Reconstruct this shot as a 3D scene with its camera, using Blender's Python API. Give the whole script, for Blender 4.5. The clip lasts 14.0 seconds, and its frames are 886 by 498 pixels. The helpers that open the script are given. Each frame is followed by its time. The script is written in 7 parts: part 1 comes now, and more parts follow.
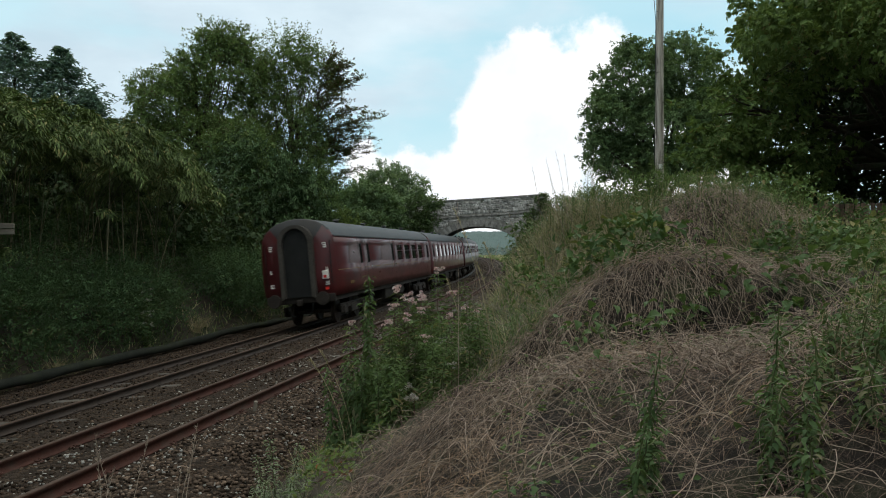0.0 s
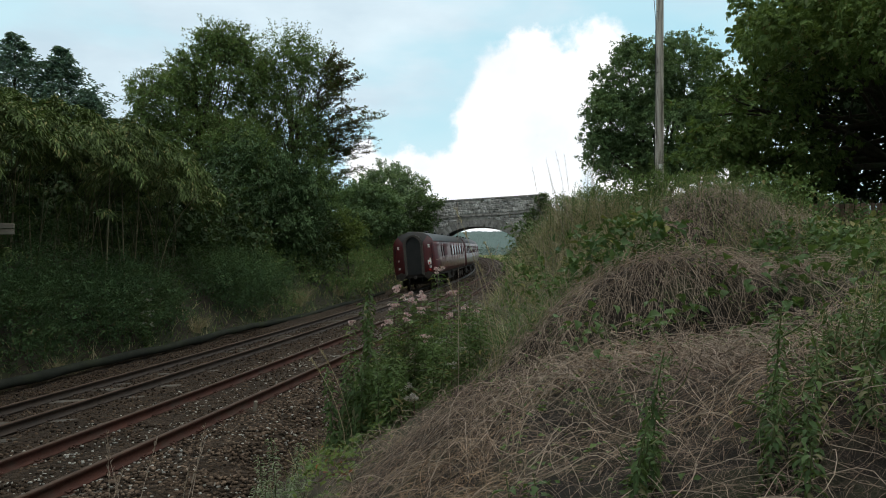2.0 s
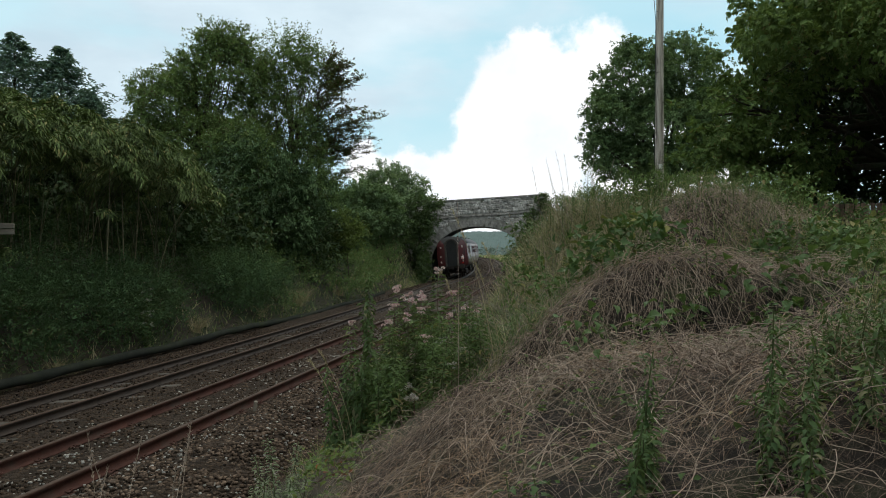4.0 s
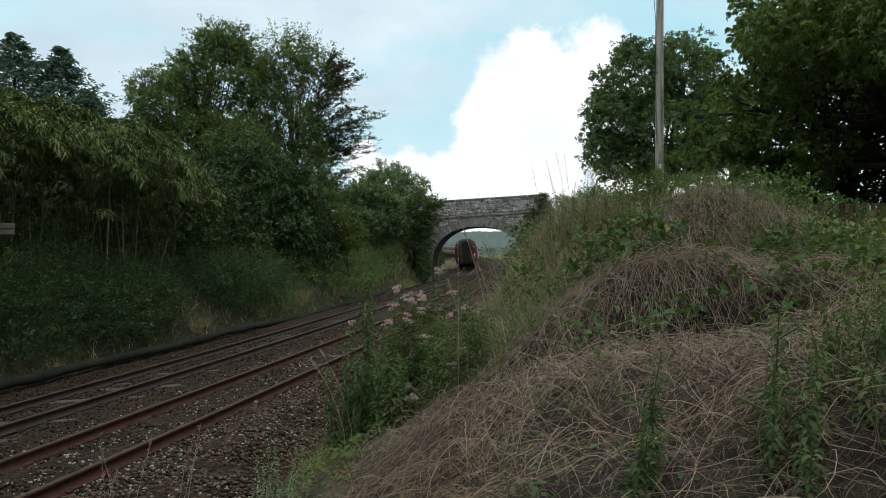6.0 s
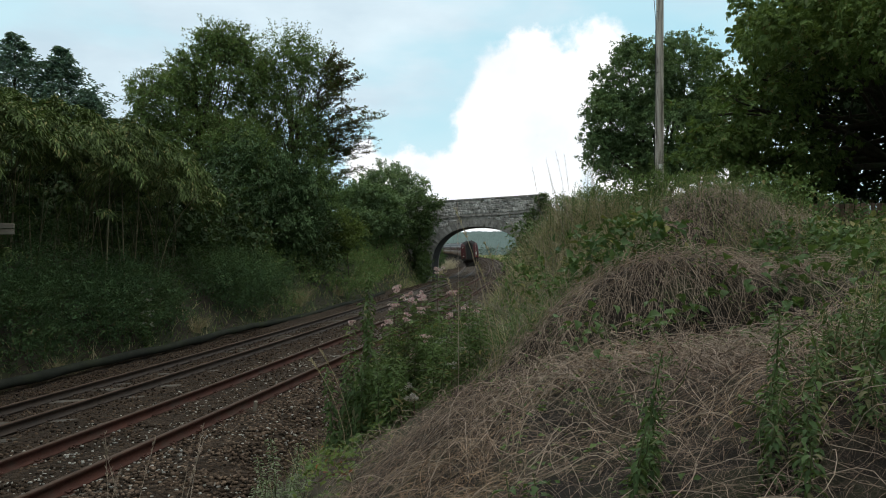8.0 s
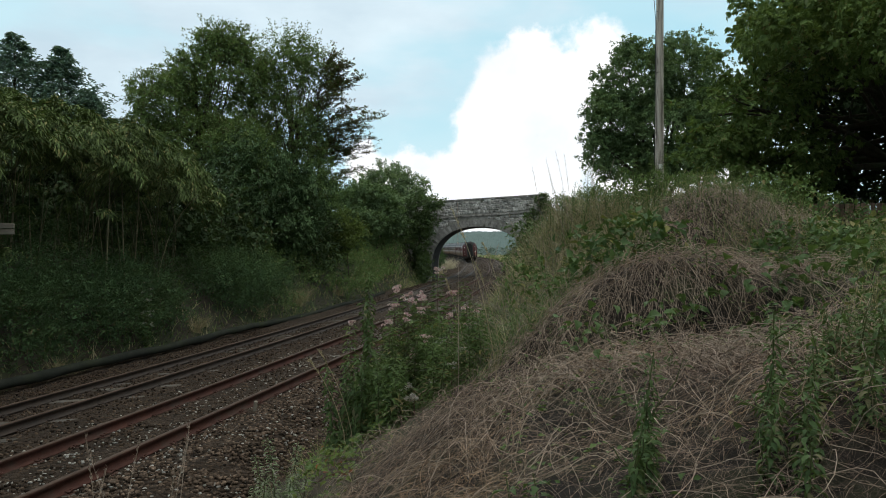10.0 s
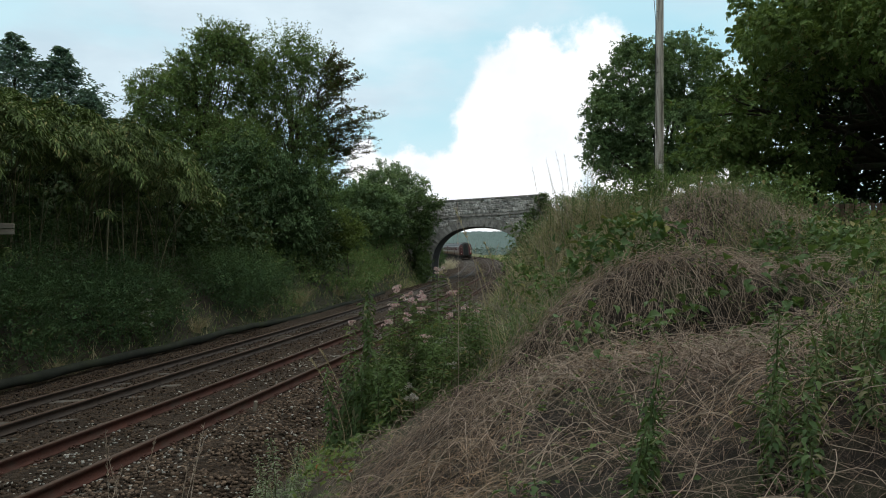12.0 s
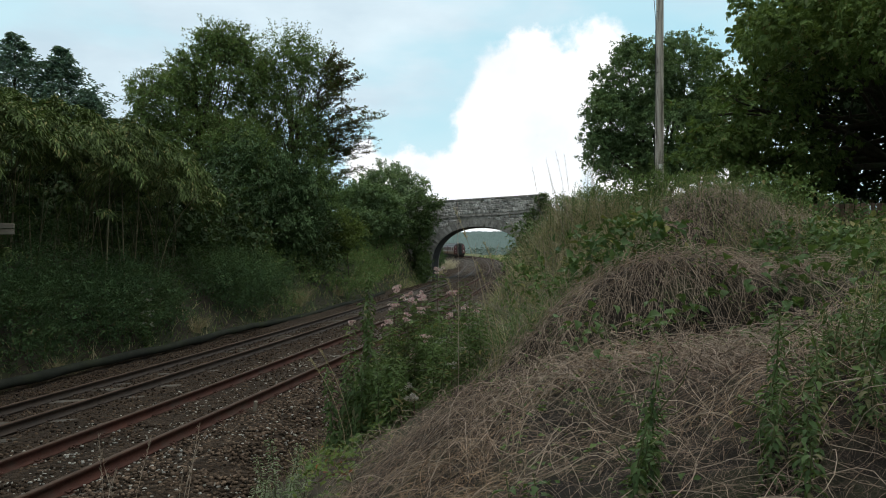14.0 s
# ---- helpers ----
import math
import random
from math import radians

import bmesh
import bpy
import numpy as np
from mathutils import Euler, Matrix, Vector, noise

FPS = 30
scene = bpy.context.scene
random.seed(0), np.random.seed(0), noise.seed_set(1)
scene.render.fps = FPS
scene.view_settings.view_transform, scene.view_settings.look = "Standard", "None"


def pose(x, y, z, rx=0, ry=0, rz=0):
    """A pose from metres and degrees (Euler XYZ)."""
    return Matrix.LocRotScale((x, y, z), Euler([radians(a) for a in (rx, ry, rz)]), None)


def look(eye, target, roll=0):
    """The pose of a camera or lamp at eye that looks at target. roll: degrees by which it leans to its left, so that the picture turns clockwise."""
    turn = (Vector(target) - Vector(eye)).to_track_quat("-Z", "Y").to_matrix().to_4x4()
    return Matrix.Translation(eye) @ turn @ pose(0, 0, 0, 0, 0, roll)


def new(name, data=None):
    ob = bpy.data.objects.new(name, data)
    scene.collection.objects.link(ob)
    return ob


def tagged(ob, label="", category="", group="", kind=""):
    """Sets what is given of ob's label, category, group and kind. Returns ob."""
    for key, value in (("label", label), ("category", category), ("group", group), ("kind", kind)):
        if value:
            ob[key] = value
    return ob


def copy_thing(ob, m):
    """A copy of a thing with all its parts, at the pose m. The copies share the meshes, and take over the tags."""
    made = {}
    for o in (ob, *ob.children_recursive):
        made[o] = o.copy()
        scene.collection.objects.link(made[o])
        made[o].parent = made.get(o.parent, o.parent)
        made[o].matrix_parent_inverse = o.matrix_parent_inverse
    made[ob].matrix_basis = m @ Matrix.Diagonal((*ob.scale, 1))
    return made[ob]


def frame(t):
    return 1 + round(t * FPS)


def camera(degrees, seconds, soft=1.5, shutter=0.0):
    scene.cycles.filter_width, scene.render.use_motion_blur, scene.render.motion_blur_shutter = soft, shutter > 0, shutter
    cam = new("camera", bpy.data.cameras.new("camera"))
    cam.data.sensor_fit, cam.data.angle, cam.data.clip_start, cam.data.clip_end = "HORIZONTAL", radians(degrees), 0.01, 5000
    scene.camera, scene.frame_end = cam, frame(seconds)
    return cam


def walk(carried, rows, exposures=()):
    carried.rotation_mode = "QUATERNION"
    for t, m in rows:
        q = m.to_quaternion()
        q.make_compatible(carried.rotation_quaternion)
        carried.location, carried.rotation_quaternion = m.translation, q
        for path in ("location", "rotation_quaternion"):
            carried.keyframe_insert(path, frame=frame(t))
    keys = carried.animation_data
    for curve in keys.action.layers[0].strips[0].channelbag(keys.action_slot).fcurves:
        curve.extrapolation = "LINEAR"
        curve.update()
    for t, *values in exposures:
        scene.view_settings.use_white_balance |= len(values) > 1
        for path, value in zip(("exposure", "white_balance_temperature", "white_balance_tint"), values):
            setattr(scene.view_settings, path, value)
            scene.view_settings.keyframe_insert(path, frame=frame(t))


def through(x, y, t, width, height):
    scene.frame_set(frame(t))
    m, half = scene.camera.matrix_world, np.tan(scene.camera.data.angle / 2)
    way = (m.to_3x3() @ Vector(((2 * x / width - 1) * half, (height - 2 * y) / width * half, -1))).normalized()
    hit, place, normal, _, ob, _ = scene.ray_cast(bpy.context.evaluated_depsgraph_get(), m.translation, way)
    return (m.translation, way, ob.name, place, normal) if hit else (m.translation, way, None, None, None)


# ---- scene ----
FOV = 61.03
EYE_Z = 2.862
cam = camera(FOV, 14.0, soft=1.0, shutter=0.5)
CAM_POSE = pose(0, 0, EYE_Z, 90 - 0.168, 0, 0) @ pose(0, 0, 0, 0, 0, 0.206)
walk(cam, [(0.0, CAM_POSE), (14.0, CAM_POSE)])

rng = np.random.default_rng(7)
V = Vector


# ---------------------------------------------------------------- node helpers
class Nodes:
    """Small wrapper that adds and links nodes of one tree."""

    def __init__(self, tree):
        self.tree = tree
        tree.nodes.clear()

    def add(self, kind, values=(), **props):
        n = self.tree.nodes.new(kind)
        for k, v in props.items():
            setattr(n, k, v)
        for key, v in dict(values).items():
            if isinstance(v, bpy.types.NodeSocket):
                self.tree.links.new(v, n.inputs[key])
            else:
                n.inputs[key].default_value = v
        return n

    def math(self, op, a, b=0.0, c=0.0, clamp=False):
        return self.add("ShaderNodeMath", {0: a, 1: b, 2: c}, operation=op, use_clamp=clamp).outputs[0]

    def vec(self, op, a, b=(0, 0, 0)):
        n = self.add("ShaderNodeVectorMath", {0: a, 1: b}, operation=op)
        return n.outputs["Value"] if op in ("DISTANCE", "LENGTH", "DOT_PRODUCT") else n.outputs[0]

    def noise(self, coord, scale, detail=4.0, rough=0.55, out="Fac"):
        return self.add("ShaderNodeTexNoise", {"Vector": coord, "Scale": scale, "Detail": detail, "Roughness": rough}).outputs[out]

    def ramp(self, fac, stops, mode="LINEAR"):
        n = self.add("ShaderNodeValToRGB", {"Fac": fac})
        n.color_ramp.interpolation = mode
        els = n.color_ramp.elements
        while len(els) < len(stops):
            els.new(0.5)
        for e, (p, c) in zip(els, stops):
            e.position = p
            e.color = (*c, 1) if len(c) == 3 else c
        return n.outputs["Color"]

    def mix(self, fac, a, b, blend="MIX"):
        n = self.add("ShaderNodeMix", data_type="RGBA", blend_type=blend)
        for key, v in ((0, fac), (6, a), (7, b)):
            if isinstance(v, bpy.types.NodeSocket):
                self.tree.links.new(v, n.inputs[key])
            else:
                n.inputs[key].default_value = (*v, 1) if isinstance(v, tuple) and len(v) == 3 else v
        return n.outputs[2]


# ---------------------------------------------------------------- world and sun
def make_world():
    w = bpy.data.worlds.new("sky")
    scene.world = w
    w.use_nodes = True
    g = Nodes(w.node_tree)
    sky = g.add("ShaderNodeTexSky", sky_type="NISHITA", sun_disc=False, sun_elevation=radians(72), sun_rotation=radians(112),
                air_density=1.0, dust_density=2.0, ozone_density=1.5)
    d = g.vec("NORMALIZE", g.add("ShaderNodeTexCoord").outputs["Generated"])
    # a cumulus bank north of the line, drawn as soft heaps with ragged edges
    wob = g.vec("SCALE", g.vec("SUBTRACT", g.noise(d, 9.0, 6, 0.6, "Color"), (0.5, 0.5, 0.5)))
    wob.node.inputs["Scale"].default_value = 0.13
    dd = g.vec("ADD", d, wob)
    heap = None
    for (px, py, r) in SKY_HEAPS:
        c = V((px, 1.0, py)).normalized()
        k = g.math("DIVIDE", g.vec("DISTANCE", dd, tuple(c)), r)
        heap = k if heap is None else g.math("SMOOTH_MIN", heap, k, 0.25)
    heap = g.add("ShaderNodeMapRange", {"Value": heap, "From Min": 1.10, "From Max": 0.82}, interpolation_type="SMOOTHSTEP").outputs[0]
    # thin grey overcast with thinner, bluer gaps
    flat = g.vec("MULTIPLY", d, (1.0, 1.0, 2.6))
    veil = g.noise(g.vec("ADD", flat, (3.1, 0.4, 1.7)), 2.6, 5, 0.5)
    veil = g.add("ShaderNodeMapRange", {"Value": veil, "From Min": 0.42, "From Max": 0.60}, interpolation_type="SMOOTHSTEP").outputs[0]
    tone = g.noise(flat, 5.0, 5, 0.55)
    grey = g.ramp(tone, [(0.3, (5.9, 7.4, 8.4)), (0.7, (7.8, 9.3, 10.1))])
    haze = g.ramp(g.noise(g.vec("ADD", flat, (0.4, 5.2, 2.2)), 3.4, 4, 0.5), [(0.3, (5.4, 9.0, 10.2)), (0.7, (7.2, 10.0, 10.8))])
    blue = g.mix(0.8, sky.outputs["Color"], haze)
    base = g.mix(veil, blue, grey)
    white = g.ramp(g.noise(d, 7.0, 5, 0.55), [(0.3, (9.0, 9.6, 10.2)), (0.62, (11.5, 11.5, 11.6))])
    col = g.mix(heap, base, white)
    # an overcast sky is brightest overhead
    lift = g.add("ShaderNodeMapRange", {"Value": g.add("ShaderNodeSeparateXYZ", {0: d}).outputs["Z"], "From Min": 0.32, "From Max": 1.0, "To Min": 0.0, "To Max": 1.0}).outputs[0]
    col = g.mix(lift, col, (14.6, 14.8, 13.9))
    bg = g.add("ShaderNodeBackground", {"Color": col, "Strength": 0.1})
    g.tree.links.new(bg.outputs[0], g.add("ShaderNodeOutputWorld").inputs["Surface"])


SKY_HEAPS = ((0.13, 0.165, 0.105), (0.19, 0.205, 0.075), (0.075, 0.15, 0.06), (-0.03, 0.085, 0.05), (-0.10, 0.10, 0.038),
             (0.23, 0.20, 0.06), (0.10, 0.09, 0.09), (0.03, 0.08, 0.055), (0.125, 0.235, 0.05), (0.3, 0.12, 0.10))
make_world()

sun_data = bpy.data.lights.new("sun", "SUN")
sun_data.energy, sun_data.angle, sun_data.color = 0.4, radians(25), (1.0, 0.96, 0.88)
sun = new("sun", sun_data)
sun.matrix_world = look((0, 0, 60), (-18, 8, 0))
scene.view_settings.exposure = 0.0


# ---------------------------------------------------------------- materials
def material(name):
    m = bpy.data.materials.new(name)
    m.use_nodes = True
    return m, Nodes(m.node_tree)


def surface(name, low, high, scale=6.0, fine=60.0, rough=0.85, metal=0.0, bump=0.3, spec=0.3, stain=None, stain_scale=1.2,
            space="Object", per_object=0.0, per_island=0.0, stretch=None):
    """A worn solid surface: colour at two scales, an optional stain, and fine relief."""
    m, g = material(name)
    co = g.add("ShaderNodeTexCoord").outputs[space]
    if space == "Object" and per_object:
        off = g.add("ShaderNodeObjectInfo").outputs["Random"]
        co = g.vec("ADD", co, g.vec("SCALE", (37.0, 19.0, 53.0)))
        g.tree.links.new(off, co.node.inputs[1].links[0].from_node.inputs["Scale"])
    if stretch:
        co = g.vec("MULTIPLY", co, stretch)
    big, small = g.noise(co, scale, 5, 0.6), g.noise(co, fine, 3, 0.6)
    fac = g.math("ADD", g.math("MULTIPLY", big, 0.6), g.math("MULTIPLY", small, 0.4))
    col = g.ramp(fac, [(0.32, low), (0.68, high)])
    if stain:
        k = g.ramp(g.noise(co, stain_scale, 6, 0.65), [(0.48, (0, 0, 0)), (0.66, (1, 1, 1))])
        col = g.mix(k, col, stain)
    for amount, source in ((per_object, "ShaderNodeObjectInfo"), (per_island, "ShaderNodeNewGeometry")):
        if amount:
            r = g.add(source).outputs["Random" if source == "ShaderNodeObjectInfo" else "Random Per Island"]
            v = g.add("ShaderNodeMapRange", {"Value": r, "To Min": 1 - amount, "To Max": 1 + amount}).outputs[0]
            hsv = g.add("ShaderNodeHueSaturation", {"Color": col, "Value": v})
            col = hsv.outputs[0]
    b = g.add("ShaderNodeBump", {"Height": fac, "Strength": bump, "Distance": 0.02})
    p = g.add("ShaderNodeBsdfPrincipled", {"Base Color": col, "Roughness": rough, "Metallic": metal, "Specular IOR Level": spec, "Normal": b.outputs[0]})
    g.tree.links.new(p.outputs[0], g.add("ShaderNodeOutputMaterial").inputs["Surface"])
    return m


def foliage(name, dark, light, warm=None, warm_share=0.08, rough=0.58, through=0.3, spec=0.2, glow=(0.16, 0.22, 0.03)):
    """Leaves: each one its own shade, some light passes through them."""
    m, g = material(name)
    geo = g.add("ShaderNodeNewGeometry")
    r = geo.outputs["Random Per Island"]
    big = g.noise(geo.outputs["Position"], 0.9, 3, 0.5)
    fac = g.math("ADD", g.math("MULTIPLY", r, 0.6), g.math("MULTIPLY", g.math("SUBTRACT", big, 0.3), 1.0), clamp=True)
    col = g.ramp(fac, [(0.1, dark), (0.9, light)])
    if warm:
        k = g.math("GREATER_THAN", g.math("FRACT", g.math("MULTIPLY", r, 17.3)), 1.0 - warm_share)
        col = g.mix(k, col, warm)
    p = g.add("ShaderNodeBsdfPrincipled", {"Base Color": col, "Roughness": rough, "Specular IOR Level": spec})
    t = g.add("ShaderNodeBsdfTranslucent", {"Color": g.mix(0.5, col, glow)})
    s = g.add("ShaderNodeMixShader", {0: through, 1: p.outputs[0], 2: t.outputs[0]})
    g.tree.links.new(s.outputs[0], g.add("ShaderNodeOutputMaterial").inputs["Surface"])
    return m


def glossy_paint(name, low, high, rough=0.3, grime=(0.03, 0.028, 0.025)):
    m, g = material(name)
    co = g.add("ShaderNodeTexCoord").outputs["Object"]
    n = g.noise(g.vec("MULTIPLY", co, (1.0, 0.35, 1.0)), 2.2, 6, 0.6)
    col = g.mix(g.ramp(n, [(0.5, (0, 0, 0)), (0.75, (0.6, 0.6, 0.6))]), g.ramp(g.noise(co, 0.6, 3), [(0.3, low), (0.7, high)]), grime)
    rr = g.math("ADD", rough, g.math("MULTIPLY", n, 0.25))
    b = g.add("ShaderNodeBump", {"Height": g.noise(co, 3.0, 2), "Strength": 0.012, "Distance": 0.02})
    p = g.add("ShaderNodeBsdfPrincipled", {"Base Color": col, "Roughness": rr, "Normal": b.outputs[0], "Specular IOR Level": 0.5, "Coat Weight": 0.15, "Coat Roughness": 0.12})
    g.tree.links.new(p.outputs[0], g.add("ShaderNodeOutputMaterial").inputs["Surface"])
    return m


def make_ballast(name, size, tones):
    """Crushed stone packed tightly: each stone its own tone, with broken facets in the relief."""
    m, g = material(name)
    co = g.add("ShaderNodeTexCoord").outputs["Object"]
    warp = g.vec("SCALE", g.vec("SUBTRACT", g.noise(co, 12.0, 3, 0.6, "Color"), (0.5, 0.5, 0.5)))
    warp.node.inputs["Scale"].default_value = 0.035
    cell = g.add("ShaderNodeTexVoronoi", {"Vector": g.vec("ADD", co, warp), "Scale": 1.0 / size, "Randomness": 1.0}, feature="F1")
    small = g.add("ShaderNodeTexVoronoi", {"Vector": co, "Scale": 2.2 / size}, feature="F1")
    pick = g.add("ShaderNodeSeparateColor", {"Color": cell.outputs["Color"]})
    col = g.ramp(pick.outputs[0], tones, "LINEAR")
    big = g.noise(co, 0.7, 4, 0.6)
    col = g.mix(g.ramp(big, [(0.4, (0, 0, 0)), (0.7, (0.55, 0.55, 0.55))]), col, (0.026, 0.021, 0.017))
    hgt = g.math("ADD", g.math("MULTIPLY", cell.outputs["Distance"], -1.0), g.math("ADD", g.math("MULTIPLY", pick.outputs[1], 0.5), g.math("MULTIPLY", small.outputs["Distance"], -0.35)))
    b = g.add("ShaderNodeBump", {"Height": hgt, "Strength": 1.0, "Distance": size * 0.9})
    p = g.add("ShaderNodeBsdfPrincipled", {"Base Color": col, "Roughness": 0.95, "Specular IOR Level": 0.1, "Normal": b.outputs[0]})
    g.tree.links.new(p.outputs[0], g.add("ShaderNodeOutputMaterial").inputs["Surface"])
    return m


def glowing(name, color, strength):
    m, g = material(name)
    p = g.add("ShaderNodeBsdfPrincipled", {"Base Color": (*color, 1), "Emission Color": (*color, 1), "Emission Strength": strength})
    g.tree.links.new(p.outputs[0], g.add("ShaderNodeOutputMaterial").inputs["Surface"])
    return m


M = {}
M["soil"] = surface("soil", (0.02, 0.016, 0.011), (0.055, 0.043, 0.028), 1.5, 25, 0.95, bump=0.8, stain=(0.03, 0.045, 0.015), stain_scale=0.7)
M["field"] = surface("field", (0.05, 0.075, 0.022), (0.10, 0.12, 0.04), 0.05, 1.5, 0.95, bump=0.3, stain=(0.16, 0.14, 0.07), stain_scale=0.03)
M["ballast"] = make_ballast("ballast", 0.05, [(0.0, (0.020, 0.015, 0.011)), (0.35, (0.040, 0.028, 0.020)), (0.7, (0.062, 0.043, 0.030)), (1.0, (0.095, 0.070, 0.052))])
M["stone"] = surface("stone", (0.036, 0.0245, 0.017), (0.094, 0.066, 0.047), 9, 60, 0.95, bump=0.3, spec=0.1, per_island=0.85)
M["shoulder_stone"] = surface("shoulder_stone", (0.052, 0.036, 0.026), (0.15, 0.108, 0.08), 9, 60, 0.95, bump=0.3, spec=0.1, per_island=0.85)
M["pale_stone"] = surface("pale_stone", (0.2, 0.185, 0.165), (0.44, 0.42, 0.385), 9, 60, 0.85, per_island=0.3)
M["rust"] = surface("rust", (0.036, 0.013, 0.009), (0.085, 0.028, 0.017), 5, 70, 0.8, bump=0.4, stain=(0.05, 0.03, 0.022), stain_scale=2.5)
M["dark_rust"] = surface("dark_rust", (0.02, 0.015, 0.012), (0.055, 0.035, 0.025), 5, 70, 0.7, bump=0.4)
M["rail_head"] = surface("rail_head", (0.05, 0.031, 0.023), (0.10, 0.064, 0.047), 3, 60, 0.75, metal=0.0, bump=0.1, spec=0.2)
M["concrete"] = surface("concrete", (0.05, 0.044, 0.038), (0.115, 0.102, 0.088), 5, 50, 0.9, bump=0.4, stain=(0.08, 0.065, 0.05), per_object=0.25)
M["pipe"] = surface("pipe", (0.014, 0.016, 0.013), (0.034, 0.036, 0.029), 2.0, 40, 1.0, bump=0.8, spec=0.08, stain=(0.03, 0.035, 0.02), stain_scale=0.8)
M["masonry"] = surface("masonry", (0.15, 0.138, 0.128), (0.5, 0.47, 0.44), 2.6, 11, 0.93, bump=0.8, stain=(0.07, 0.066, 0.055), stain_scale=1.3, per_object=0.25)
M["rubble"] = surface("rubble", (0.17, 0.158, 0.145), (0.62, 0.585, 0.545), 3.2, 9, 0.93, bump=0.8, stain=(0.10, 0.095, 0.08), stain_scale=0.9, per_island=0.2)
M["mortar"] = surface("mortar", (0.17, 0.157, 0.14), (0.40, 0.375, 0.34), 2.0, 20, 0.95, bump=0.6, stain=(0.10, 0.10, 0.075))
M["soot"] = surface("soot", (0.012, 0.011, 0.01), (0.04, 0.037, 0.033), 1.2, 12, 0.95, bump=0.8)
M["pole_wood"] = surface("pole_wood", (0.26, 0.225, 0.19), (0.58, 0.52, 0.45), 2.0, 30, 0.9, bump=0.6, stretch=(9, 9, 0.5), stain=(0.10, 0.085, 0.07))
M["fence_wood"] = surface("fence_wood", (0.10, 0.065, 0.045), (0.22, 0.15, 0.11), 2, 30, 0.88, bump=0.5, stretch=(6, 6, 0.6), per_object=0.35)
M["grey_wood"] = surface("grey_wood", (0.17, 0.14, 0.11), (0.3, 0.26, 0.21), 3, 30, 0.9, bump=0.5, stretch=(0.6, 6, 6))
M["bark"] = surface("bark", (0.03, 0.024, 0.018), (0.095, 0.075, 0.055), 4, 22, 0.95, bump=0.9, stretch=(2, 2, 0.5), stain=(0.05, 0.06, 0.03))
M["cane"] = surface("cane", (0.035, 0.037, 0.017), (0.085, 0.082, 0.036), 2, 20, 0.6, bump=0.1, per_island=0.4)
M["old_cane"] = surface("old_cane", (0.11, 0.088, 0.052), (0.25, 0.205, 0.125), 2, 20, 0.6, bump=0.1, per_island=0.3)
# oak green, lightened and greyed to include haze over the distance
M["oak_leaf"] = foliage("oak_leaf", (0.058, 0.105, 0.044), (0.16, 0.235, 0.095))
M["chestnut_leaf"] = foliage("chestnut_leaf", (0.06, 0.105, 0.028), (0.19, 0.27, 0.078), (0.2, 0.17, 0.06), 0.04, through=0.35)
M["tree_leaf"] = foliage("tree_leaf", (0.055, 0.1, 0.036), (0.18, 0.255, 0.09), (0.09, 0.06, 0.04), 0.06, through=0.42)
# a paler tree_leaf for trees at the bridge, haze put into its colour
M["hill_leaf"] = foliage("hill_leaf", (0.10, 0.16, 0.08), (0.26, 0.335, 0.17))
M["copper_leaf"] = foliage("copper_leaf", (0.05, 0.03, 0.024), (0.10, 0.068, 0.046), (0.05, 0.075, 0.025), 0.4)
M["bamboo_leaf"] = foliage("bamboo_leaf", (0.03, 0.054, 0.018), (0.195, 0.26, 0.09), (0.29, 0.26, 0.105), 0.05, rough=0.55, through=0.08, spec=0.15)
M["conifer_leaf"] = foliage("conifer_leaf", (0.075, 0.14, 0.115), (0.18, 0.27, 0.22), through=0.2)
M["scrub_leaf"] = foliage("scrub_leaf", (0.026, 0.05, 0.022), (0.074, 0.12, 0.047), (0.10, 0.09, 0.045), 0.04, rough=0.8, through=0.12, spec=0.08)
# leaves under the trees, darkened to stand for the canopy's shade
M["shaded_leaf"] = foliage("shaded_leaf", (0.016, 0.031, 0.013), (0.05, 0.08, 0.032), (0.10, 0.09, 0.045), 0.03, rough=0.65, through=0.15, spec=0.15)
M["broom_leaf"] = foliage("broom_leaf", (0.032, 0.068, 0.032), (0.088, 0.15, 0.066), rough=0.7, through=0.15, spec=0.12)
M["bracken_leaf"] = foliage("bracken_leaf", (0.07, 0.125, 0.042), (0.18, 0.26, 0.095), (0.24, 0.2, 0.09), 0.06, rough=0.7, through=0.2, spec=0.12)
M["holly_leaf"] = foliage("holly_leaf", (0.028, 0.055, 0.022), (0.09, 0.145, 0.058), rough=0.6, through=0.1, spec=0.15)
M["hawthorn_leaf"] = foliage("hawthorn_leaf", (0.054, 0.1, 0.044), (0.155, 0.23, 0.10))
M["bright_leaf"] = foliage("bright_leaf", (0.065, 0.1, 0.02), (0.15, 0.19, 0.045))
M["ivy_leaf"] = foliage("ivy_leaf", (0.032, 0.06, 0.022), (0.088, 0.138, 0.05), rough=0.45)
M["herb_leaf"] = foliage("herb_leaf", (0.046, 0.088, 0.028), (0.14, 0.21, 0.07), (0.22, 0.2, 0.08), 0.05)
M["nettle_leaf"] = foliage("nettle_leaf", (0.038, 0.075, 0.028), (0.105, 0.165, 0.06), (0.16, 0.15, 0.08), 0.06)
M["grey_herb"] = foliage("grey_herb", (0.14, 0.18, 0.11), (0.30, 0.34, 0.22), rough=0.7)
M["vine_leaf"] = foliage("vine_leaf", (0.034, 0.074, 0.026), (0.092, 0.155, 0.052), (0.2, 0.19, 0.06), 0.05, rough=0.5)
M["grass"] = foliage("grass", (0.08, 0.13, 0.038), (0.25, 0.30, 0.12), (0.46, 0.39, 0.23), 0.4, rough=0.6)
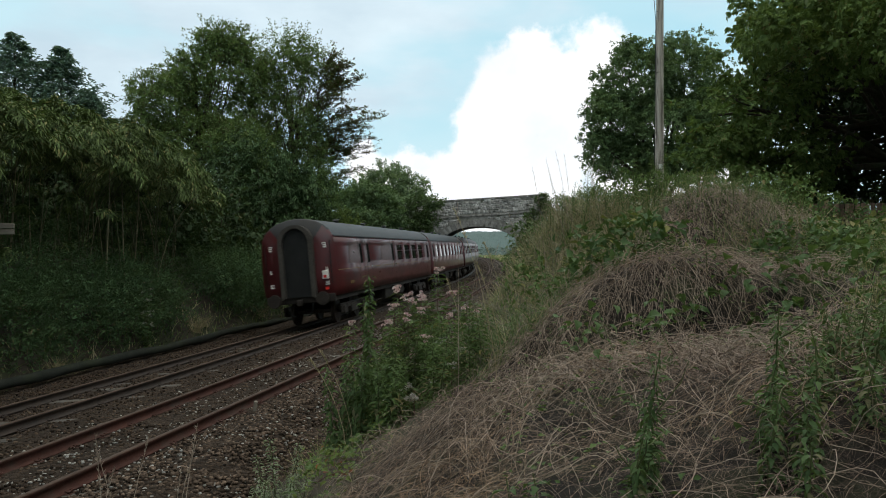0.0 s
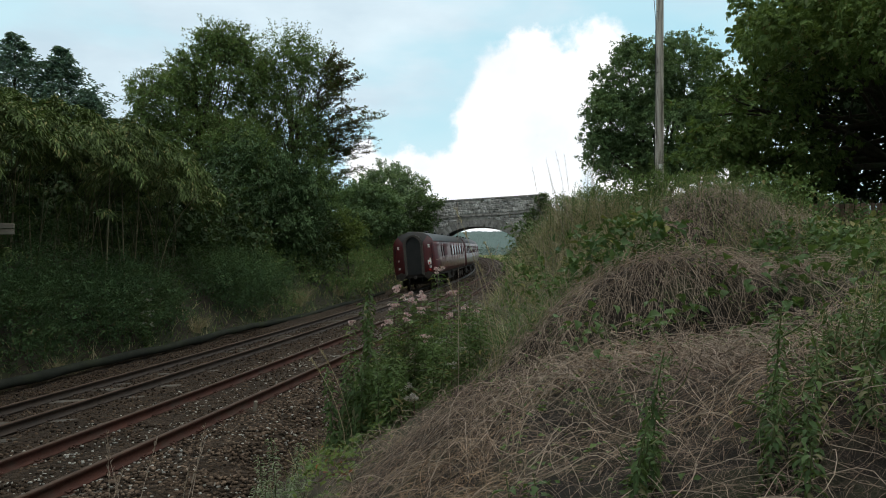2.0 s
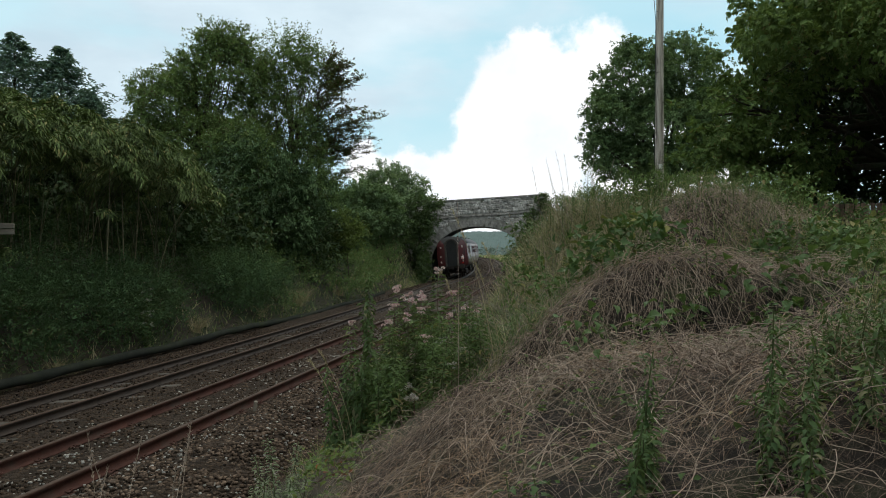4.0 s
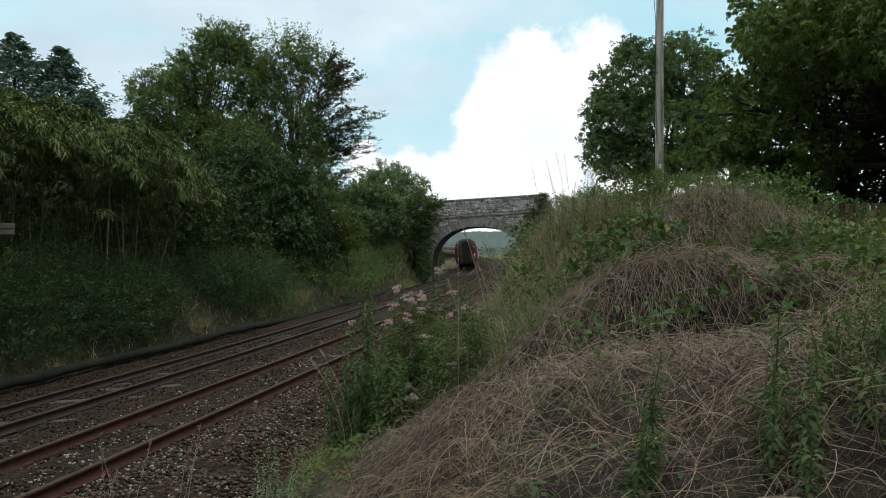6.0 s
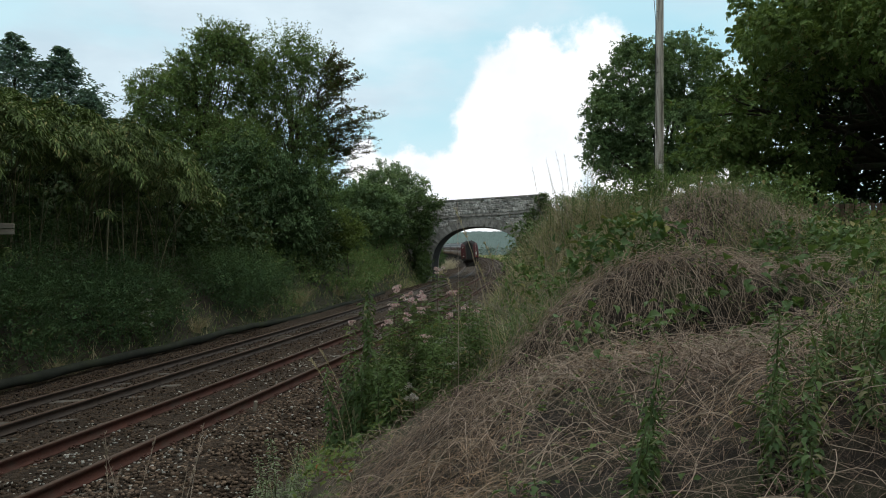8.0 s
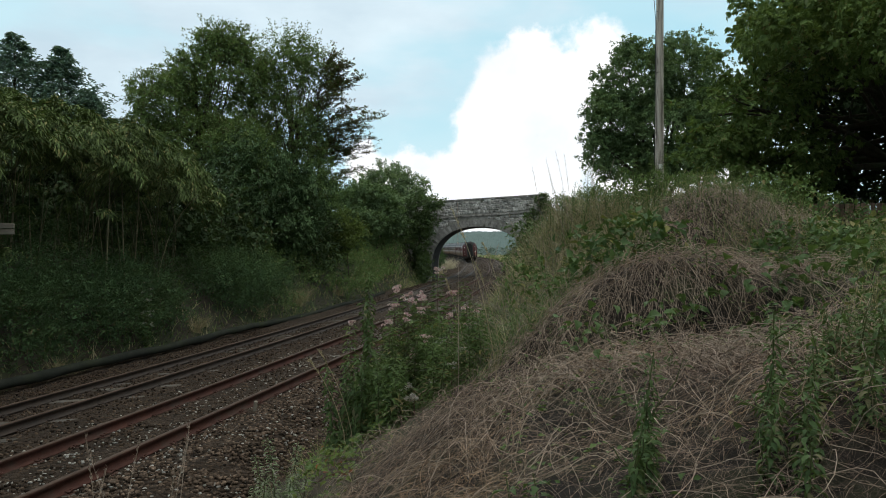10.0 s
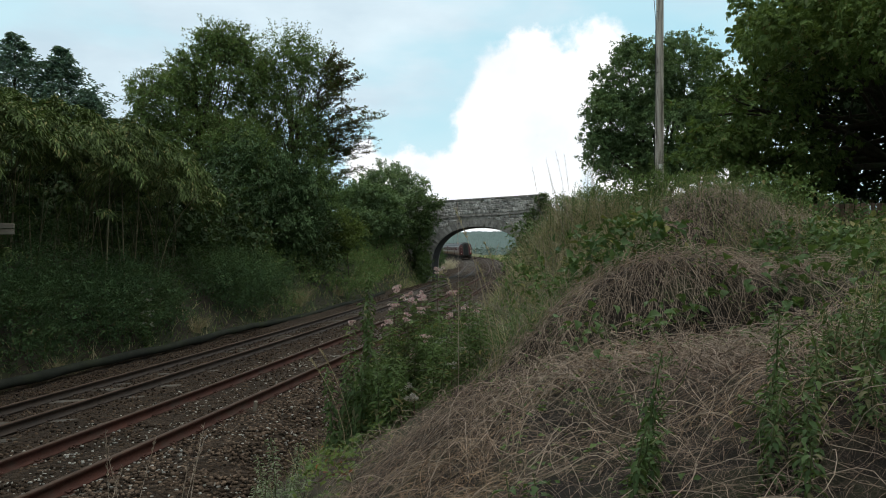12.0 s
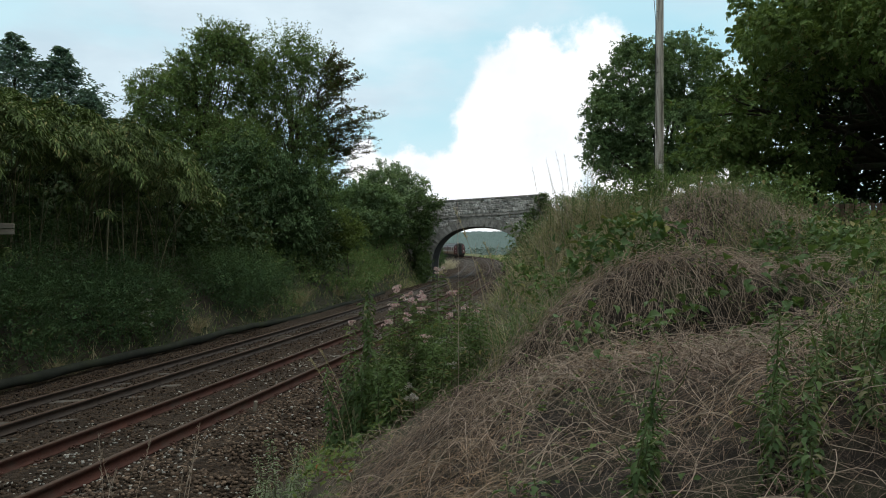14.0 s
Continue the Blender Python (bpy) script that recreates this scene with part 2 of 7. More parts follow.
M["lush_grass"] = foliage("lush_grass", (0.06, 0.105, 0.036), (0.18, 0.25, 0.105), (0.4, 0.35, 0.21), 0.28, rough=0.55)
M["dry_grass"] = foliage("dry_grass", (0.24, 0.19, 0.10), (0.52, 0.44, 0.28), (0.12, 0.15, 0.05), 0.15, rough=0.7, through=0.2, glow=(0.3, 0.25, 0.15))
M["bleached_grass"] = foliage("bleached_grass", (0.15, 0.125, 0.10), (0.30, 0.26, 0.21), (0.10, 0.12, 0.05), 0.12, rough=0.8, through=0.15, glow=(0.3, 0.25, 0.15))
# dry stems as in dead_stem, darkened to imitate shade low in the tangle
M["shaded_litter"] = surface("shaded_litter", (0.02, 0.0145, 0.011), (0.11, 0.079, 0.061), 1.2, 30, 0.9, bump=0.0, per_island=0.5)
M["autumn_leaf"] = foliage("autumn_leaf", (0.16, 0.035, 0.02), (0.3, 0.08, 0.03))
M["pale_straw"] = foliage("pale_straw", (0.34, 0.29, 0.19), (0.62, 0.54, 0.38), rough=0.8, through=0.2, glow=(0.3, 0.25, 0.15))
M["dead_stem"] = surface("dead_stem", (0.072, 0.05, 0.038), (0.32, 0.236, 0.182), 1.2, 30, 0.85, bump=0.0, per_island=0.75, stain=(0.25, 0.165, 0.10), stain_scale=0.9)
M["pale_stem"] = surface("pale_stem", (0.2, 0.148, 0.115), (0.5, 0.4, 0.32), 1.2, 30, 0.8, bump=0.0, per_island=0.4)
# plant litter with the shade between the stems put into its colour
M["shaded_thatch"] = surface("shaded_thatch", (0.006, 0.005, 0.004), (0.024, 0.017, 0.013), 3.0, 45, 0.95, bump=1.0, stain=(0.03, 0.034, 0.015), stain_scale=1.5)
M["stem"] = surface("stem", (0.06, 0.085, 0.03), (0.12, 0.14, 0.05), 3, 30, 0.7, bump=0.0)
M["red_stem"] = surface("red_stem", (0.09, 0.05, 0.04), (0.14, 0.09, 0.05), 3, 30, 0.7, bump=0.0)
M["pink_flower"] = foliage("pink_flower", (0.6, 0.34, 0.38), (0.9, 0.66, 0.68), (0.9, 0.84, 0.8), 0.25, rough=0.8, through=0.3)
M["white_flower"] = foliage("white_flower", (0.5, 0.46, 0.42), (0.75, 0.72, 0.68), rough=0.8)
# far foliage, paled and blued to put distance haze into the colour
M["hazed_leaf"] = foliage("hazed_leaf", (0.155, 0.195, 0.185), (0.18, 0.225, 0.21), rough=0.9, through=0.1)
# hill woodland in a grey-teal that includes the haze of distance
M["hazed_wood"] = surface("hazed_wood", (0.098, 0.135, 0.128), (0.138, 0.178, 0.168), 0.02, 0.25, 1.0, bump=0.0, spec=0.0)
M["maroon"] = glossy_paint("maroon", (0.062, 0.009, 0.011), (0.095, 0.014, 0.015), 0.2)
M["roof_grey"] = surface("roof_grey", (0.018, 0.019, 0.02), (0.042, 0.043, 0.044), 0.8, 12, 0.55, bump=0.1, stain=(0.035, 0.032, 0.03))
M["black"] = surface("black", (0.006, 0.006, 0.006), (0.02, 0.019, 0.018), 2, 20, 0.7, bump=0.2)
M["gangway"] = surface("gangway", (0.008, 0.008, 0.008), (0.022, 0.021, 0.02), 2, 20, 0.55, bump=0.2)
M["gangway_frame"] = surface("gangway_frame", (0.03, 0.026, 0.022), (0.08, 0.07, 0.06), 2, 20, 0.8, bump=0.2)
M["lining"] = surface("lining", (0.2, 0.13, 0.04), (0.26, 0.18, 0.06), 3, 40, 0.5, bump=0.0)
M["notice"] = surface("notice", (0.6, 0.58, 0.53), (0.75, 0.73, 0.68), 3, 40, 0.6, bump=0.0)
M["cream"] = surface("cream", (0.5, 0.42, 0.26), (0.6, 0.5, 0.32), 3, 40, 0.6, bump=0.0)
M["tail_red"] = glowing("tail_red", (0.5, 0.02, 0.01), 0.1)
M["underframe"] = surface("underframe", (0.012, 0.010, 0.009), (0.045, 0.035, 0.028), 3, 25, 0.9, bump=0.4)
M["chrome"] = surface("chrome", (0.5, 0.5, 0.5), (0.6, 0.6, 0.6), 4, 50, 0.25, metal=1.0, bump=0.0)
M["cable"] = surface("cable", (0.02, 0.02, 0.02), (0.04, 0.04, 0.04), 4, 40, 0.6, bump=0.0)


def make_glass():
    m, g = material("coach_glass")
    p = g.add("ShaderNodeBsdfPrincipled", {"Base Color": (0.015, 0.017, 0.018, 1), "Roughness": 0.04, "Specular IOR Level": 0.7})
    g.tree.links.new(p.outputs[0], g.add("ShaderNodeOutputMaterial").inputs["Surface"])
    return m


M["glass"] = make_glass()


# ---------------------------------------------------------------- mesh helpers
def link_mesh(name, me, mat, parent=None, label="", smooth=False):
    if mat and not me.materials:
        me.materials.append(M[mat])
    if smooth:
        me.polygons.foreach_set("use_smooth", [True] * len(me.polygons))
    ob = new(name, me)
    if parent:
        ob.parent = parent
    if label:
        tagged(ob, label)
    return ob


def part(name, bm, mat, parent=None, label="", smooth=False):
    me = bpy.data.meshes.new(name)
    bm.to_mesh(me)
    bm.free()
    return link_mesh(name, me, mat, parent, label, smooth)


def np_mesh(name, verts, faces, mat, parent=None, label="", smooth=False):
    """One mesh from arrays of vertices and of equal-sided faces."""
    me = bpy.data.meshes.new(name)
    verts, faces = np.asarray(verts, np.float32), np.asarray(faces, np.int32)
    k = faces.shape[1]
    me.vertices.add(len(verts))
    me.vertices.foreach_set("co", verts.ravel())
    me.loops.add(faces.size)
    me.loops.foreach_set("vertex_index", faces.ravel())
    me.polygons.add(len(faces))
    me.polygons.foreach_set("loop_start", np.arange(0, faces.size, k, dtype=np.int32))
    me.update(calc_edges=True)
    return link_mesh(name, me, mat, parent, label, smooth)


def box(bm, x0, x1, y0, y1, z0, z1, bevel=0.0, m=None):
    r = bmesh.ops.create_cube(bm, size=1)
    vs = r["verts"]
    for v in vs:
        v.co = V((x0 + (v.co.x + 0.5) * (x1 - x0), y0 + (v.co.y + 0.5) * (y1 - y0), z0 + (v.co.z + 0.5) * (z1 - z0)))
    if bevel:
        es = list({e for v in vs for e in v.link_edges})
        out = bmesh.ops.bevel(bm, geom=es, offset=bevel, segments=1, affect="EDGES", profile=0.5)
        vs = list({v for f in out["faces"] for v in f.verts} | {v for v in vs if v.is_valid})
    if m is not None:
        bmesh.ops.transform(bm, matrix=m, verts=vs)
    return bm


def box_part(name, dims, mat, parent=None, label="", bevel=0.01):
    return part(name, box(bmesh.new(), *dims, bevel=bevel), mat, parent, label)


def cyl(bm, a, b, r0, r1=None, sides=10):
    """A closed tapered rod from a to b."""
    a, b = V(a), V(b)
    r1 = r0 if r1 is None else r1
    q = (b - a).to_track_quat("Z", "Y").to_matrix().to_4x4()
    bmesh.ops.create_cone(bm, cap_ends=True, segments=sides, radius1=r0, radius2=r1, depth=(b - a).length,
                          matrix=Matrix.Translation((a + b) / 2) @ q)
    return bm


def empty(name, m=None):
    ob = new(name)
    ob.empty_display_size = 0.3
    if m is not None:
        ob.matrix_basis = m
    return ob


def unit(a):
    return a / np.maximum(np.linalg.norm(a, axis=-1, keepdims=True), 1e-9)


def leaves(base, axis, up, length, width, droop=0.25, fold=0.25, full=False):
    """Vertices and triangles of many leaves: base points, directions, face normals, lengths and widths (arrays)."""
    n = len(base)
    axis = unit(axis)
    side = unit(np.cross(axis, up))
    nor = np.cross(side, axis)
    L, W = np.broadcast_to(length, n)[:, None], np.broadcast_to(width, n)[:, None]
    if full:
        st = ((0, 0, 0), (0.28, 0.46, 0.06), (0.28, -0.46, 0.06), (0.66, 0.34, 0.02), (0.66, -0.34, 0.02), (1, 0, -1), (0.33, 0, 0), (0.68, 0, -0.35))
        tri = ((0, 6, 1), (0, 2, 6), (1, 6, 7), (1, 7, 3), (6, 2, 4), (6, 4, 7), (3, 7, 5), (7, 4, 5))
    else:
        st = ((0, 0, 0), (0.42, 0.5, 0.2), (1, 0, -1), (0.42, -0.5, 0.2))
        tri = ((0, 2, 1), (0, 3, 2))
    vs = []
    for a, s, d in st:
        vs.append(base + axis * L * a + side * W * s + nor * ((fold * W * abs(s)) + droop * L * (d if d < 0 else 0)))
    v = np.stack(vs, 1).reshape(-1, 3)
    f = (np.array(tri)[None] + (np.arange(n) * len(st))[:, None, None]).reshape(-1, 3)
    return v, f


def blades(base, tip_dir, length, width, bend, seg=3, tip=0.12):
    """Grass blades or thin stems: tapered bent strips. bend: horizontal pull at the tip, as vectors."""
    n = len(base)
    t = np.linspace(0, 1, seg + 1)
    L, W = np.broadcast_to(length, n), np.broadcast_to(width, n)
    side = unit(np.cross(tip_dir, rng.normal(size=(n, 3))))
    rows = []
    for k in t:
        c = base + tip_dir * (L * k)[:, None] + bend * (k * k)
        w = W * (1 - (1 - tip) * k) / 2
        rows += [c - side * w[:, None], c + side * w[:, None]]
    v = np.stack(rows, 1).reshape(-1, 3)
    q = np.array([(2 * i, 2 * i + 1, 2 * i + 3, 2 * i + 2) for i in range(seg)])
    f = (q[None] + (np.arange(n) * 2 * (seg + 1))[:, None, None]).reshape(-1, 4)
    return v, f


def join(parts):
    vs, fs, o = [], [], 0
    for v, f in parts:
        vs.append(v)
        fs.append(f + o)
        o += len(v)
    return np.concatenate(vs), np.concatenate(fs)


def tubes(lines, sides=6):
    """Tapered tubes along polylines: each a list of (point, radius)."""
    vs, fs, o = [], [], 0
    ang = np.linspace(0, 2 * np.pi, sides, endpoint=False)
    for line in lines:
        p = np.array([a for a, _ in line], float)
        r = np.array([b for _, b in line], float)
        d = unit(np.gradient(p, axis=0))
        ref = np.where(np.abs(d[:, 2:3]) > 0.9, [[1.0, 0, 0]], [[0, 0, 1.0]])
        s = unit(np.cross(d, ref))
        u = np.cross(s, d)
        ring = p[:, None] + r[:, None, None] * (np.cos(ang)[None, :, None] * s[:, None] + np.sin(ang)[None, :, None] * u[:, None])
        vs.append(ring.reshape(-1, 3))
        for i in range(len(p) - 1):
            a = o + i * sides
            for j in range(sides):
                k = (j + 1) % sides
                fs.append((a + j, a + k, a + sides + k, a + sides + j))
        o += len(p) * sides
    return np.concatenate(vs), np.array(fs)


def wobble(p, scale, seed=0.0):
    """Smooth value noise between -1 and 1 for an array of points (sum of sines)."""
    x, y, z = (p[:, i] * scale for i in range(3))
    return (np.sin(x * 1.7 + 1.3 * np.sin(y * 1.1 + seed) + seed) + np.sin(y * 2.1 + 1.7 * np.sin(z * 1.3 + 2 * seed))
            + np.sin(z * 1.9 + 1.1 * np.sin(x * 1.6 + 3 * seed) + 0.7)) / 3


# ---------------------------------------------------------------- the line: a left-hand curve, canted
BEND_S = (-80.0, 0.0, 15.0, 30.0, 45.0, 60.0, 75.0, 90.0, 110.0, 150.0, 210.0, 300.0, 420.0)
BEND_K = (-0.001, -0.002, -0.0014, -0.0025, -0.0009, -0.0004, -0.0027, -0.0017, -0.0001, -0.0021, -0.0012, -0.003, -0.003)
CANT = 0.0905
SIX = 3.46
STEP = 0.5


def lay_line():
    s = np.arange(-80, 420, STEP)
    k = np.interp(s, BEND_S, BEND_K)
    th = np.concatenate([[0], np.cumsum(k[:-1] * STEP)])
    i0 = int(80 / STEP)
    th = th - th[i0] + 0.2125
    mid = th + k * STEP / 2
    x = np.concatenate([[0], np.cumsum(np.sin(mid[:-1]) * STEP)])
    y = np.concatenate([[0], np.cumsum(np.cos(mid[:-1]) * STEP)])
    return s, x - x[i0] - 9.5315, y - y[i0] + 2.4054, th


LS, LX, LY, LT = lay_line()


def on_line(s, off=0.0, z=0.0):
    """World places at s metres along the down line and off metres to its right, z above the rail plane's height there."""
    s = np.asarray(s, float)
    x, y, t = np.interp(s, LS, LX), np.interp(s, LS, LY), np.interp(s, LS, LT)
    o = np.asarray(off, float)
    return np.stack([x + np.cos(t) * o, y - np.sin(t) * o, np.broadcast_to(np.asarray(z, float), np.broadcast(x, o).shape) + 0 * x], -1)


def line_pose(s, off=0.0, z=0.0, canted=True):
    p = on_line(s, off)
    t = float(np.interp(s, LS, LT))
    return pose(p[0], p[1], CANT * off + z, 0, -math.degrees(math.atan(CANT)) if canted else 0, -math.degrees(t))


def offset_of(x, y):
    """Distance along the line and to its right, for arrays of points."""
    x, y = np.asarray(x, float).ravel(), np.asarray(y, float).ravel()
    out_s, out_o = np.empty_like(x), np.empty_like(x)
    sx, sy, st, ss = LX[::4], LY[::4], LT[::4], LS[::4]
    for a in range(0, len(x), 20000):
        b = slice(a, a + 20000)
        j = np.argmin((x[b, None] - sx) ** 2 + (y[b, None] - sy) ** 2, 1)
        dx, dy = x[b] - sx[j], y[b] - sy[j]
        out_o[b] = dx * np.cos(st[j]) - dy * np.sin(st[j])
        out_s[b] = ss[j] + dx * np.sin(st[j]) + dy * np.cos(st[j])
    return out_s, out_o


CUT_O = (-60.0, -20.0, -12.0, -9.0, -7.2, -5.2, -4.6, -4.25, -3.9, -1.6, 0.0, 3.46, 5.1, 5.9, 6.5, 7.4, 9.4, 11.0, 13.0, 17.0, 26.0, 60.0)
CUT_Z = (3.4, 3.2, 3.0, 2.75, 2.2, 0.75, -0.05, -0.5, -0.85, -0.8, -0.7, -0.45, -0.2, 0.0, 0.2, 0.75, 1.75, 2.3, 2.75, 3.2, 3.7, 4.0)
FLAT_Z = (0.3, 0.3, 0.4, 0.6, 0.9, 0.5, -0.05, -0.5, -0.85, -0.8, -0.7, -0.45, -0.2, 0.0, 0.15, 0.2, 0.25, 0.3, 0.3, 0.3, 0.3, 0.3)
BRIDGE_S = 70.0


def smooth(a, b, x):
    t = np.clip((x - a) / (b - a), 0, 1)
    return t * t * (3 - 2 * t)


MOUNDS = ((3.9, 11.2, 1.35, 1.2, 0.95), (3.2, 13.2, 2.4, 2.0, 0.7), (2.55, 5.4, 1.05, 0.85, -0.37), (1.95, 7.7, 1.25, 0.6, 0.70), (3.6, 7.7, 1.1, 0.7, -0.10), (2.0, 6.6, 2.0, 0.45, -0.58), (3.3, 9.2, 1.5, 0.6, -0.25),
          (1.25, 5.3, 1.1, 0.75, 0.20), (2.5, 14.5, 1.4, 2.0, 0.35), (2.35, 13.3, 0.85, 1.3, 0.55), (1.5, 16.5, 0.8, 4.0, 0.6), (2.4, 21.0, 1.0, 4.0, 0.4))


def terrain(x, y, bed=True):
    """Height of the ground."""
    shape = np.shape(x)
    x, y = np.asarray(x, float).ravel(), np.asarray(y, float).ravel()
    s, o = offset_of(x, y)
    far = smooth(80, 100, s)
    z = np.interp(o, CUT_O, CUT_Z) * (1 - far) + np.interp(o, CUT_O, FLAT_Z) * far
    p = np.stack([x, y, 0 * x], 1)
    rough = np.clip(np.maximum(o - 6.2, -3.7 - o) / 2.0, 0, 1)
    z += rough * (0.10 * wobble(p, 0.9, 1.0) + 0.06 * wobble(p, 2.3, 2.0)) * (1 - smooth(40, 120, np.hypot(x, y)))
    for mx, my, rx, ry, h in MOUNDS:
        z += h * np.exp(-((x - mx) / rx) ** 2 - ((y - my) / ry) ** 2)
    z -= 1.1 * np.exp(-((x - 0.9) / 2.8) ** 2 - ((y + 0.6) / 3.2) ** 2)
    # the road's embankments at both ends of the bridge
    ramp = 5.9 - np.maximum(np.abs(s - BRIDGE_S - 3.0) - 3.0, 0) * 0.55
    side = np.clip(np.maximum((-2.6 - o) / 4.0, (o - 8.0) / 3.0), 0, 1)
    z = np.where((side > 0) & (ramp > z), z + (ramp - z) * side, z)
    return z.reshape(shape)


def ground_grid():
    def axis(lo, hi, fine0, fine1, step, grow):
        mid = list(np.arange(fine0, fine1, step))
        up, d = [], step
        v = fine1
        while v < hi:
            up.append(v)
            d *= grow
            v += d
        up.append(hi)
        dn, d = [], step
        v = fine0 - step
        while v > lo:
            dn.append(v)
            d *= grow
            v -= d
        dn.append(lo)
        return np.array(dn[::-1] + mid + up)
    gx = axis(-2500, 2500, -17, 10, 0.3, 1.1)
    gy = axis(-400, 4000, -2, 26, 0.33, 1.06)
    X, Y = np.meshgrid(gx, gy)
    Z = terrain(X, Y)
    nx, ny = len(gx), len(gy)
    v = np.stack([X, Y, Z], -1).reshape(-1, 3)
    i = (np.arange(ny - 1)[:, None] * nx + np.arange(nx - 1)[None]).ravel()
    f = np.stack([i, i + 1, i + nx + 1, i + nx], 1)
    ob = np_mesh("ground", v, f, "soil", smooth=True)
    ob.data.materials.append(M["field"])
    cy = Y[:-1, :-1].ravel()
    cx = X[:-1, :-1].ravel()
    ob.data.polygons.foreach_set("material_index", ((cy > 92) | (np.abs(cx) > 60)).astype(np.int32))
    tagged(ob, "earth and leaf litter of the cutting's banks and fields", "ground", kind="structure")


ground_grid()


def track_bed():
    s = np.concatenate([np.arange(-30, 40, 0.25), np.arange(40, 330, 1.0)])
    o = np.array([-4.1, -3.8, -3.4, -3.0, -2.6, -2.1, -1.7, -1.3, -0.7, 0, 0.7, 1.3, 1.75, 2.1, 2.7, 3.46, 4.1, 4.7, 5.2, 5.5, 5.9, 6.3, 6.7])
    drop = np.interp(o, (-4.1, -3.4, -2.9, -1.7, 5.2, 6.3, 6.7), (-0.22, -0.25, -0.25, -0.175, -0.165, -0.5, -0.75))
    S, O = np.meshgrid(s, o)
    p = on_line(S.ravel(), O.ravel())
    p[:, 2] = (O * CANT + drop[:, None]).ravel()
    p[:, 2] += 0.02 * wobble(p, 3.0) + 0.012 * wobble(p, 9.0, 2)
    n = len(s)
    i = (np.arange(len(o) - 1)[:, None] * n + np.arange(n - 1)[None]).ravel()
    f = np.stack([i, i + 1, i + n + 1, i + n], 1)
    return tagged(np_mesh("track_bed", p, f, "ballast", smooth=True), "brown-grey crushed stone ballast under the tracks", "ballast", kind="structure")


track_bed()


# ---------------------------------------------------------------- tracks
def rail_profile():
    half = [(0.034, 0.0), (0.036, -0.012), (0.034, -0.04), (0.010, -0.052), (0.010, -0.128), (0.062, -0.146), (0.070, -0.159)]
    return half + [(-a, b) for a, b in half[::-1]]


def sweep_rail(off, z_fix, mat, parent, s0=-30, s1=330):
    prof = rail_profile()
    s = np.concatenate([np.arange(s0, 40, 1.0), np.arange(40, s1, 1.5)])
    k = len(prof)
    rows = []
    for a, b in prof:
        p = on_line(s, off + a + b * -CANT)
        p[:, 2] = CANT * (off + a) + b + z_fix
        rows.append(p)
    v = np.stack(rows, 1).reshape(-1, 3)
    f = []
    for i in range(len(s) - 1):
        for j in range(k - 1):
            f.append((i * k + j, i * k + j + 1, (i + 1) * k + j + 1, (i + 1) * k + j))
    idx = [1 if j in (0, 12) else 0 for i in range(len(s) - 1) for j in range(k - 1)]
    f += [(i * k + k - 1, i * k, (i + 1) * k, (i + 1) * k + k - 1) for i in range(len(s) - 1)]
    idx += [1] * (len(s) - 1)
    ob = np_mesh("rail", v, f, mat, parent)
    ob.data.materials.append(M["rail_head"])
    ob.data.polygons.foreach_set("material_index", idx)
    return ob


def sleeper_mesh():
    bm = bmesh.new()
    box(bm, -1.28, 1.28, -0.13, 0.13, -0.36, -0.165, 0.02)
    me = bpy.data.meshes.new("sleeper")
    bm.to_mesh(me)
    bm.free()
    me.materials.append(M["concrete"])
    return me


def chair_mesh(mat):
    """A thin rail seat with a looped spring clip on both sides of one rail."""
    bm = bmesh.new()
    box(bm, -0.15, 0.15, -0.07, 0.07, -0.166, -0.155, 0.004)
    for sx in (-1, 1):
        box(bm, *sorted((sx * 0.082, sx * 0.112)), -0.035, 0.035, -0.158, -0.132, 0.008)
        cyl(bm, (sx * 0.07, -0.045, -0.128), (sx * 0.118, -0.045, -0.138), 0.010, sides=5)
        cyl(bm, (sx * 0.118, -0.045, -0.138), (sx * 0.118, 0.045, -0.122), 0.010, sides=5)
        cyl(bm, (sx * 0.118, 0.045, -0.122), (sx * 0.07, 0.03, -0.130), 0.010, sides=5)
    me = bpy.data.meshes.new("rail_clip")
    bm.to_mesh(me)
    bm.free()
    me.materials.append(M[mat])
    return me


def build_track(off, mat, label):
    tr = tagged(empty("railway_track"), label, "railway track", "the two running lines", "structure")
    for d in (-0.7525, 0.7525):
        sweep_rail(off + d, 0.0, mat, tr)
    sl, ch = sleeper_mesh(), chair_mesh(mat)
    r = random.Random(int(off * 10) + 3)
    for i in range(295):
        s = -2.0 + i * 0.66 + r.uniform(-0.02, 0.02)
        ob = link_mesh("sleeper", sl, None, tr)
        ob.matrix_basis = line_pose(s, off, -0.006 + r.uniform(-0.02, 0.014)) @ pose(0, 0, 0, 0, 0, r.uniform(-0.6, 0.6))
        if s < 42:
            for d in (-0.7525, 0.7525):
                c = link_mesh("rail_clip", ch, None, tr)
                c.matrix_basis = line_pose(s, off + d, 0.0)
    return tr


build_track(0.0, "dark_rust", "dark brown steel railway track on stained sleepers in ballast")
build_track(SIX, "rust", "red-rusted steel railway track on grey sleepers in ballast")


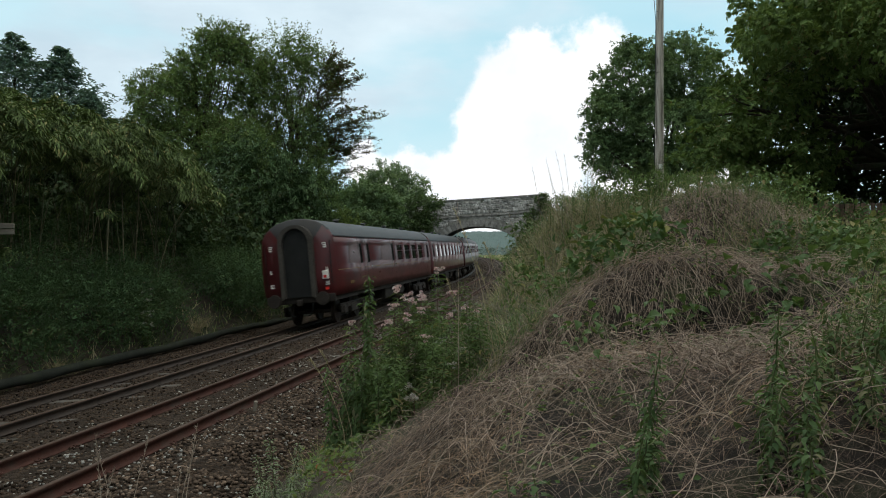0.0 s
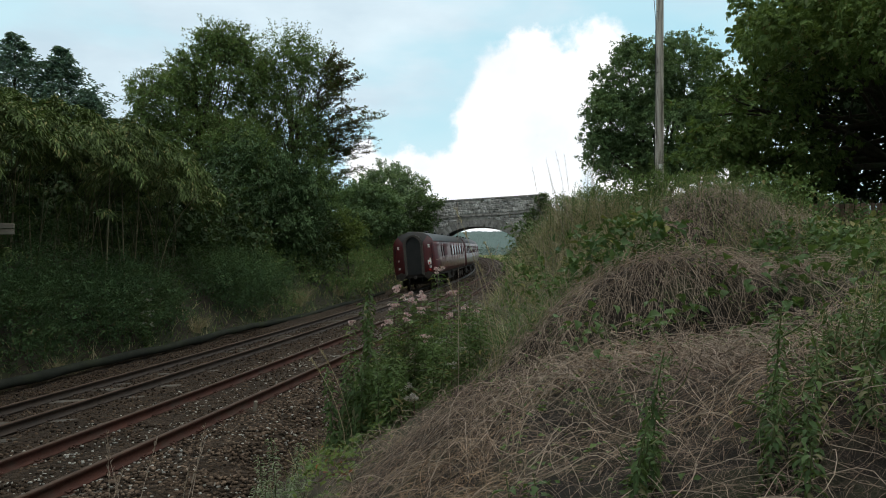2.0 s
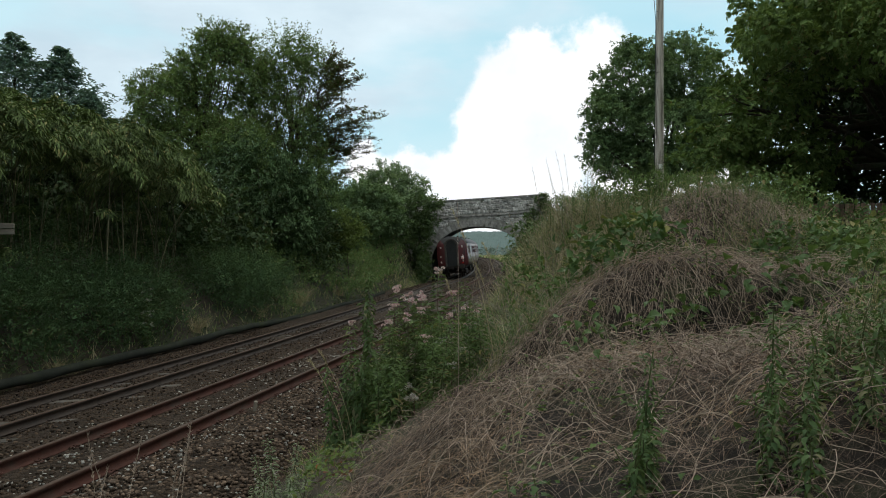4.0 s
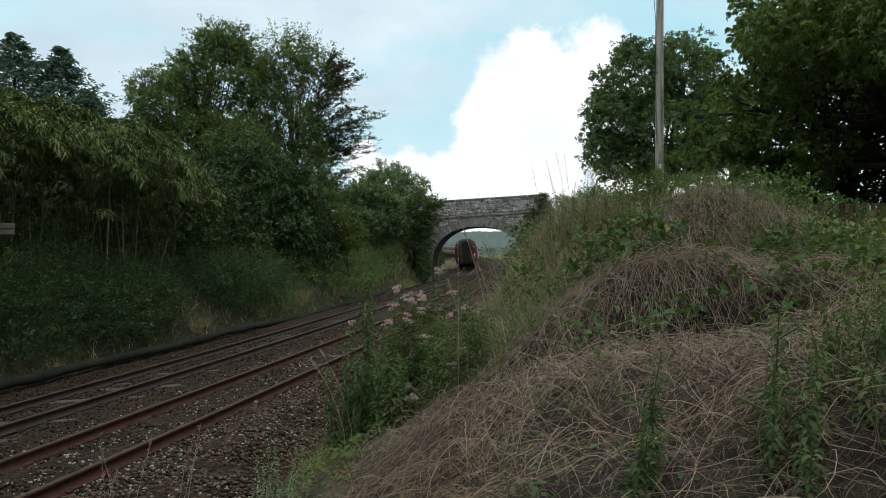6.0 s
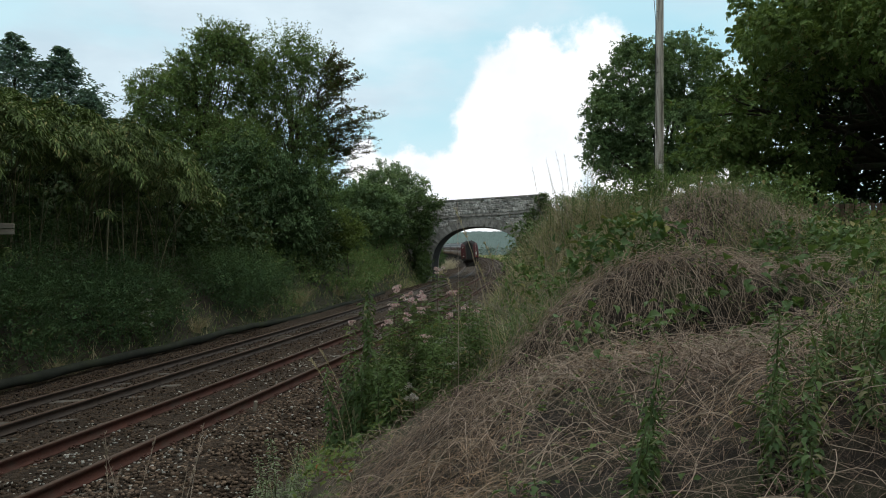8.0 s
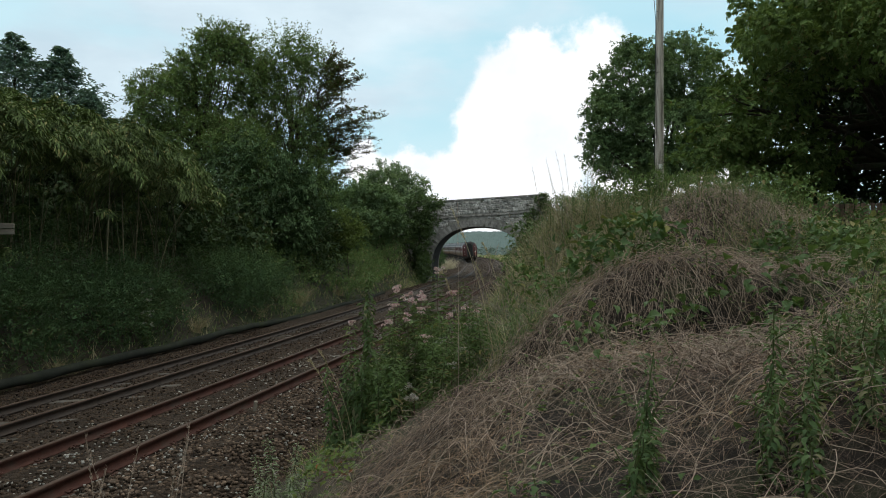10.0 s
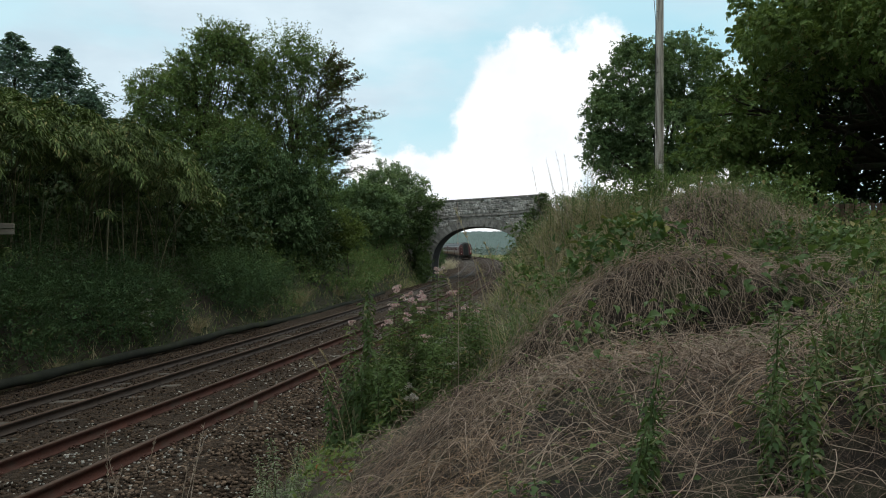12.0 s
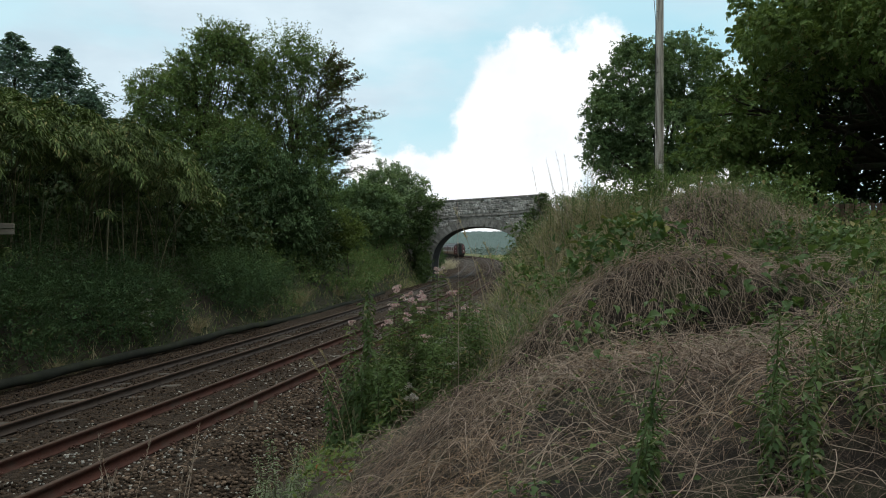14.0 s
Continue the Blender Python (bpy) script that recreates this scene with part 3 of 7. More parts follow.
def ballast_stones():
    """Loose broken stones on the bed where they can be told apart."""
    ico = np.array([(x, y, z) for x in (-1, 1) for y in (-1, 1) for z in (-1, 1)], float) * 0.62
    tri = np.array([(0, 1, 3), (0, 3, 2), (4, 6, 7), (4, 7, 5), (0, 4, 5), (0, 5, 1), (2, 3, 7), (2, 7, 6), (0, 2, 6), (0, 6, 4), (1, 5, 7), (1, 7, 3)])
    bed_o = (-4.1, -3.4, -2.9, -1.7, 5.2, 6.3, 6.7)
    bed_d = (-0.22, -0.25, -0.25, -0.175, -0.165, -0.5, -0.75)

    def lay(name, n, s_lo, s_hi, o_lo, o_hi, size, mat, parent, label=""):
        s = s_lo + (s_hi - s_lo) * rng.random(n) ** 1.35
        o = rng.uniform(o_lo, o_hi, n)
        p = on_line(s, o)
        r = size * rng.uniform(0.6, 1.35, n)
        p[:, 2] = o * CANT + np.interp(o, bed_o, bed_d) + 0.02 * wobble(np.c_[p[:, :2], 0 * s], 3.0) + r * 0.25
        for rl in (-0.7525, 0.7525, SIX - 0.7525, SIX + 0.7525):
            p[np.abs(o - rl) < 0.1, 2] -= 0.06
        sc = rng.uniform(0.65, 1.2, (n, 1, 3)) * r[:, None, None]
        jag = 1 + rng.uniform(-0.4, 0.4, (n, 8, 3))
        a = rng.uniform(0, 6.28, n)
        v = ico[None] * jag * sc
        c, sn = np.cos(a)[:, None], np.sin(a)[:, None]
        v = np.stack([v[..., 0] * c - v[..., 1] * sn, v[..., 0] * sn + v[..., 1] * c, v[..., 2] * 0.75], -1) + p[:, None]
        f = (tri[None] + (np.arange(n) * 8)[:, None, None]).reshape(-1, 3)
        return tagged(np_mesh(name, v.reshape(-1, 3), f, mat), label, "stones", kind="stuff")

    lay("ballast_stones", 21000, -1, 28, -3.3, 6.4, 0.026, "stone", None, "loose brown and grey crushed stone ballast")
    lay("shoulder_stones", 11000, 1, 14, 4.4, 6.95, 0.026, "shoulder_stone", None, "loose brown crushed stone on the ballast shoulder")
    lay("far_ballast", 2500, 40, 120, -3.0, 6.2, 0.055, "stone", None, "crushed stone ballast farther along the line")
    lay("pale_chippings", 1100, 4, 13, 3.0, 6.4, 0.017, "pale_stone", None, "small pale chippings on the ballast shoulder")
    lay("pale_stones", 2600, 3, 34, 1.8, 6.3, 0.021, "pale_stone", None, "scattered pale chippings among the darker ballast")


ballast_stones()


def trackside_pipe():
    """A dirty black cable duct half sunk in the cess beside the down line."""
    s = np.arange(-6, 53, 0.35)
    p = on_line(s, -3.5 + 0.05 * np.sin(s * 0.31) + 0.03 * np.sin(s * 0.9))
    line = [((x, y, -0.37 + 0.02 * math.sin(a * 0.5) + 0.012 * math.sin(a * 2.3) - 0.17 * min(1, max(0, (a - 26) / 8))), 0.125 + 0.008 * math.sin(a * 1.7) + 0.006 * math.sin(a * 4.1)) for (x, y, _), a in zip(p, s)]
    v, f = tubes([line], 12)
    v = v + 0.006 * wobble(v, 14.0, 2.0)[:, None]
    tagged(np_mesh("cable_duct", v, f, "pipe", smooth=True), "long black cable duct lying beside the ballast", "cable duct")


trackside_pipe()


def marker_peg(name, s, off, h, w, mat, label):
    bm = bmesh.new()
    box(bm, -w / 2, w / 2, -w / 2, w / 2, -0.1, h, w * 0.2)
    ob = part(name, bm, mat)
    p = on_line(s, off)
    ob.matrix_basis = pose(p[0], p[1], off * CANT - 0.2, 4, 6, 20)
    tagged(ob, label, "marker peg")


marker_peg("marker_peg", 10.6, 4.5, 0.2, 0.055, "grey_wood", "small weathered wooden peg beside the rusty rail")
marker_peg("marker_post", 9.2, -2.9, 0.28, 0.10, "grey_wood", "short weathered wooden stump in the ballast")


# ---------------------------------------------------------------- stone overbridge
def arch_half(u):
    """Height of the arch soffit at distance u from the middle."""
    a = 4.5
    return 0.95 + 3.85 * max(0.0, 1 - (abs(u) / a) ** 2.25) ** (1 / 2.25)


def stone_bridge():
    """Local frame: x across the line (0 at the arch's middle), y along it, z up from the rails."""
    base = line_pose(BRIDGE_S, SIX / 2 + 0.42, 0.0, canted=False)
    base.translation.z = 0.0
    br = tagged(empty("stone_bridge", base), "weathered grey stone arch road bridge over both tracks", "bridge")
    L, top_l, top_r = 6.1, -7.5, 6.35
    slope = 0.062

    def crest(u):
        return 7.33 + slope * u

    # spandrel walls: front and back, with the arch cut through, and the barrel between them
    us = [top_l + 0.01] + list(np.linspace(-7, -4.6, 5)) + [-4.5] + [4.5 * math.sin(a) for a in np.linspace(-1.5, 1.5, 41)] + [4.5] + list(np.linspace(4.6, 6.2, 5)) + [top_r]
    us = sorted(set(round(u, 4) for u in us))

    def wall(y0, y1, name):
        bm = bmesh.new()
        for a, b in zip(us[:-1], us[1:]):
            la = arch_half(a) if abs(a) < 4.5 else -0.6
            lb = arch_half(b) if abs(b) < 4.5 else -0.6
            if abs((a + b) / 2) < 4.5:
                la, lb = max(la, 0.9 if abs(a) >= 4.5 else la), max(lb, 0.9 if abs(b) >= 4.5 else lb)
            else:
                la = lb = -0.6
            q = [bm.verts.new((x, y, z)) for y in (y0, y1) for x, z in ((a, la), (b, lb), (b, crest(b)), (a, crest(a)))]
            for idx in ((0, 1, 2, 3), (7, 6, 5, 4), (0, 4, 5, 1), (3, 2, 6, 7), (0, 3, 7, 4), (1, 5, 6, 2)):
                bm.faces.new([q[k] for k in idx])
        bmesh.ops.remove_doubles(bm, verts=bm.verts, dist=0.002)
        return part(name, bm, "mortar", br)

    wall(0.0, 0.45, "spandrel_wall")
    wall(L - 0.45, L, "spandrel_wall")
    bm = bmesh.new()
    pts = [(-4.5, -0.6)] + [(4.5 * math.sin(a), arch_half(4.5 * math.sin(a))) for a in np.linspace(-math.pi / 2, math.pi / 2, 40)] + [(4.5, -0.6)]
    for (a, za), (b, zb) in zip(pts[:-1], pts[1:]):
        na = V((a, 0, za - 0.9)).normalized() * 0.45
        nb = V((b, 0, zb - 0.9)).normalized() * 0.45
        q = [bm.verts.new(c) for c in ((a, 0.46, za), (b, 0.46, zb), (b, L - 0.46, zb), (a, L - 0.46, za),
                                       (a + na.x, 0.46, za + na.z), (b + nb.x, 0.46, zb + nb.z), (b + nb.x, L - 0.46, zb + nb.z), (a + na.x, L - 0.46, za + na.z))]
        for idx in ((0, 3, 2, 1), (4, 5, 6, 7)):
            bm.faces.new([q[k] for k in idx])
    bmesh.ops.remove_doubles(bm, verts=bm.verts, dist=0.002)
    part("arch_barrel", bm, "soot", br, "sooty dark underside of the arch")
    bm = bmesh.new()
    for a, b in zip(us[:-1], us[1:]):
        z0, z1 = crest(a) - 1.25, crest(b) - 1.25
        q = [bm.verts.new(c) for c in ((a, 0.45, z0), (b, 0.45, z1), (b, L - 0.45, z1), (a, L - 0.45, z0))]
        bm.faces.new(q)
    part("road_deck", bm, "mortar", br)
    # string course and coping
    for z0, h, d, nm in ((-1.56, 0.16, 0.10, "string_course"), (0.0, 0.16, 0.07, "coping")):
        n = 16
        for i in range(n):
            a = top_l + (top_r - top_l) * i / n
            b = top_l + (top_r - top_l) * (i + 1) / n - 0.015
            bm = bmesh.new()
            box(bm, a, b, -d, 0.5 if z0 == 0 else 0.2, 0, h, 0.02)
            for v in bm.verts:
                v.co.z += crest(v.co.x) + z0 + random.uniform(-0.008, 0.008)
            part(nm, bm, "masonry", br)
    # end pilaster
    box_part("pilaster", (top_r - 0.75, top_r + 0.05, -0.16, 0.5, 3.0, crest(top_r) + 0.175), "masonry", br, bevel=0.03)
    # ring of voussoirs
    n = 57
    for i in range(n):
        a0, a1 = (-math.pi / 2 + math.pi * (i + e) / n for e in (0.035, 0.965))
        bm = bmesh.new()
        ring = []
        for a in (a0, a1):
            u = 4.5 * math.sin(a)
            z = arch_half(u) if abs(u) < 4.499 else 0.95
            nrm = V((u / 4.5 ** 1.3, 0, (z - 0.9) / 3.9 ** 1.3)).normalized()
            ring.append(((u, z), (u + nrm.x * 0.6, z + nrm.z * 0.6)))
        (p0, p1), (p2, p3) = ring
        q = [bm.verts.new((x, y, z)) for y in (-0.05 - random.uniform(0, 0.025), 0.02) for x, z in (p0, p2, p3, p1)]
        for idx in ((0, 1, 2, 3), (7, 6, 5, 4), (0, 4, 5, 1), (3, 2, 6, 7), (0, 3, 7, 4), (1, 5, 6, 2)):
            bm.faces.new([q[k] for k in idx])
        part("voussoir", bm, "masonry", br)
    # rough coursed rubble of the face, too small to pick apart
    r = random.Random(4)
    z = -0.2
    vs, fs, o = [], [], 0
    while z < 7.4:
        h = r.uniform(0.14, 0.25)
        u = top_l + r.uniform(0, 0.3)
        while u < top_r - 0.8:
            w = r.uniform(0.16, 0.5)
            tilt = slope if z > 4 else 0.0
            zs = z + tilt * (u + w / 2) + r.uniform(-0.06, 0.06)
            h2 = h
            h = h2 * r.uniform(0.8, 1.3)
            band = crest(u + w / 2) - 1.56
            skip = zs + h > crest(u + w / 2) - 0.02 or (band - h < zs < band + 0.16) or (u < -6.2 and zs < 4)
            for uu in (u, u + w / 2, u + w):
                if abs(uu) < 5.16 and zs < (0.95 + (3.85 + 0.62) * max(0, 1 - (abs(uu) / 5.14) ** 2.25) ** (1 / 2.25)):
                    skip = True
            if not skip:
                d = -0.018 - r.uniform(0, 0.022)
                e = [r.uniform(0.003, 0.016) for _ in range(4)]
                front = [(u + e[0], zs + e[1]), (u + w - e[2], zs + e[3]), (u + w - e[1], zs + h - e[0] + tilt * w), (u + e[3], zs + h - e[2])]
                vs += [(x, d + r.uniform(-0.005, 0.005), q) for x, q in front]
                vs += [(x + (0.012 if k in (1, 2) else -0.012), 0.004, q + (0.012 if k > 1 else -0.012)) for k, (x, q) in enumerate(front)]
                fs += [(o, o + 1, o + 2, o + 3), (o, o + 4, o + 5, o + 1), (o + 1, o + 5, o + 6, o + 2), (o + 2, o + 6, o + 7, o + 3), (o + 3, o + 7, o + 4, o)]
                o += 8
            u += w
            h = h2
        z += h
    tagged(np_mesh("rubble_facing", np.array(vs), np.array(fs), "rubble", br), "weathered grey rubble stone facing", kind="stuff")
    return br


stone_bridge()


# ---------------------------------------------------------------- the train
COACH_L, COACH_PITCH, COACH_W = 19.66, 20.45, 2.74


def coach_section(y_shift=0.0):
    """Half outline of the body, from sole to roof crown: (x, z)."""
    side = [(1.30, 1.06), (1.345, 1.35), (1.37, 1.75), (1.37, 2.2), (1.345, 2.75), (1.30, 3.12)]
    roof = [(1.27, 3.19), (1.17, 3.38), (0.98, 3.56), (0.7, 3.71), (0.36, 3.80), (0.0, 3.835)]
    return side, roof


def loft(bm, outline, ys, closed=False):
    rows = [[bm.verts.new((x, y, z)) for x, z in outline] for y in ys]
    k = len(outline)
    for a, b in zip(rows[:-1], rows[1:]):
        for j in range(k if closed else k - 1):
            bm.faces.new((a[j], a[(j + 1) % k], b[(j + 1) % k], b[j]))
    return rows


def coach_windows(kind):
    """Spans along the body (from the rear) of windows and doors, for one side."""
    if kind == "brake":
        return [(3.2, 3.6, 0), (4.35, 4.75, 0), (9.0, 9.45, 0), (10.2, 11.5, 1), (12.1, 13.4, 1), (14.0, 15.3, 1), (15.9, 17.2, 1), (18.6, 19.05, 0)], (3.0, 4.2, 8.85, 18.45)
    return [(0.7, 1.15, 0)] + [(2.2 + 2.05 * i, 3.45 + 2.05 * i, 1) for i in range(8)] + [(18.6, 19.05, 0)], (0.55, 18.45)


def build_coach(kind, label):
    """Local frame: y forward, origin on the track's middle under the body's centre, z from the rail tops."""
    h = COACH_L / 2
    car = tagged(empty("railway_coach"), label, "railway coach", "coaches of the train")
    side, roof = coach_section()
    wins, doors = coach_windows(kind)
    # sides, left and right: strips between window openings so that the panes sit in real holes
    z_lo, z_hi = 2.1, 2.88

    def side_x(z):
        return float(np.interp(z, [p[1] for p in side], [p[0] for p in side]))

    for sx, nm in ((1, "body_side"), (-1, "body_side")):
        bm = bmesh.new()
        zs = sorted([p[1] for p in side] + [z_lo, z_hi])
        ys = sorted({0.0, COACH_L} | {a for w in wins for a in w[:2]})
        for (z0, z1) in zip(zs[:-1], zs[1:]):
            for (y0, y1) in zip(ys[:-1], ys[1:]):
                hole = any(abs(w[0] - y0) < 1e-6 for w in wins) and z0 >= z_lo - 1e-6 and z1 <= z_hi + 1e-6
                ring = [(sx * side_x(z0), y0 - h, z0), (sx * side_x(z0), y1 - h, z0), (sx * side_x(z1), y1 - h, z1), (sx * side_x(z1), y0 - h, z1)]
                if not hole:
                    bm.faces.new([bm.verts.new(c) for c in (ring if sx > 0 else ring[::-1])])
        bmesh.ops.remove_doubles(bm, verts=bm.verts, dist=0.001)
        for f in bm.faces:
            f.smooth = True
        ob = part(nm, bm, "maroon", car)
        thick = ob.modifiers.new("thickness", "SOLIDIFY")
        thick.thickness, thick.offset = 0.05, -1
        for (y0, y1, big) in wins:
            bm = bmesh.new()
            for a, b, c, d in ((y0, y1, z_lo, z_lo + 0.03), (y0, y1, z_hi - 0.03, z_hi), (y0, y0 + 0.03, z_lo + 0.03, z_hi - 0.03), (y1 - 0.03, y1, z_lo + 0.03, z_hi - 0.03)):
                x0, x1 = sx * side_x(c), sx * side_x(d)
                q = [(x0 + sx * 0.004, a - h, c), (x0 + sx * 0.004, b - h, c), (x1 + sx * 0.004, b - h, d), (x1 + sx * 0.004, a - h, d)]
                q2 = [(x - sx * 0.07, y, z) for x, y, z in q]
                vv = [bm.verts.new(c3) for c3 in q + q2]
                for idx in ((0, 1, 2, 3), (7, 6, 5, 4), (0, 4, 5, 1), (3, 2, 6, 7), (0, 3, 7, 4), (1, 5, 6, 2)):
                    bm.faces.new([vv[k] for k in idx])
            if big:
                zb = 2.56
                box(bm, *sorted((sx * (side_x(zb) - 0.03), sx * (side_x(zb) + 0.012))), y0 - h + 0.03, y1 - h - 0.03, zb, zb + 0.03)
            wf = part("window_frame", bm, "black" if not big else "maroon", car)
            bm = bmesh.new()
            q = [(sx * (side_x(z) - 0.03), y - h, z) for z, y in ((z_lo + 0.03, y0 + 0.03), (z_lo + 0.03, y1 - 0.03), (z_hi - 0.03, y1 - 0.03), (z_hi - 0.03, y0 + 0.03))]
            bm.faces.new([bm.verts.new(c) for c in (q if sx > 0 else q[::-1])])
            part("window_pane", bm, "glass", wf)
        # doors: a proud leaf with hinges and handle, its droplight is the small window
        for y in doors:
            for e in (0.0, 0.78):
                bm = bmesh.new()
                for (z0, z1) in ((1.15, 1.75), (1.75, 2.2), (2.2, 2.75), (2.75, 3.1)):
                    x0, x1 = sx * (side_x(z0) + 0.008), sx * (side_x(z1) + 0.008)
                    q = [(x0, y + e - h, z0), (x0, y + e + 0.035 - h, z0), (x1, y + e + 0.035 - h, z1), (x1, y + e - h, z1)]
                    bm.faces.new([bm.verts.new(c) for c in (q if sx > 0 else q[::-1])])
                dr = part("door_edge", bm, "black", car)
            box_part("door_handle", (*sorted((sx * 1.375, sx * 1.41)), y + 0.62 - h, y + 0.74 - h, 1.93, 1.97), "chrome", dr)
            box_part("step_board", (*sorted((sx * 1.25, sx * 1.42)), y + 0.02 - h, y + 0.78 - h, 0.93, 0.97), "underframe", car)
        # waist lining
        for zl, th in ((1.93, 0.018),):
            bm = bmesh.new()
            x0 = sx * (side_x(zl) + 0.004)
            q = [(x0, 0.1 - h, zl), (x0, COACH_L - 0.1 - h, zl), (x0, COACH_L - 0.1 - h, zl + th), (x0, 0.1 - h, zl + th)]
            bm.faces.new([bm.verts.new(c) for c in (q if sx > 0 else q[::-1])])
            part("waist_lining", bm, "lining", car)
        # running number, unreadable: plain bars
        bm = bmesh.new()
        for k in range(4):
            y = 1.55 + 0.14 * k - h
            q = [(sx * 1.352, y, 1.40), (sx * 1.352, y + 0.10, 1.40), (sx * 1.356, y + 0.10, 1.50), (sx * 1.356, y, 1.50)]
            bm.faces.new([bm.verts.new((sx * 1.368, b, c)) for _, b, c in (q if sx > 0 else q[::-1])])
        part("number_mark", bm, "lining", car)
    # roof shell
    bm = bmesh.new()
    outline = [(1.30, 3.12), *roof] + [(-x, z) for x, z in roof[-2::-1]] + [(-1.30, 3.12)]
    loft(bm, outline, (-h, -h + 0.12, -h / 2, 0, h / 2, h - 0.12, h))
    for f in bm.faces:
        f.smooth = True
    rf = part("roof", bm, "roof_grey", car)
    bm = bmesh.new()
    for sx in (-1, 1):
        box(bm, *sorted((sx * 1.285, sx * 1.325)), -h, h, 3.125, 3.155)
    part("gutter", bm, "roof_grey", rf)
    for i in range(9):
        bm = bmesh.new()
        y = -h + 1.4 + i * 2.1
        sx = 0.42 if i % 2 else -0.42
        cyl(bm, (sx, y, 3.76), (sx, y, 3.86), 0.09, 0.09, 10)
        cyl(bm, (sx, y, 3.86), (sx, y, 3.90), 0.16, 0.10, 10)
        part("roof_vent", bm, "roof_grey", rf)
    # ends: gently bowed panels with the gangway
    for sy, nm in ((-1, "end_panel"), (1, "end_panel")):
        bm = bmesh.new()
        full = [(x, z) for x, z in side] + list(roof)
        pts = full + [(-x, z) for x, z in full[-2::-1]]
        rows = []
        for inset, bow in ((1.0, 0.0), (0.97, 0.07), (0.6, 0.12), (0.0, 0.13)):
            rows.append([bm.verts.new((x * inset, sy * (h + bow), 2.3 + (z - 2.3) * (inset if inset > 0.9 else inset * 0.96))) for x, z in pts])
        for a, b in zip(rows[:-1], rows[1:]):
            for j in range(len(pts)):
                k = (j + 1) % len(pts)
                f = (a[j], a[k], b[k], b[j])
                bm.faces.new(f if sy < 0 else f[::-1])
        bmesh.ops.remove_doubles(bm, verts=bm.verts, dist=0.003)
        for f in bm.faces:
            f.smooth = True
            f.material_index = 1 if f.calc_center_median().z > 3.28 else 0
        part(nm, bm, "maroon", car).data.materials.append(M["roof_grey"])
        y0 = sy * (h + 0.12)
        # gangway: arched frame of rubber and metal, with the closed door inside
        bm = bmesh.new()
        out = [(0.62, 1.02), (0.62, 3.05)] + [(0.62 * math.cos(a), 3.05 + 0.56 * math.sin(a)) for a in np.linspace(0.2, math.pi - 0.2, 9)] + [(-0.62, 3.05), (-0.62, 1.02)]
        inn = [(x * 0.76, 1.08 + (z - 1.02) * 0.93) for x, z in out]
        for yy0, yy1 in ((y0 - sy * 0.05, y0 + sy * 0.22),):
            ro = [[bm.verts.new((x, yy, z)) for x, z in ol] for yy in (yy0, yy1) for ol in (out, inn)]
            n = len(out)
            for j in range(n - 1):
                for a, b in ((ro[0], ro[2]), (ro[2], ro[3]), (ro[3], ro[1])):
                    bm.faces.new((a[j], a[j + 1], b[j + 1], b[j]))
        bmesh.ops.recalc_face_normals(bm, faces=bm.faces)
        gw = part("gangway", bm, "gangway_frame", car, "dirty grey-black corridor connection")
        bm = bmesh.new()
        q = [bm.verts.new((x, y0 + sy * 0.06, z)) for x, z in inn]
        f = bm.faces.new(q)
        ext = bmesh.ops.extrude_face_region(bm, geom=[f])
        for v in ext["geom"]:
            if isinstance(v, bmesh.types.BMVert):
                v.co.y -= sy * 0.05
        bmesh.ops.recalc_face_normals(bm, faces=bm.faces)
        part("gangway_door", bm, "gangway", gw)
        # buffer beam, buffers, coupling, hoses
        box_part("buffer_beam", (-1.25, 1.25, *sorted((sy * (h - 0.12), sy * (h + 0.1))), 0.86, 1.14), "underframe", car, bevel=0.015)
        for sx in (-1, 1):
            bm = bmesh.new()
            cyl(bm, (sx * 0.87, sy * h, 1.0), (sx * 0.87, sy * (h + 0.36), 1.0), 0.09, sides=12)
            cyl(bm, (sx * 0.87, sy * (h + 0.36), 1.0), (sx * 0.87, sy * (h + 0.42), 1.0), 0.24, 0.23, sides=16)
            part("buffer", bm, "underframe", car)
            # hand rail and steps on the end
            bm = bmesh.new()
            cyl(bm, (sx * 1.18, sy * (h + 0.11), 1.5), (sx * 1.18, sy * (h + 0.11), 3.0), 0.014, sides=6)
            part("handrail", bm, "black", car)
            for (xx, zz, ww, hh) in ((0.98, 1.95, 0.16, 0.12), (0.98, 2.75, 0.13, 0.18), (0.98, 1.45, 0.18, 0.13)):
                nt = box_part("notice_plate", (sx * xx - ww / 2, sx * xx + ww / 2, *sorted((sy * (h + 0.085), sy * (h + 0.105))), zz, zz + hh), "notice", car, "small cream notice plate", bevel=0.004)
                for r in (0.3, 0.65):
                    box_part("print_line", (sx * xx - ww * 0.38, sx * xx + ww * 0.38, *sorted((sy * (h + 0.1), sy * (h + 0.108))), zz + hh * r, zz + hh * (r + 0.14)), "maroon", nt, bevel=0)
        bm = bmesh.new()
        box(bm, -0.09, 0.09, *sorted((sy * h, sy * (h + 0.36))), 0.78, 1.0, 0.03)
        part("coupling", bm, "underframe", car)
        for sx in (-0.42, 0.42):
            v, f = tubes([[((sx, sy * (h + 0.1), 0.85), 0.025), ((sx, sy * (h + 0.2), 0.62), 0.025), ((sx * 0.8, sy * (h + 0.22), 0.45), 0.025), ((sx * 0.5, sy * (h + 0.12), 0.42), 0.025)]], 6)
            np_mesh("brake_hose", v, f, "black", car)
    # underframe
    box_part("sole_bar", (-1.22, -1.1, -h, h, 0.88, 1.07), "underframe", car)
    box_part("sole_bar", (1.1, 1.22, -h, h, 0.88, 1.07), "underframe", car)
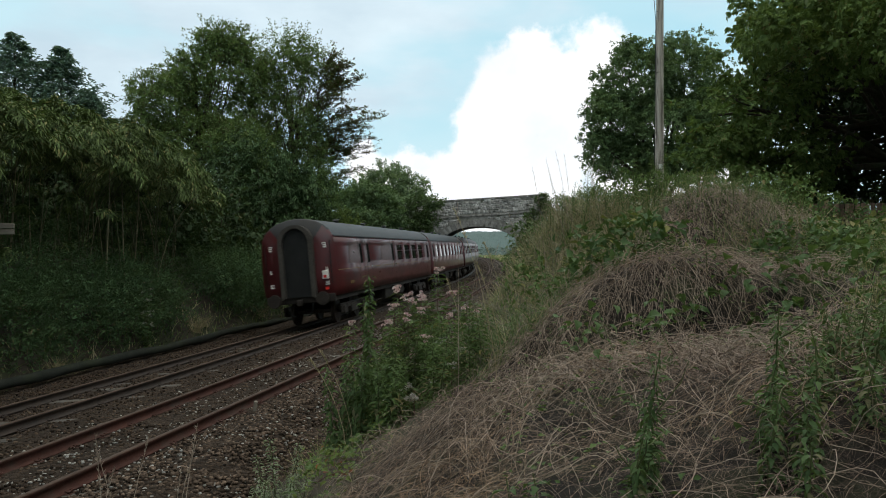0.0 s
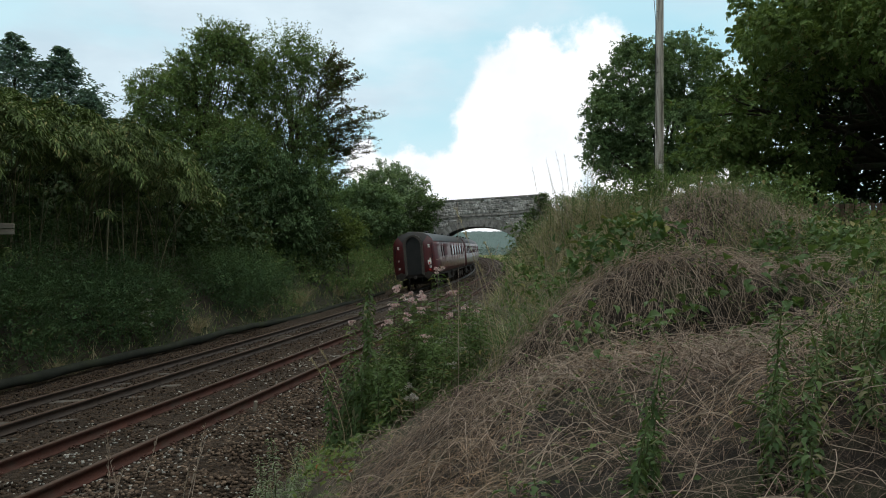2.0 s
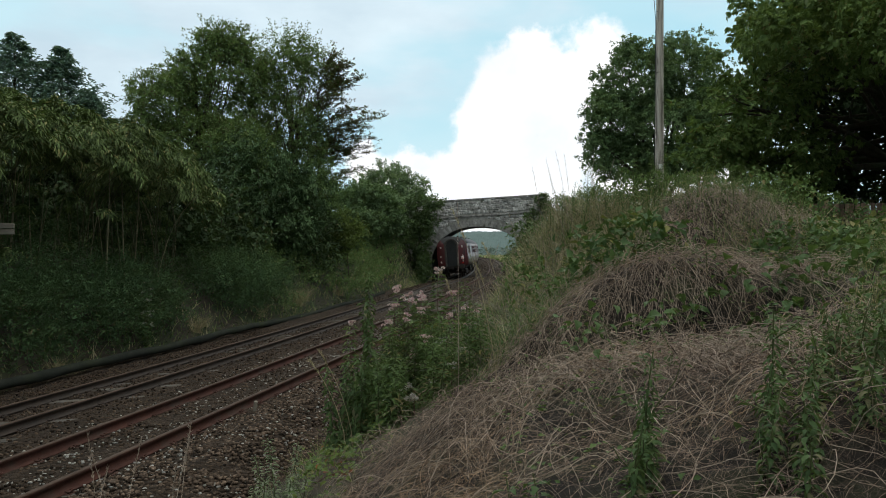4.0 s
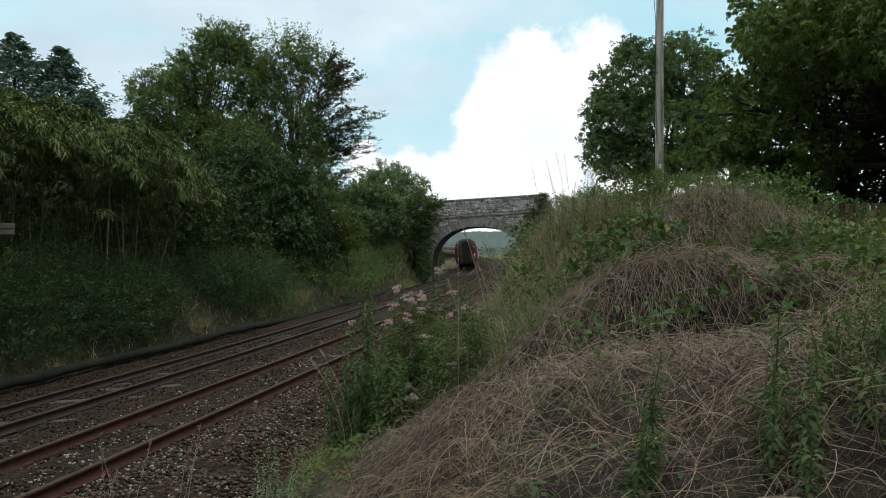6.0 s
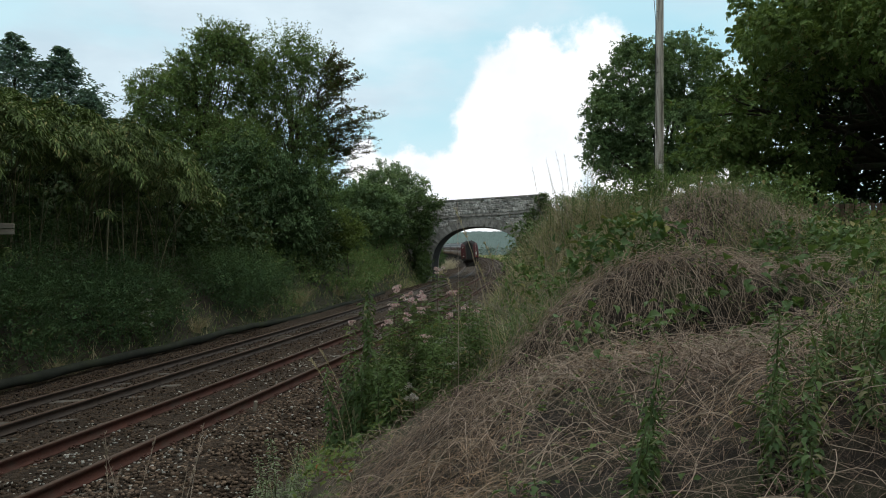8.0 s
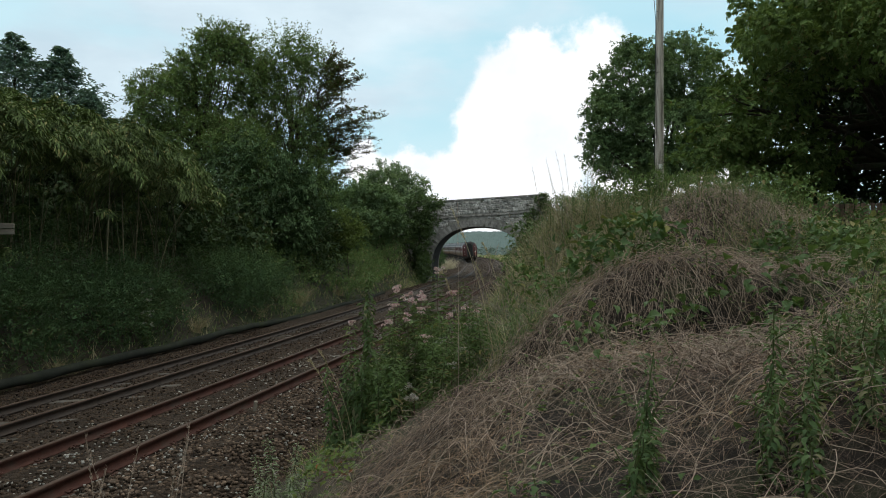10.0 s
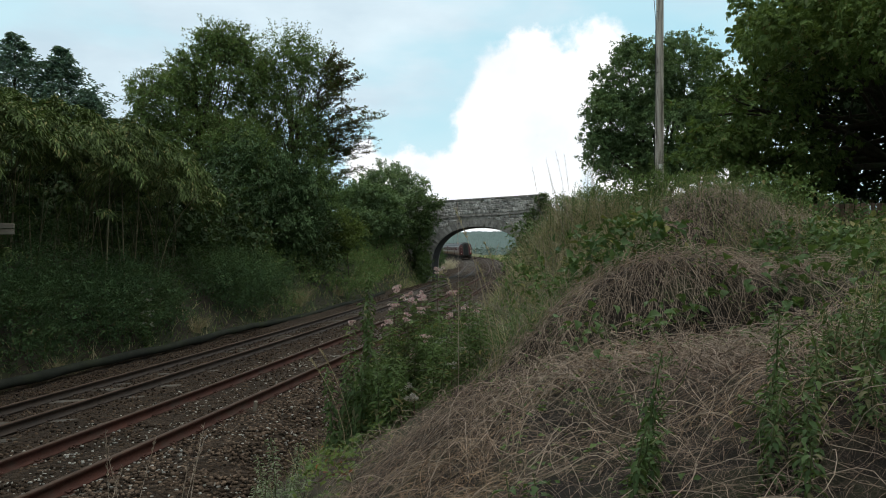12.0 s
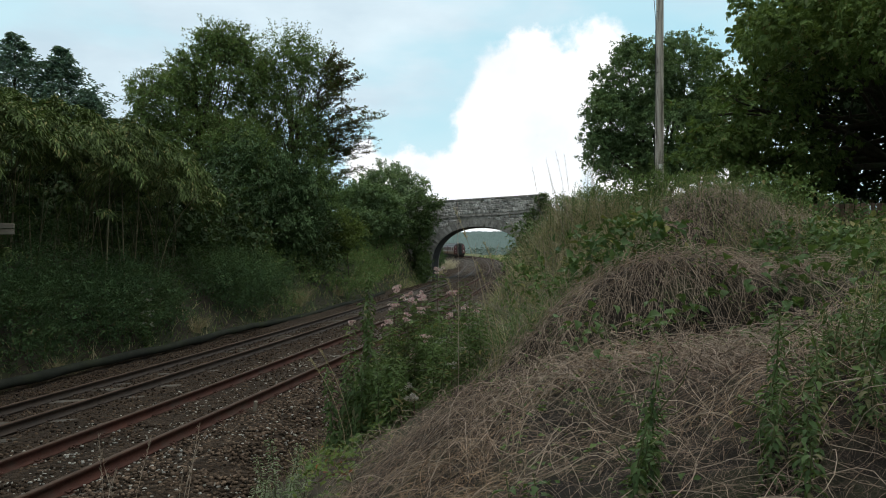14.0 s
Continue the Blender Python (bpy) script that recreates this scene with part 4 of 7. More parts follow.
    box_part("floor_pan", (-1.28, 1.28, -h + 0.02, h - 0.02, 1.04, 1.10), "underframe", car)
    for sx, y0, y1, zb in ((-1, -2.6, -0.8, 0.42), (1, -1.8, 0.2, 0.42), (1, 1.2, 2.4, 0.5), (-1, 1.0, 2.6, 0.45)):
        box_part("battery_box", (*sorted((sx * 0.55, sx * 1.12)), y0, y1, zb, 0.88), "underframe", car, bevel=0.03)
    for sx in (-1, 1):
        v, f = tubes([[((sx * 0.9, -4.6, 0.9), 0.035), ((sx * 0.9, -2.9, 0.42), 0.035), ((sx * 0.9, 2.9, 0.42), 0.035), ((sx * 0.9, 4.6, 0.9), 0.035)]], 6)
        np_mesh("truss_rod", v, f, "underframe", car)
    # floor and partitions, so that the windows look into an interior
    box_part("interior_partition", (-1.2, 1.2, -0.03, 0.03, 1.1, 3.1), "cream", car)
    # bogies
    for sy in (-1, 1):
        bg = empty("bogie", pose(0, sy * 7.085, 0))
        bg.parent = car
        for sx in (-1, 1):
            bm = bmesh.new()
            box(bm, *sorted((sx * 0.97, sx * 1.09)), -1.75, 1.75, 0.52, 0.70, 0.02)
            box(bm, *sorted((sx * 0.96, sx * 1.12)), -0.45, 0.45, 0.30, 0.62, 0.03)
            for ay in (-1.3, 1.3):
                box(bm, *sorted((sx * 0.95, sx * 1.14)), ay - 0.17, ay + 0.17, 0.32, 0.62, 0.03)
                for e in (-0.32, 0.32):
                    cyl(bm, (sx * 1.05, ay + e, 0.38), (sx * 1.05, ay + e, 0.68), 0.075, sides=8)
            part("bogie_frame", bm, "underframe", bg)
        box_part("bolster", (-1.0, 1.0, -0.3, 0.3, 0.5, 0.85), "underframe", bg)
        for ay in (-1.3, 1.3):
            bm = bmesh.new()
            cyl(bm, (-1.02, 0, 0), (1.02, 0, 0), 0.075, sides=10)
            for sx in (-1, 1):
                cyl(bm, (sx * 0.68, 0, 0), (sx * 0.715, 0, 0), 0.485, sides=24)
                cyl(bm, (sx * 0.715, 0, 0), (sx * 0.81, 0, 0), 0.457, sides=24)
                for k in range(4):
                    a = k * math.pi / 2
                    cyl(bm, (sx * 0.815, 0.27 * math.cos(a), 0.27 * math.sin(a)), (sx * 0.825, 0.27 * math.cos(a), 0.27 * math.sin(a)), 0.06, sides=8)
            ws = part("wheelset", bm, "dark_rust", bg)
            ws.matrix_basis = pose(0, ay, 0.457)
    return car


def train():
    brake = build_coach("brake", "maroon passenger coach with grey roof and a blank guard's end")
    h = COACH_L / 2
    lamp = box_part("tail_lamp", (0.88, 1.08, -h - 0.26, -h - 0.1, 1.66, 1.95), "notice", brake, "white tail lamp box with a red lens", bevel=0.02)
    bm = bmesh.new()
    cyl(bm, (0.98, -h - 0.275, 1.75), (0.98, -h - 0.255, 1.75), 0.06, sides=14)
    part("red_lens", bm, "tail_red", lamp)
    # no lamp, but it glows faintly in the lens's emissive red
    box_part("red_plate", (0.92, 1.04, -h - 0.115, -h - 0.10, 1.28, 1.38), "tail_red", brake, "small red plate, glowing faintly", bevel=0.004)
    other = build_coach("open", "maroon passenger coach with grey roof and a row of large windows")
    cars = [brake, other] + [copy_thing(other, pose(0, 0, 0)) for _ in range(5)]
    return cars


COACHES = train()


def train_s(t):
    """Metres along the line of the last coach's rear end."""
    return 24.2 + 11.793 * t - 0.54813 * t ** 2 + 0.09099 * t ** 3 - 0.0038 * t ** 4


def coach_pose(s_rear):
    a, b = s_rear + 0.2 + (COACH_L / 2 - 7.085), s_rear + 0.2 + (COACH_L / 2 + 7.085)
    pa, pb = on_line(a), on_line(b)
    mid = (pa + pb) / 2
    head = math.atan2(pb[0] - pa[0], pb[1] - pa[1])
    return pose(mid[0], mid[1], 0.0, 0, -math.degrees(math.atan(CANT)), -math.degrees(head))


def motions():
    times = [0.25 * i for i in range(57)]
    for i, car in enumerate(COACHES):
        walk(car, [(t, coach_pose(train_s(t) + i * COACH_PITCH)) for t in times])
    for car in COACHES[:2]:
        for bg in (c for c in car.children if c.name.startswith("bogie")):
            for ws in (c for c in bg.children if c.name.startswith("wheelset")):
                y = ws.location.y
                rows = [(k / FPS, pose(0, y, 0.457, -math.degrees((train_s(k / FPS) - train_s(0)) / 0.457), 0, 0)) for k in range(0, 421)]
                walk(ws, rows)
    for plant, lean in SWAYING:
        base = plant.matrix_basis.copy()
        walk(plant, [(0.5 * k, base @ pose(0, 0, 0, lean * 0.5 * math.sin(0.9 * k + lean), lean * math.sin(0.55 * k) , 0)) for k in range(29)])


SWAYING = []


# ---------------------------------------------------------------- trees and shrubs
def polyline(a, b, r0, r1, sag=0.0, jitter=0.0, n=5):
    a, b = np.array(a, float), np.array(b, float)
    out = []
    for i in range(n + 1):
        k = i / n
        p = a + (b - a) * k
        p[2] += sag * math.sin(math.pi * k)
        if 0 < i < n:
            p += rng.normal(size=3) * jitter
        out.append((tuple(p), r0 + (r1 - r0) * k))
    return out


def twig_leaves(lobes, count, per, leaf, ratio, twig=0.9, droop=0.35, inner=0.5, gap=0.25, spread=0.35, seed=1.0, palmate=0, hang=0.3, face_up=0.7):
    """Leaves set along twigs that fill the lobes of a crown, denser towards its outside, with gaps."""
    lob = np.array(lobes, float)
    w = (lob[:, 3] * lob[:, 4] * lob[:, 5]) ** (2 / 3)
    pick = rng.choice(len(lob), count, p=w / w.sum())
    c, rad = lob[pick, :3], lob[pick, 3:6]
    d = unit(rng.normal(size=(count, 3)))
    rr = inner + (1 - inner) * rng.random(count) ** 0.6
    rr *= 1 + 0.16 * wobble(d * rad + c, 1.1, seed)
    start = c + d * rad * rr[:, None]
    keep = wobble(start, 0.9, seed + 2) > -1 + gap * 1.4
    start, d = start[keep], d[keep]
    n = len(start)
    grow = unit(d + rng.normal(size=(n, 3)) * 0.45 + np.array([0, 0, 0.1]))
    k = rng.random((n, per))
    ln = twig * rng.uniform(0.5, 1.3, (n, 1))
    p = start[:, None] + grow[:, None] * (k * ln)[..., None]
    p += rng.normal(size=p.shape) * spread * np.array([0.6, 0.6, 0.42])
    p[..., 2] -= droop * (k * k) * ln * 0.7
    p = p.reshape(-1, 3)
    m = len(p)
    ax = unit(np.repeat(grow, per, 0) * 0.7 + rng.normal(size=(m, 3)) * 0.7 + np.array([0, 0, -hang]))
    up = unit(rng.normal(size=(m, 3)) * (1 - face_up) + np.array([0, 0, face_up]) + np.repeat(d, per, 0) * 0.4)
    size = leaf * rng.uniform(0.65, 1.3, m)
    if not palmate:
        return leaves(p, ax, up, size, size * ratio, 0.18, 0.3)
    side = unit(np.cross(ax, up))
    out = []
    for j in range(palmate):
        a = (j - (palmate - 1) / 2) * (2.0 / palmate) * 1.35
        dirs = ax * math.cos(a) + side * math.sin(a)
        sz = size * (1.0 - 0.28 * abs(a))
        out.append(leaves(p, dirs, up, sz, sz * ratio, 0.25, 0.25))
    return join(out)


def build_tree(name, label, base, lobes, mat, count, per, leaf, ratio, trunk_r=0.25, trunk_top=None, limbs=26, category="tree", bark="bark", clump=None, sprays=None, fill_gap=0.1, **kw):
    bx, by = base
    bz = float(terrain(np.array([bx]), np.array([by]))[0]) - 0.15
    tr = tagged(empty(name, pose(bx, by, bz)), label, category)
    local = [(x - bx, y - by, z - bz, a, b, c) for x, y, z, a, b, c in lobes]
    top = trunk_top - bz if trunk_top else max(l[2] for l in local)
    ctr = np.mean([l[:2] for l in local], 0)
    stem = polyline((0, 0, 0), (ctr[0] * 0.7, ctr[1] * 0.7, top * 0.8), trunk_r, trunk_r * 0.3, 0, trunk_r * 0.35, 7)
    stem[0] = (stem[0][0], trunk_r * 1.35)
    v, f = tubes([stem], 10 if trunk_r > 0.05 else 5)
    np_mesh("trunk", v, f, bark, tr, smooth=True)
    for i in range(limbs):
        l = local[i % len(local)]
        kk = min(0.95, max(0.2, rng.uniform(0.35, 0.75)))
        q = stem[int(kk * 7)]
        d = unit(rng.normal(size=3) + np.array([0, 0, 0.3]))
        e = np.array(l[:3]) + d * np.array(l[3:6]) * rng.uniform(0.3, 0.85)
        r = q[1] * rng.uniform(0.3, 0.6)
        main = polyline(q[0], e, r, r * 0.2, 0.2, 0.12, 5)
        lines = [main]
        for _ in range(3 if trunk_r > 0.05 else 1):
            g = main[rng.integers(2, 6)]
            e2 = np.array(g[0]) + unit(rng.normal(size=3) + d) * rng.uniform(0.5, 1.6) * min(1.0, trunk_r * 8 + 0.2)
            lines.append(polyline(g[0], e2, g[1] * 0.6, 0.006, 0.1, 0.06, 3))
        v, f = tubes(lines, 5 if trunk_r > 0.05 else 3)
        np_mesh("limb" if trunk_r > 0.05 else "branch", v, f, bark, tr, smooth=True)
    sub = clumped(local, *clump) if clump else local
    made = [twig_leaves(sub, count, per, leaf, ratio, **kw)]
    if clump:
        core = [(x, y, z, a * 0.74, b * 0.74, c * 0.74) for x, y, z, a, b, c in local]
        made.append(twig_leaves(core, count // 4, 12, leaf * 1.4, max(ratio, 0.45), twig=0.4, spread=0.25, inner=0.5, gap=fill_gap, seed=3.0))
    if sprays:
        made.append(leaf_sprays(local, leaf, ratio, *sprays))
    v, f = join(made)
    np_mesh("crown", v, f, mat, tr)
    return tr


def clumped(lobes, n, size, up=0.25):
    """Small heaps of foliage over the outside of a crown's lobes, with darker gaps between them."""
    lob = np.array(lobes, float)
    w = (lob[:, 3] * lob[:, 4] * lob[:, 5]) ** (2 / 3)
    i = rng.choice(len(lob), n * 2, p=w / w.sum())
    d = unit(rng.normal(size=(n * 2, 3)) + np.array([0, 0, up]))
    p = lob[i, :3] + d * lob[i, 3:6] * rng.uniform(0.72, 1.0, (n * 2, 1))
    depth = (((p[:, None] - lob[None, :, :3]) / lob[None, :, 3:6]) ** 2).sum(-1).min(1)
    p = p[depth > 0.42][:n]
    r = size * rng.uniform(0.55, 1.35, (len(p), 1)) * np.array([1.0, 1.0, 0.72])
    return np.concatenate([p, r], 1)


def leaf_sprays(lobes, leaf, ratio, n, length, rise, per=22):
    """Leafy shoots that stand out of a crown and break its outline."""
    lob = np.array(lobes, float)
    w = (lob[:, 3] * lob[:, 4] * lob[:, 5]) ** (2 / 3)
    i = rng.choice(len(lob), n * 2, p=w / w.sum())
    d = unit(rng.normal(size=(n * 2, 3)) + np.array([0, 0, 0.3]))
    p = lob[i, :3] + d * lob[i, 3:6] * rng.uniform(0.82, 1.02, (n * 2, 1))
    depth = (((p[:, None] - lob[None, :, :3]) / lob[None, :, 3:6]) ** 2).sum(-1).min(1)
    ok = depth > 0.6
    p, d = p[ok][:n], d[ok][:n]
    m = len(p)
    go = unit(d + rng.normal(size=(m, 3)) * 0.35 + np.array([0, 0, rise]))
    side = unit(np.cross(go, np.array([0.0, 0.0, 1.0])) + 1e-6)
    ln = length * rng.uniform(0.5, 1.3, (m, 1))
    k = rng.random((m, per)) ** 0.8
    q = p[:, None] + go[:, None] * (k * ln)[..., None]
    q[..., 2] -= 0.18 * ln * k * k
    sg = rng.choice((-1.0, 1.0), (m, per))
    q += side[:, None] * (sg * (1 - 0.7 * k) * 0.12 * ln)[..., None] + rng.normal(size=q.shape) * 0.05
    ax = unit(go[:, None] * 0.7 + side[:, None] * sg[..., None] * 0.8 + rng.normal(size=q.shape) * 0.3).reshape(-1, 3)
    q = q.reshape(-1, 3)
    s = leaf * rng.uniform(0.6, 1.15, len(q))
    return leaves(q, ax, unit(rng.normal(size=q.shape) * 0.35 + np.array([0, 0, 1.0])), s, s * ratio, 0.2, 0.3)


def far_side_trees():
    build_tree("broadleaf_tree", "tall dark green broadleaf tree on the bank, ragged top", (-15.0, 46.5),
               [(-13.9, 47, 13.4, 2.3, 2.6, 2.6), (-14.2, 47, 15.2, 0.9, 1.1, 1.5), (-12.9, 47, 15.2, 0.8, 0.9, 1.0), (-17.0, 46, 11.2, 2.2, 2.4, 2.2), (-18.5, 46, 12.0, 0.9, 1.0, 1.0), (-15.5, 46, 8.2, 3.2, 2.8, 3.0),
                (-15.9, 47, 13.4, 1.3, 1.4, 1.2), (-17.0, 45, 6.0, 3.4, 2.6, 2.8), (-12.5, 45, 7.0, 2.4, 2.4, 3.6)],
               "tree_leaf", 4000, 21, 0.155, 0.55, trunk_r=0.26, twig=0.45, gap=0.16, spread=0.14, inner=0.3, seed=1.2, limbs=26, fill_gap=0.12, clump=(420, 0.74), sprays=(560, 1.15, 0.7))
    build_tree("beech_tree", "tall broadleaf tree with bronze-tinged feathery outer branches", (-9.8, 50.0),
               [(-10.6, 50, 14.8, 1.7, 2.0, 2.2), (-11.6, 50, 12.5, 2.0, 2.2, 2.6), (-9.4, 50, 12.8, 1.5, 1.7, 2.2), (-9.0, 50, 15.4, 1.0, 1.0, 1.2), (-9.8, 50, 10.0, 2.2, 2.4, 2.4), (-9.0, 49, 7.6, 1.9, 2.0, 1.8), (-9.4, 49, 6.2, 2.4, 2.4, 2.4), (-12.2, 49, 8.0, 2.4, 2.4, 3.2)],
               "tree_leaf", 2900, 21, 0.155, 0.52, trunk_r=0.22, twig=0.5, gap=0.22, spread=0.14, inner=0.3, seed=4.1, limbs=28, fill_gap=1.0, clump=(250, 0.72), sprays=(560, 1.3, 0.55))
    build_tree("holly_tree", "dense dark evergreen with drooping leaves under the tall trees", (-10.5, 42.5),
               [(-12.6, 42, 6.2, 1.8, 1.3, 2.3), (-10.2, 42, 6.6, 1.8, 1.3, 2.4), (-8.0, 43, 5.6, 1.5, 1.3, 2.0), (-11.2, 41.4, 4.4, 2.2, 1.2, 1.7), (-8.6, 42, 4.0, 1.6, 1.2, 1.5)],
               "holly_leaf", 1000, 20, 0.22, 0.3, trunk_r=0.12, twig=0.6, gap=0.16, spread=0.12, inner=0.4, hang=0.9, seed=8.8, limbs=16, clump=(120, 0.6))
    tr = tagged(empty("copper_beech", pose(-8.2, 51.0, 2.0)), "bronze-leaved beech with long thin layered branches", "tree")
    lines, vs = [], []
    lines.append(polyline((0, 0, 0), (-0.4, 0, 11.5), 0.18, 0.05, 0, 0.1, 8))
    for i in range(64):
        z = rng.uniform(4.6, 13.3)
        a = rng.uniform(-1.5, 1.5)
        reach = np.interp(z, (4.6, 6.0, 8.5, 9.6, 11.5, 14.4), (2.1, 3.4, 3.7, 4.5, 3.1, 1.2))
        ln = reach * rng.uniform(0.55, 1.05)
        q = np.array([math.cos(a) * ln - 0.3, math.sin(a) * ln, z + rng.uniform(-0.1, 0.9)])
        st = np.array([-0.3, 0, z - 0.9])
        lines.append(polyline(st, q, 0.03, 0.006, 0.2, 0.05, 5))
        # side twigs in one layer, each tightly leaved
        m, per = 17, 16
        k = rng.uniform(0.3, 1.0, m)
        tip = unit((q - st)[None] * 0.5 / ln + rng.normal(size=(m, 3)) * np.array([0.7, 0.7, 0.16]) + np.array([0, 0, 0.08]))
        hub = st + (q - st) * k[:, None]
        hub[:, 2] += 0.2 * np.sin(np.pi * k)
        kk = rng.random((m, per))
        p = (hub[:, None] + tip[:, None] * (kk * rng.uniform(0.4, 1.0, (m, 1)))[..., None] + rng.normal(size=(m, per, 3)) * np.array([0.07, 0.07, 0.035])).reshape(-1, 3)
        ax = unit(np.repeat(tip, per, 0) + rng.normal(size=p.shape) * np.array([0.6, 0.6, 0.3]))
        sz = 0.165 * rng.uniform(0.6, 1.25, len(p))
        vs.append(leaves(p, ax, unit(rng.normal(size=p.shape) * 0.3 + np.array([0, 0, 1.0])), sz, sz * 0.55, 0.15, 0.25))
    for i, line in enumerate(lines):
        v, f = tubes([line], 5)
        np_mesh("limb" if i else "trunk", v, f, "bark", tr)
    v, f = join(vs)
    np_mesh("crown", v, f, "copper_leaf", tr)
    # dark conifers behind the bamboo
    for (x, y, h, r) in ((-21.7, 38, 13.6, 3.6), (-19.3, 38, 12.9, 3.0), (-17.9, 38.0, 10.6, 2.6), (-23.8, 38, 12.6, 3.4), (-16.8, 37.5, 9.2, 2.2)):
        bz = float(terrain(np.array([x]), np.array([y]))[0]) - 0.1
        t = tagged(empty("conifer_tree", pose(x, y, bz)), "dark blue-green conifer with a pointed top", "tree", "conifers on the bank")
        hh = h - bz
        v, f = tubes([polyline((0, 0, 0), (0, 0, hh), 0.2, 0.02, 0, 0.02, 6)], 8)
        np_mesh("trunk", v, f, "bark", t)
        # uneven whorls of boughs: they sag, and their tips turn up
        n = 640
        z = hh * (0.3 + 0.7 * (1 - rng.random(n) ** 0.72))
        z = np.round(z / 0.42) * 0.42 + rng.normal(size=n) * 0.15
        z = np.minimum(z, hh - 0.1)
        rad = (np.minimum(r, 0.85 * (hh - z)) + 0.12) * rng.uniform(0.5, 1.2, n)
        a = rng.uniform(0, 6.28, n)
        out = np.stack([np.cos(a), np.sin(a), 0 * a], 1)
        per = 26
        k = rng.random((n, per)) ** 0.7
        p = np.stack([0 * z, 0 * z, z], 1)[:, None] + out[:, None] * (k * rad[:, None])[..., None]
        p[..., 2] += rad[:, None] * (-0.35 * k + 0.42 * k ** 3)
        sd = np.cross(out, np.array([0, 0, 1.0]))
        sg = rng.choice((-1.0, 1.0), (n, per))
        p += sd[:, None] * (sg * rng.random((n, per)) * 0.28 * rad[:, None] * (1.05 - k))[..., None] + rng.normal(size=p.shape) * 0.04
        p = p.reshape(-1, 3)
        ax = unit(np.repeat(out, per, 0) * 0.8 + np.repeat(sd, per, 0) * sg.reshape(-1, 1) * 0.55 + rng.normal(size=p.shape) * 0.3 + np.array([0, 0, 0.15]))
        v, f = leaves(p, ax, unit(rng.normal(size=p.shape) * 0.3 + np.array([0, 0, 1.0])), 0.25 * rng.uniform(0.5, 1.3, len(p)), 0.105, 0.25, 0.3)
        np_mesh("crown", v, f, "conifer_leaf", t)


far_side_trees()


def bamboo_grove():
    """Arching canes whose tops spread into drooping plumes, in clumps along the top of the bank."""
    spots = [(-14.4, 18.6, 7.0), (-12.9, 20.6, 7.2), (-12.2, 22.8, 7.2), (-11.5, 25.0, 7.1), (-10.9, 27.2, 6.7), (-11.5, 29.4, 6.3), (-16.0, 21.5, 7.9), (-14.6, 24.5, 8.0), (-12.9, 28.0, 7.7), (-13.4, 18.2, 6.6)]
    for cx, cy, top in spots:
        bz = float(terrain(np.array([cx]), np.array([cy]))[0])
        t = tagged(empty("bamboo_clump", pose(cx, cy, bz - 0.05)), "dense bamboo clump with pale canes and drooping yellow-green leaves", "bamboo", "bamboo on the bank")
        hh = top - bz
        for i in range(11):
            a, r = rng.uniform(0, 6.28), 1.1 * math.sqrt(rng.random())
            b = np.array([math.cos(a) * r, math.sin(a) * r, -0.05])
            h = hh * rng.uniform(0.72, 0.95)
            lean = np.array([rng.normal() * 0.6 + 0.3, rng.normal() * 0.4 - 0.4, 0])
            tilt = np.array([rng.normal() * 0.28, rng.normal() * 0.2, 0])
            pts = [(tuple(b + np.array([0, 0, h * (k - 0.14 * k ** 4)]) + lean * k ** 2.6 * 1.3 + tilt * k), 0.021 * (1 - 0.75 * k) + 0.003) for k in np.linspace(0, 1, 8)]
            v, f = tubes([pts], 5)
            np_mesh("cane", v, f, "cane" if i % 4 else "old_cane", t)
        # plumes over a domed canopy, hanging lower on its open side, a few poor ones inside
        n = 92
        d = unit(rng.normal(size=(n, 3)) + np.array([0.15, -0.35, 0.45]))
        d[:, 2] = np.where(d[:, 2] < -0.1, -d[:, 2], d[:, 2])
        o = np.array([0.35, -0.3, hh - 1.55]) + d * np.array([1.7, 1.6, 1.35]) * np.where(rng.random((n, 1)) < 0.75, rng.uniform(0.9, 1.08, (n, 1)), rng.uniform(0.4, 0.8, (n, 1)))
        go = unit(np.c_[d[:, :2] + rng.normal(size=(n, 2)) * 0.35, rng.uniform(-0.1, 0.8, n)])
        low = n // 14
        o[:low] = np.c_[rng.normal(size=(low, 2)) * 0.9, rng.uniform(0.6, hh - 2.6, low)]
        ln = rng.uniform(0.55, 1.1, n)
        ln[:low] *= 0.6
        made = []
        for per, reach in ((44, 0.0), (46, 0.34)):
            k = rng.uniform(0.12, 1.0, (n, per))
            sg = rng.choice((-1.0, 1.0), (n, per))
            sd = unit(np.cross(go, np.array([0, 0, 1.0])))
            p = o[:, None] + go[:, None] * (k * ln[:, None])[..., None] + sd[:, None] * (sg * reach * rng.random((n, per)) * np.sin(np.pi * np.clip(k, 0, 1) ** 0.7))[..., None]
            p[..., 2] -= (0.62 * k * k) * ln[:, None] + np.abs(reach * 0.25)
            p += rng.normal(size=p.shape) * 0.03
            ax = unit(go[:, None] * 0.75 + sd[:, None] * (sg * 0.55)[..., None] + np.array([0, 0, -0.35]) - np.array([0, 0, 0.5]) * k[..., None] + rng.normal(size=p.shape) * 0.28)
            up = unit(rng.normal(size=p.shape) * 0.28 + np.array([0, 0, 1.0]) + d[:, None] * 0.3)
            p, ax, up = (q.reshape(-1, 3) for q in (p, ax, up))
            made.append(leaves(p, ax, up, 0.22 * rng.uniform(0.55, 1.25, len(p)), 0.04 * rng.uniform(0.8, 1.2, len(p)), 0.32, 0.15))
        v, f = join(made)
        np_mesh("foliage", v, f, "bamboo_leaf", t)


bamboo_grove()


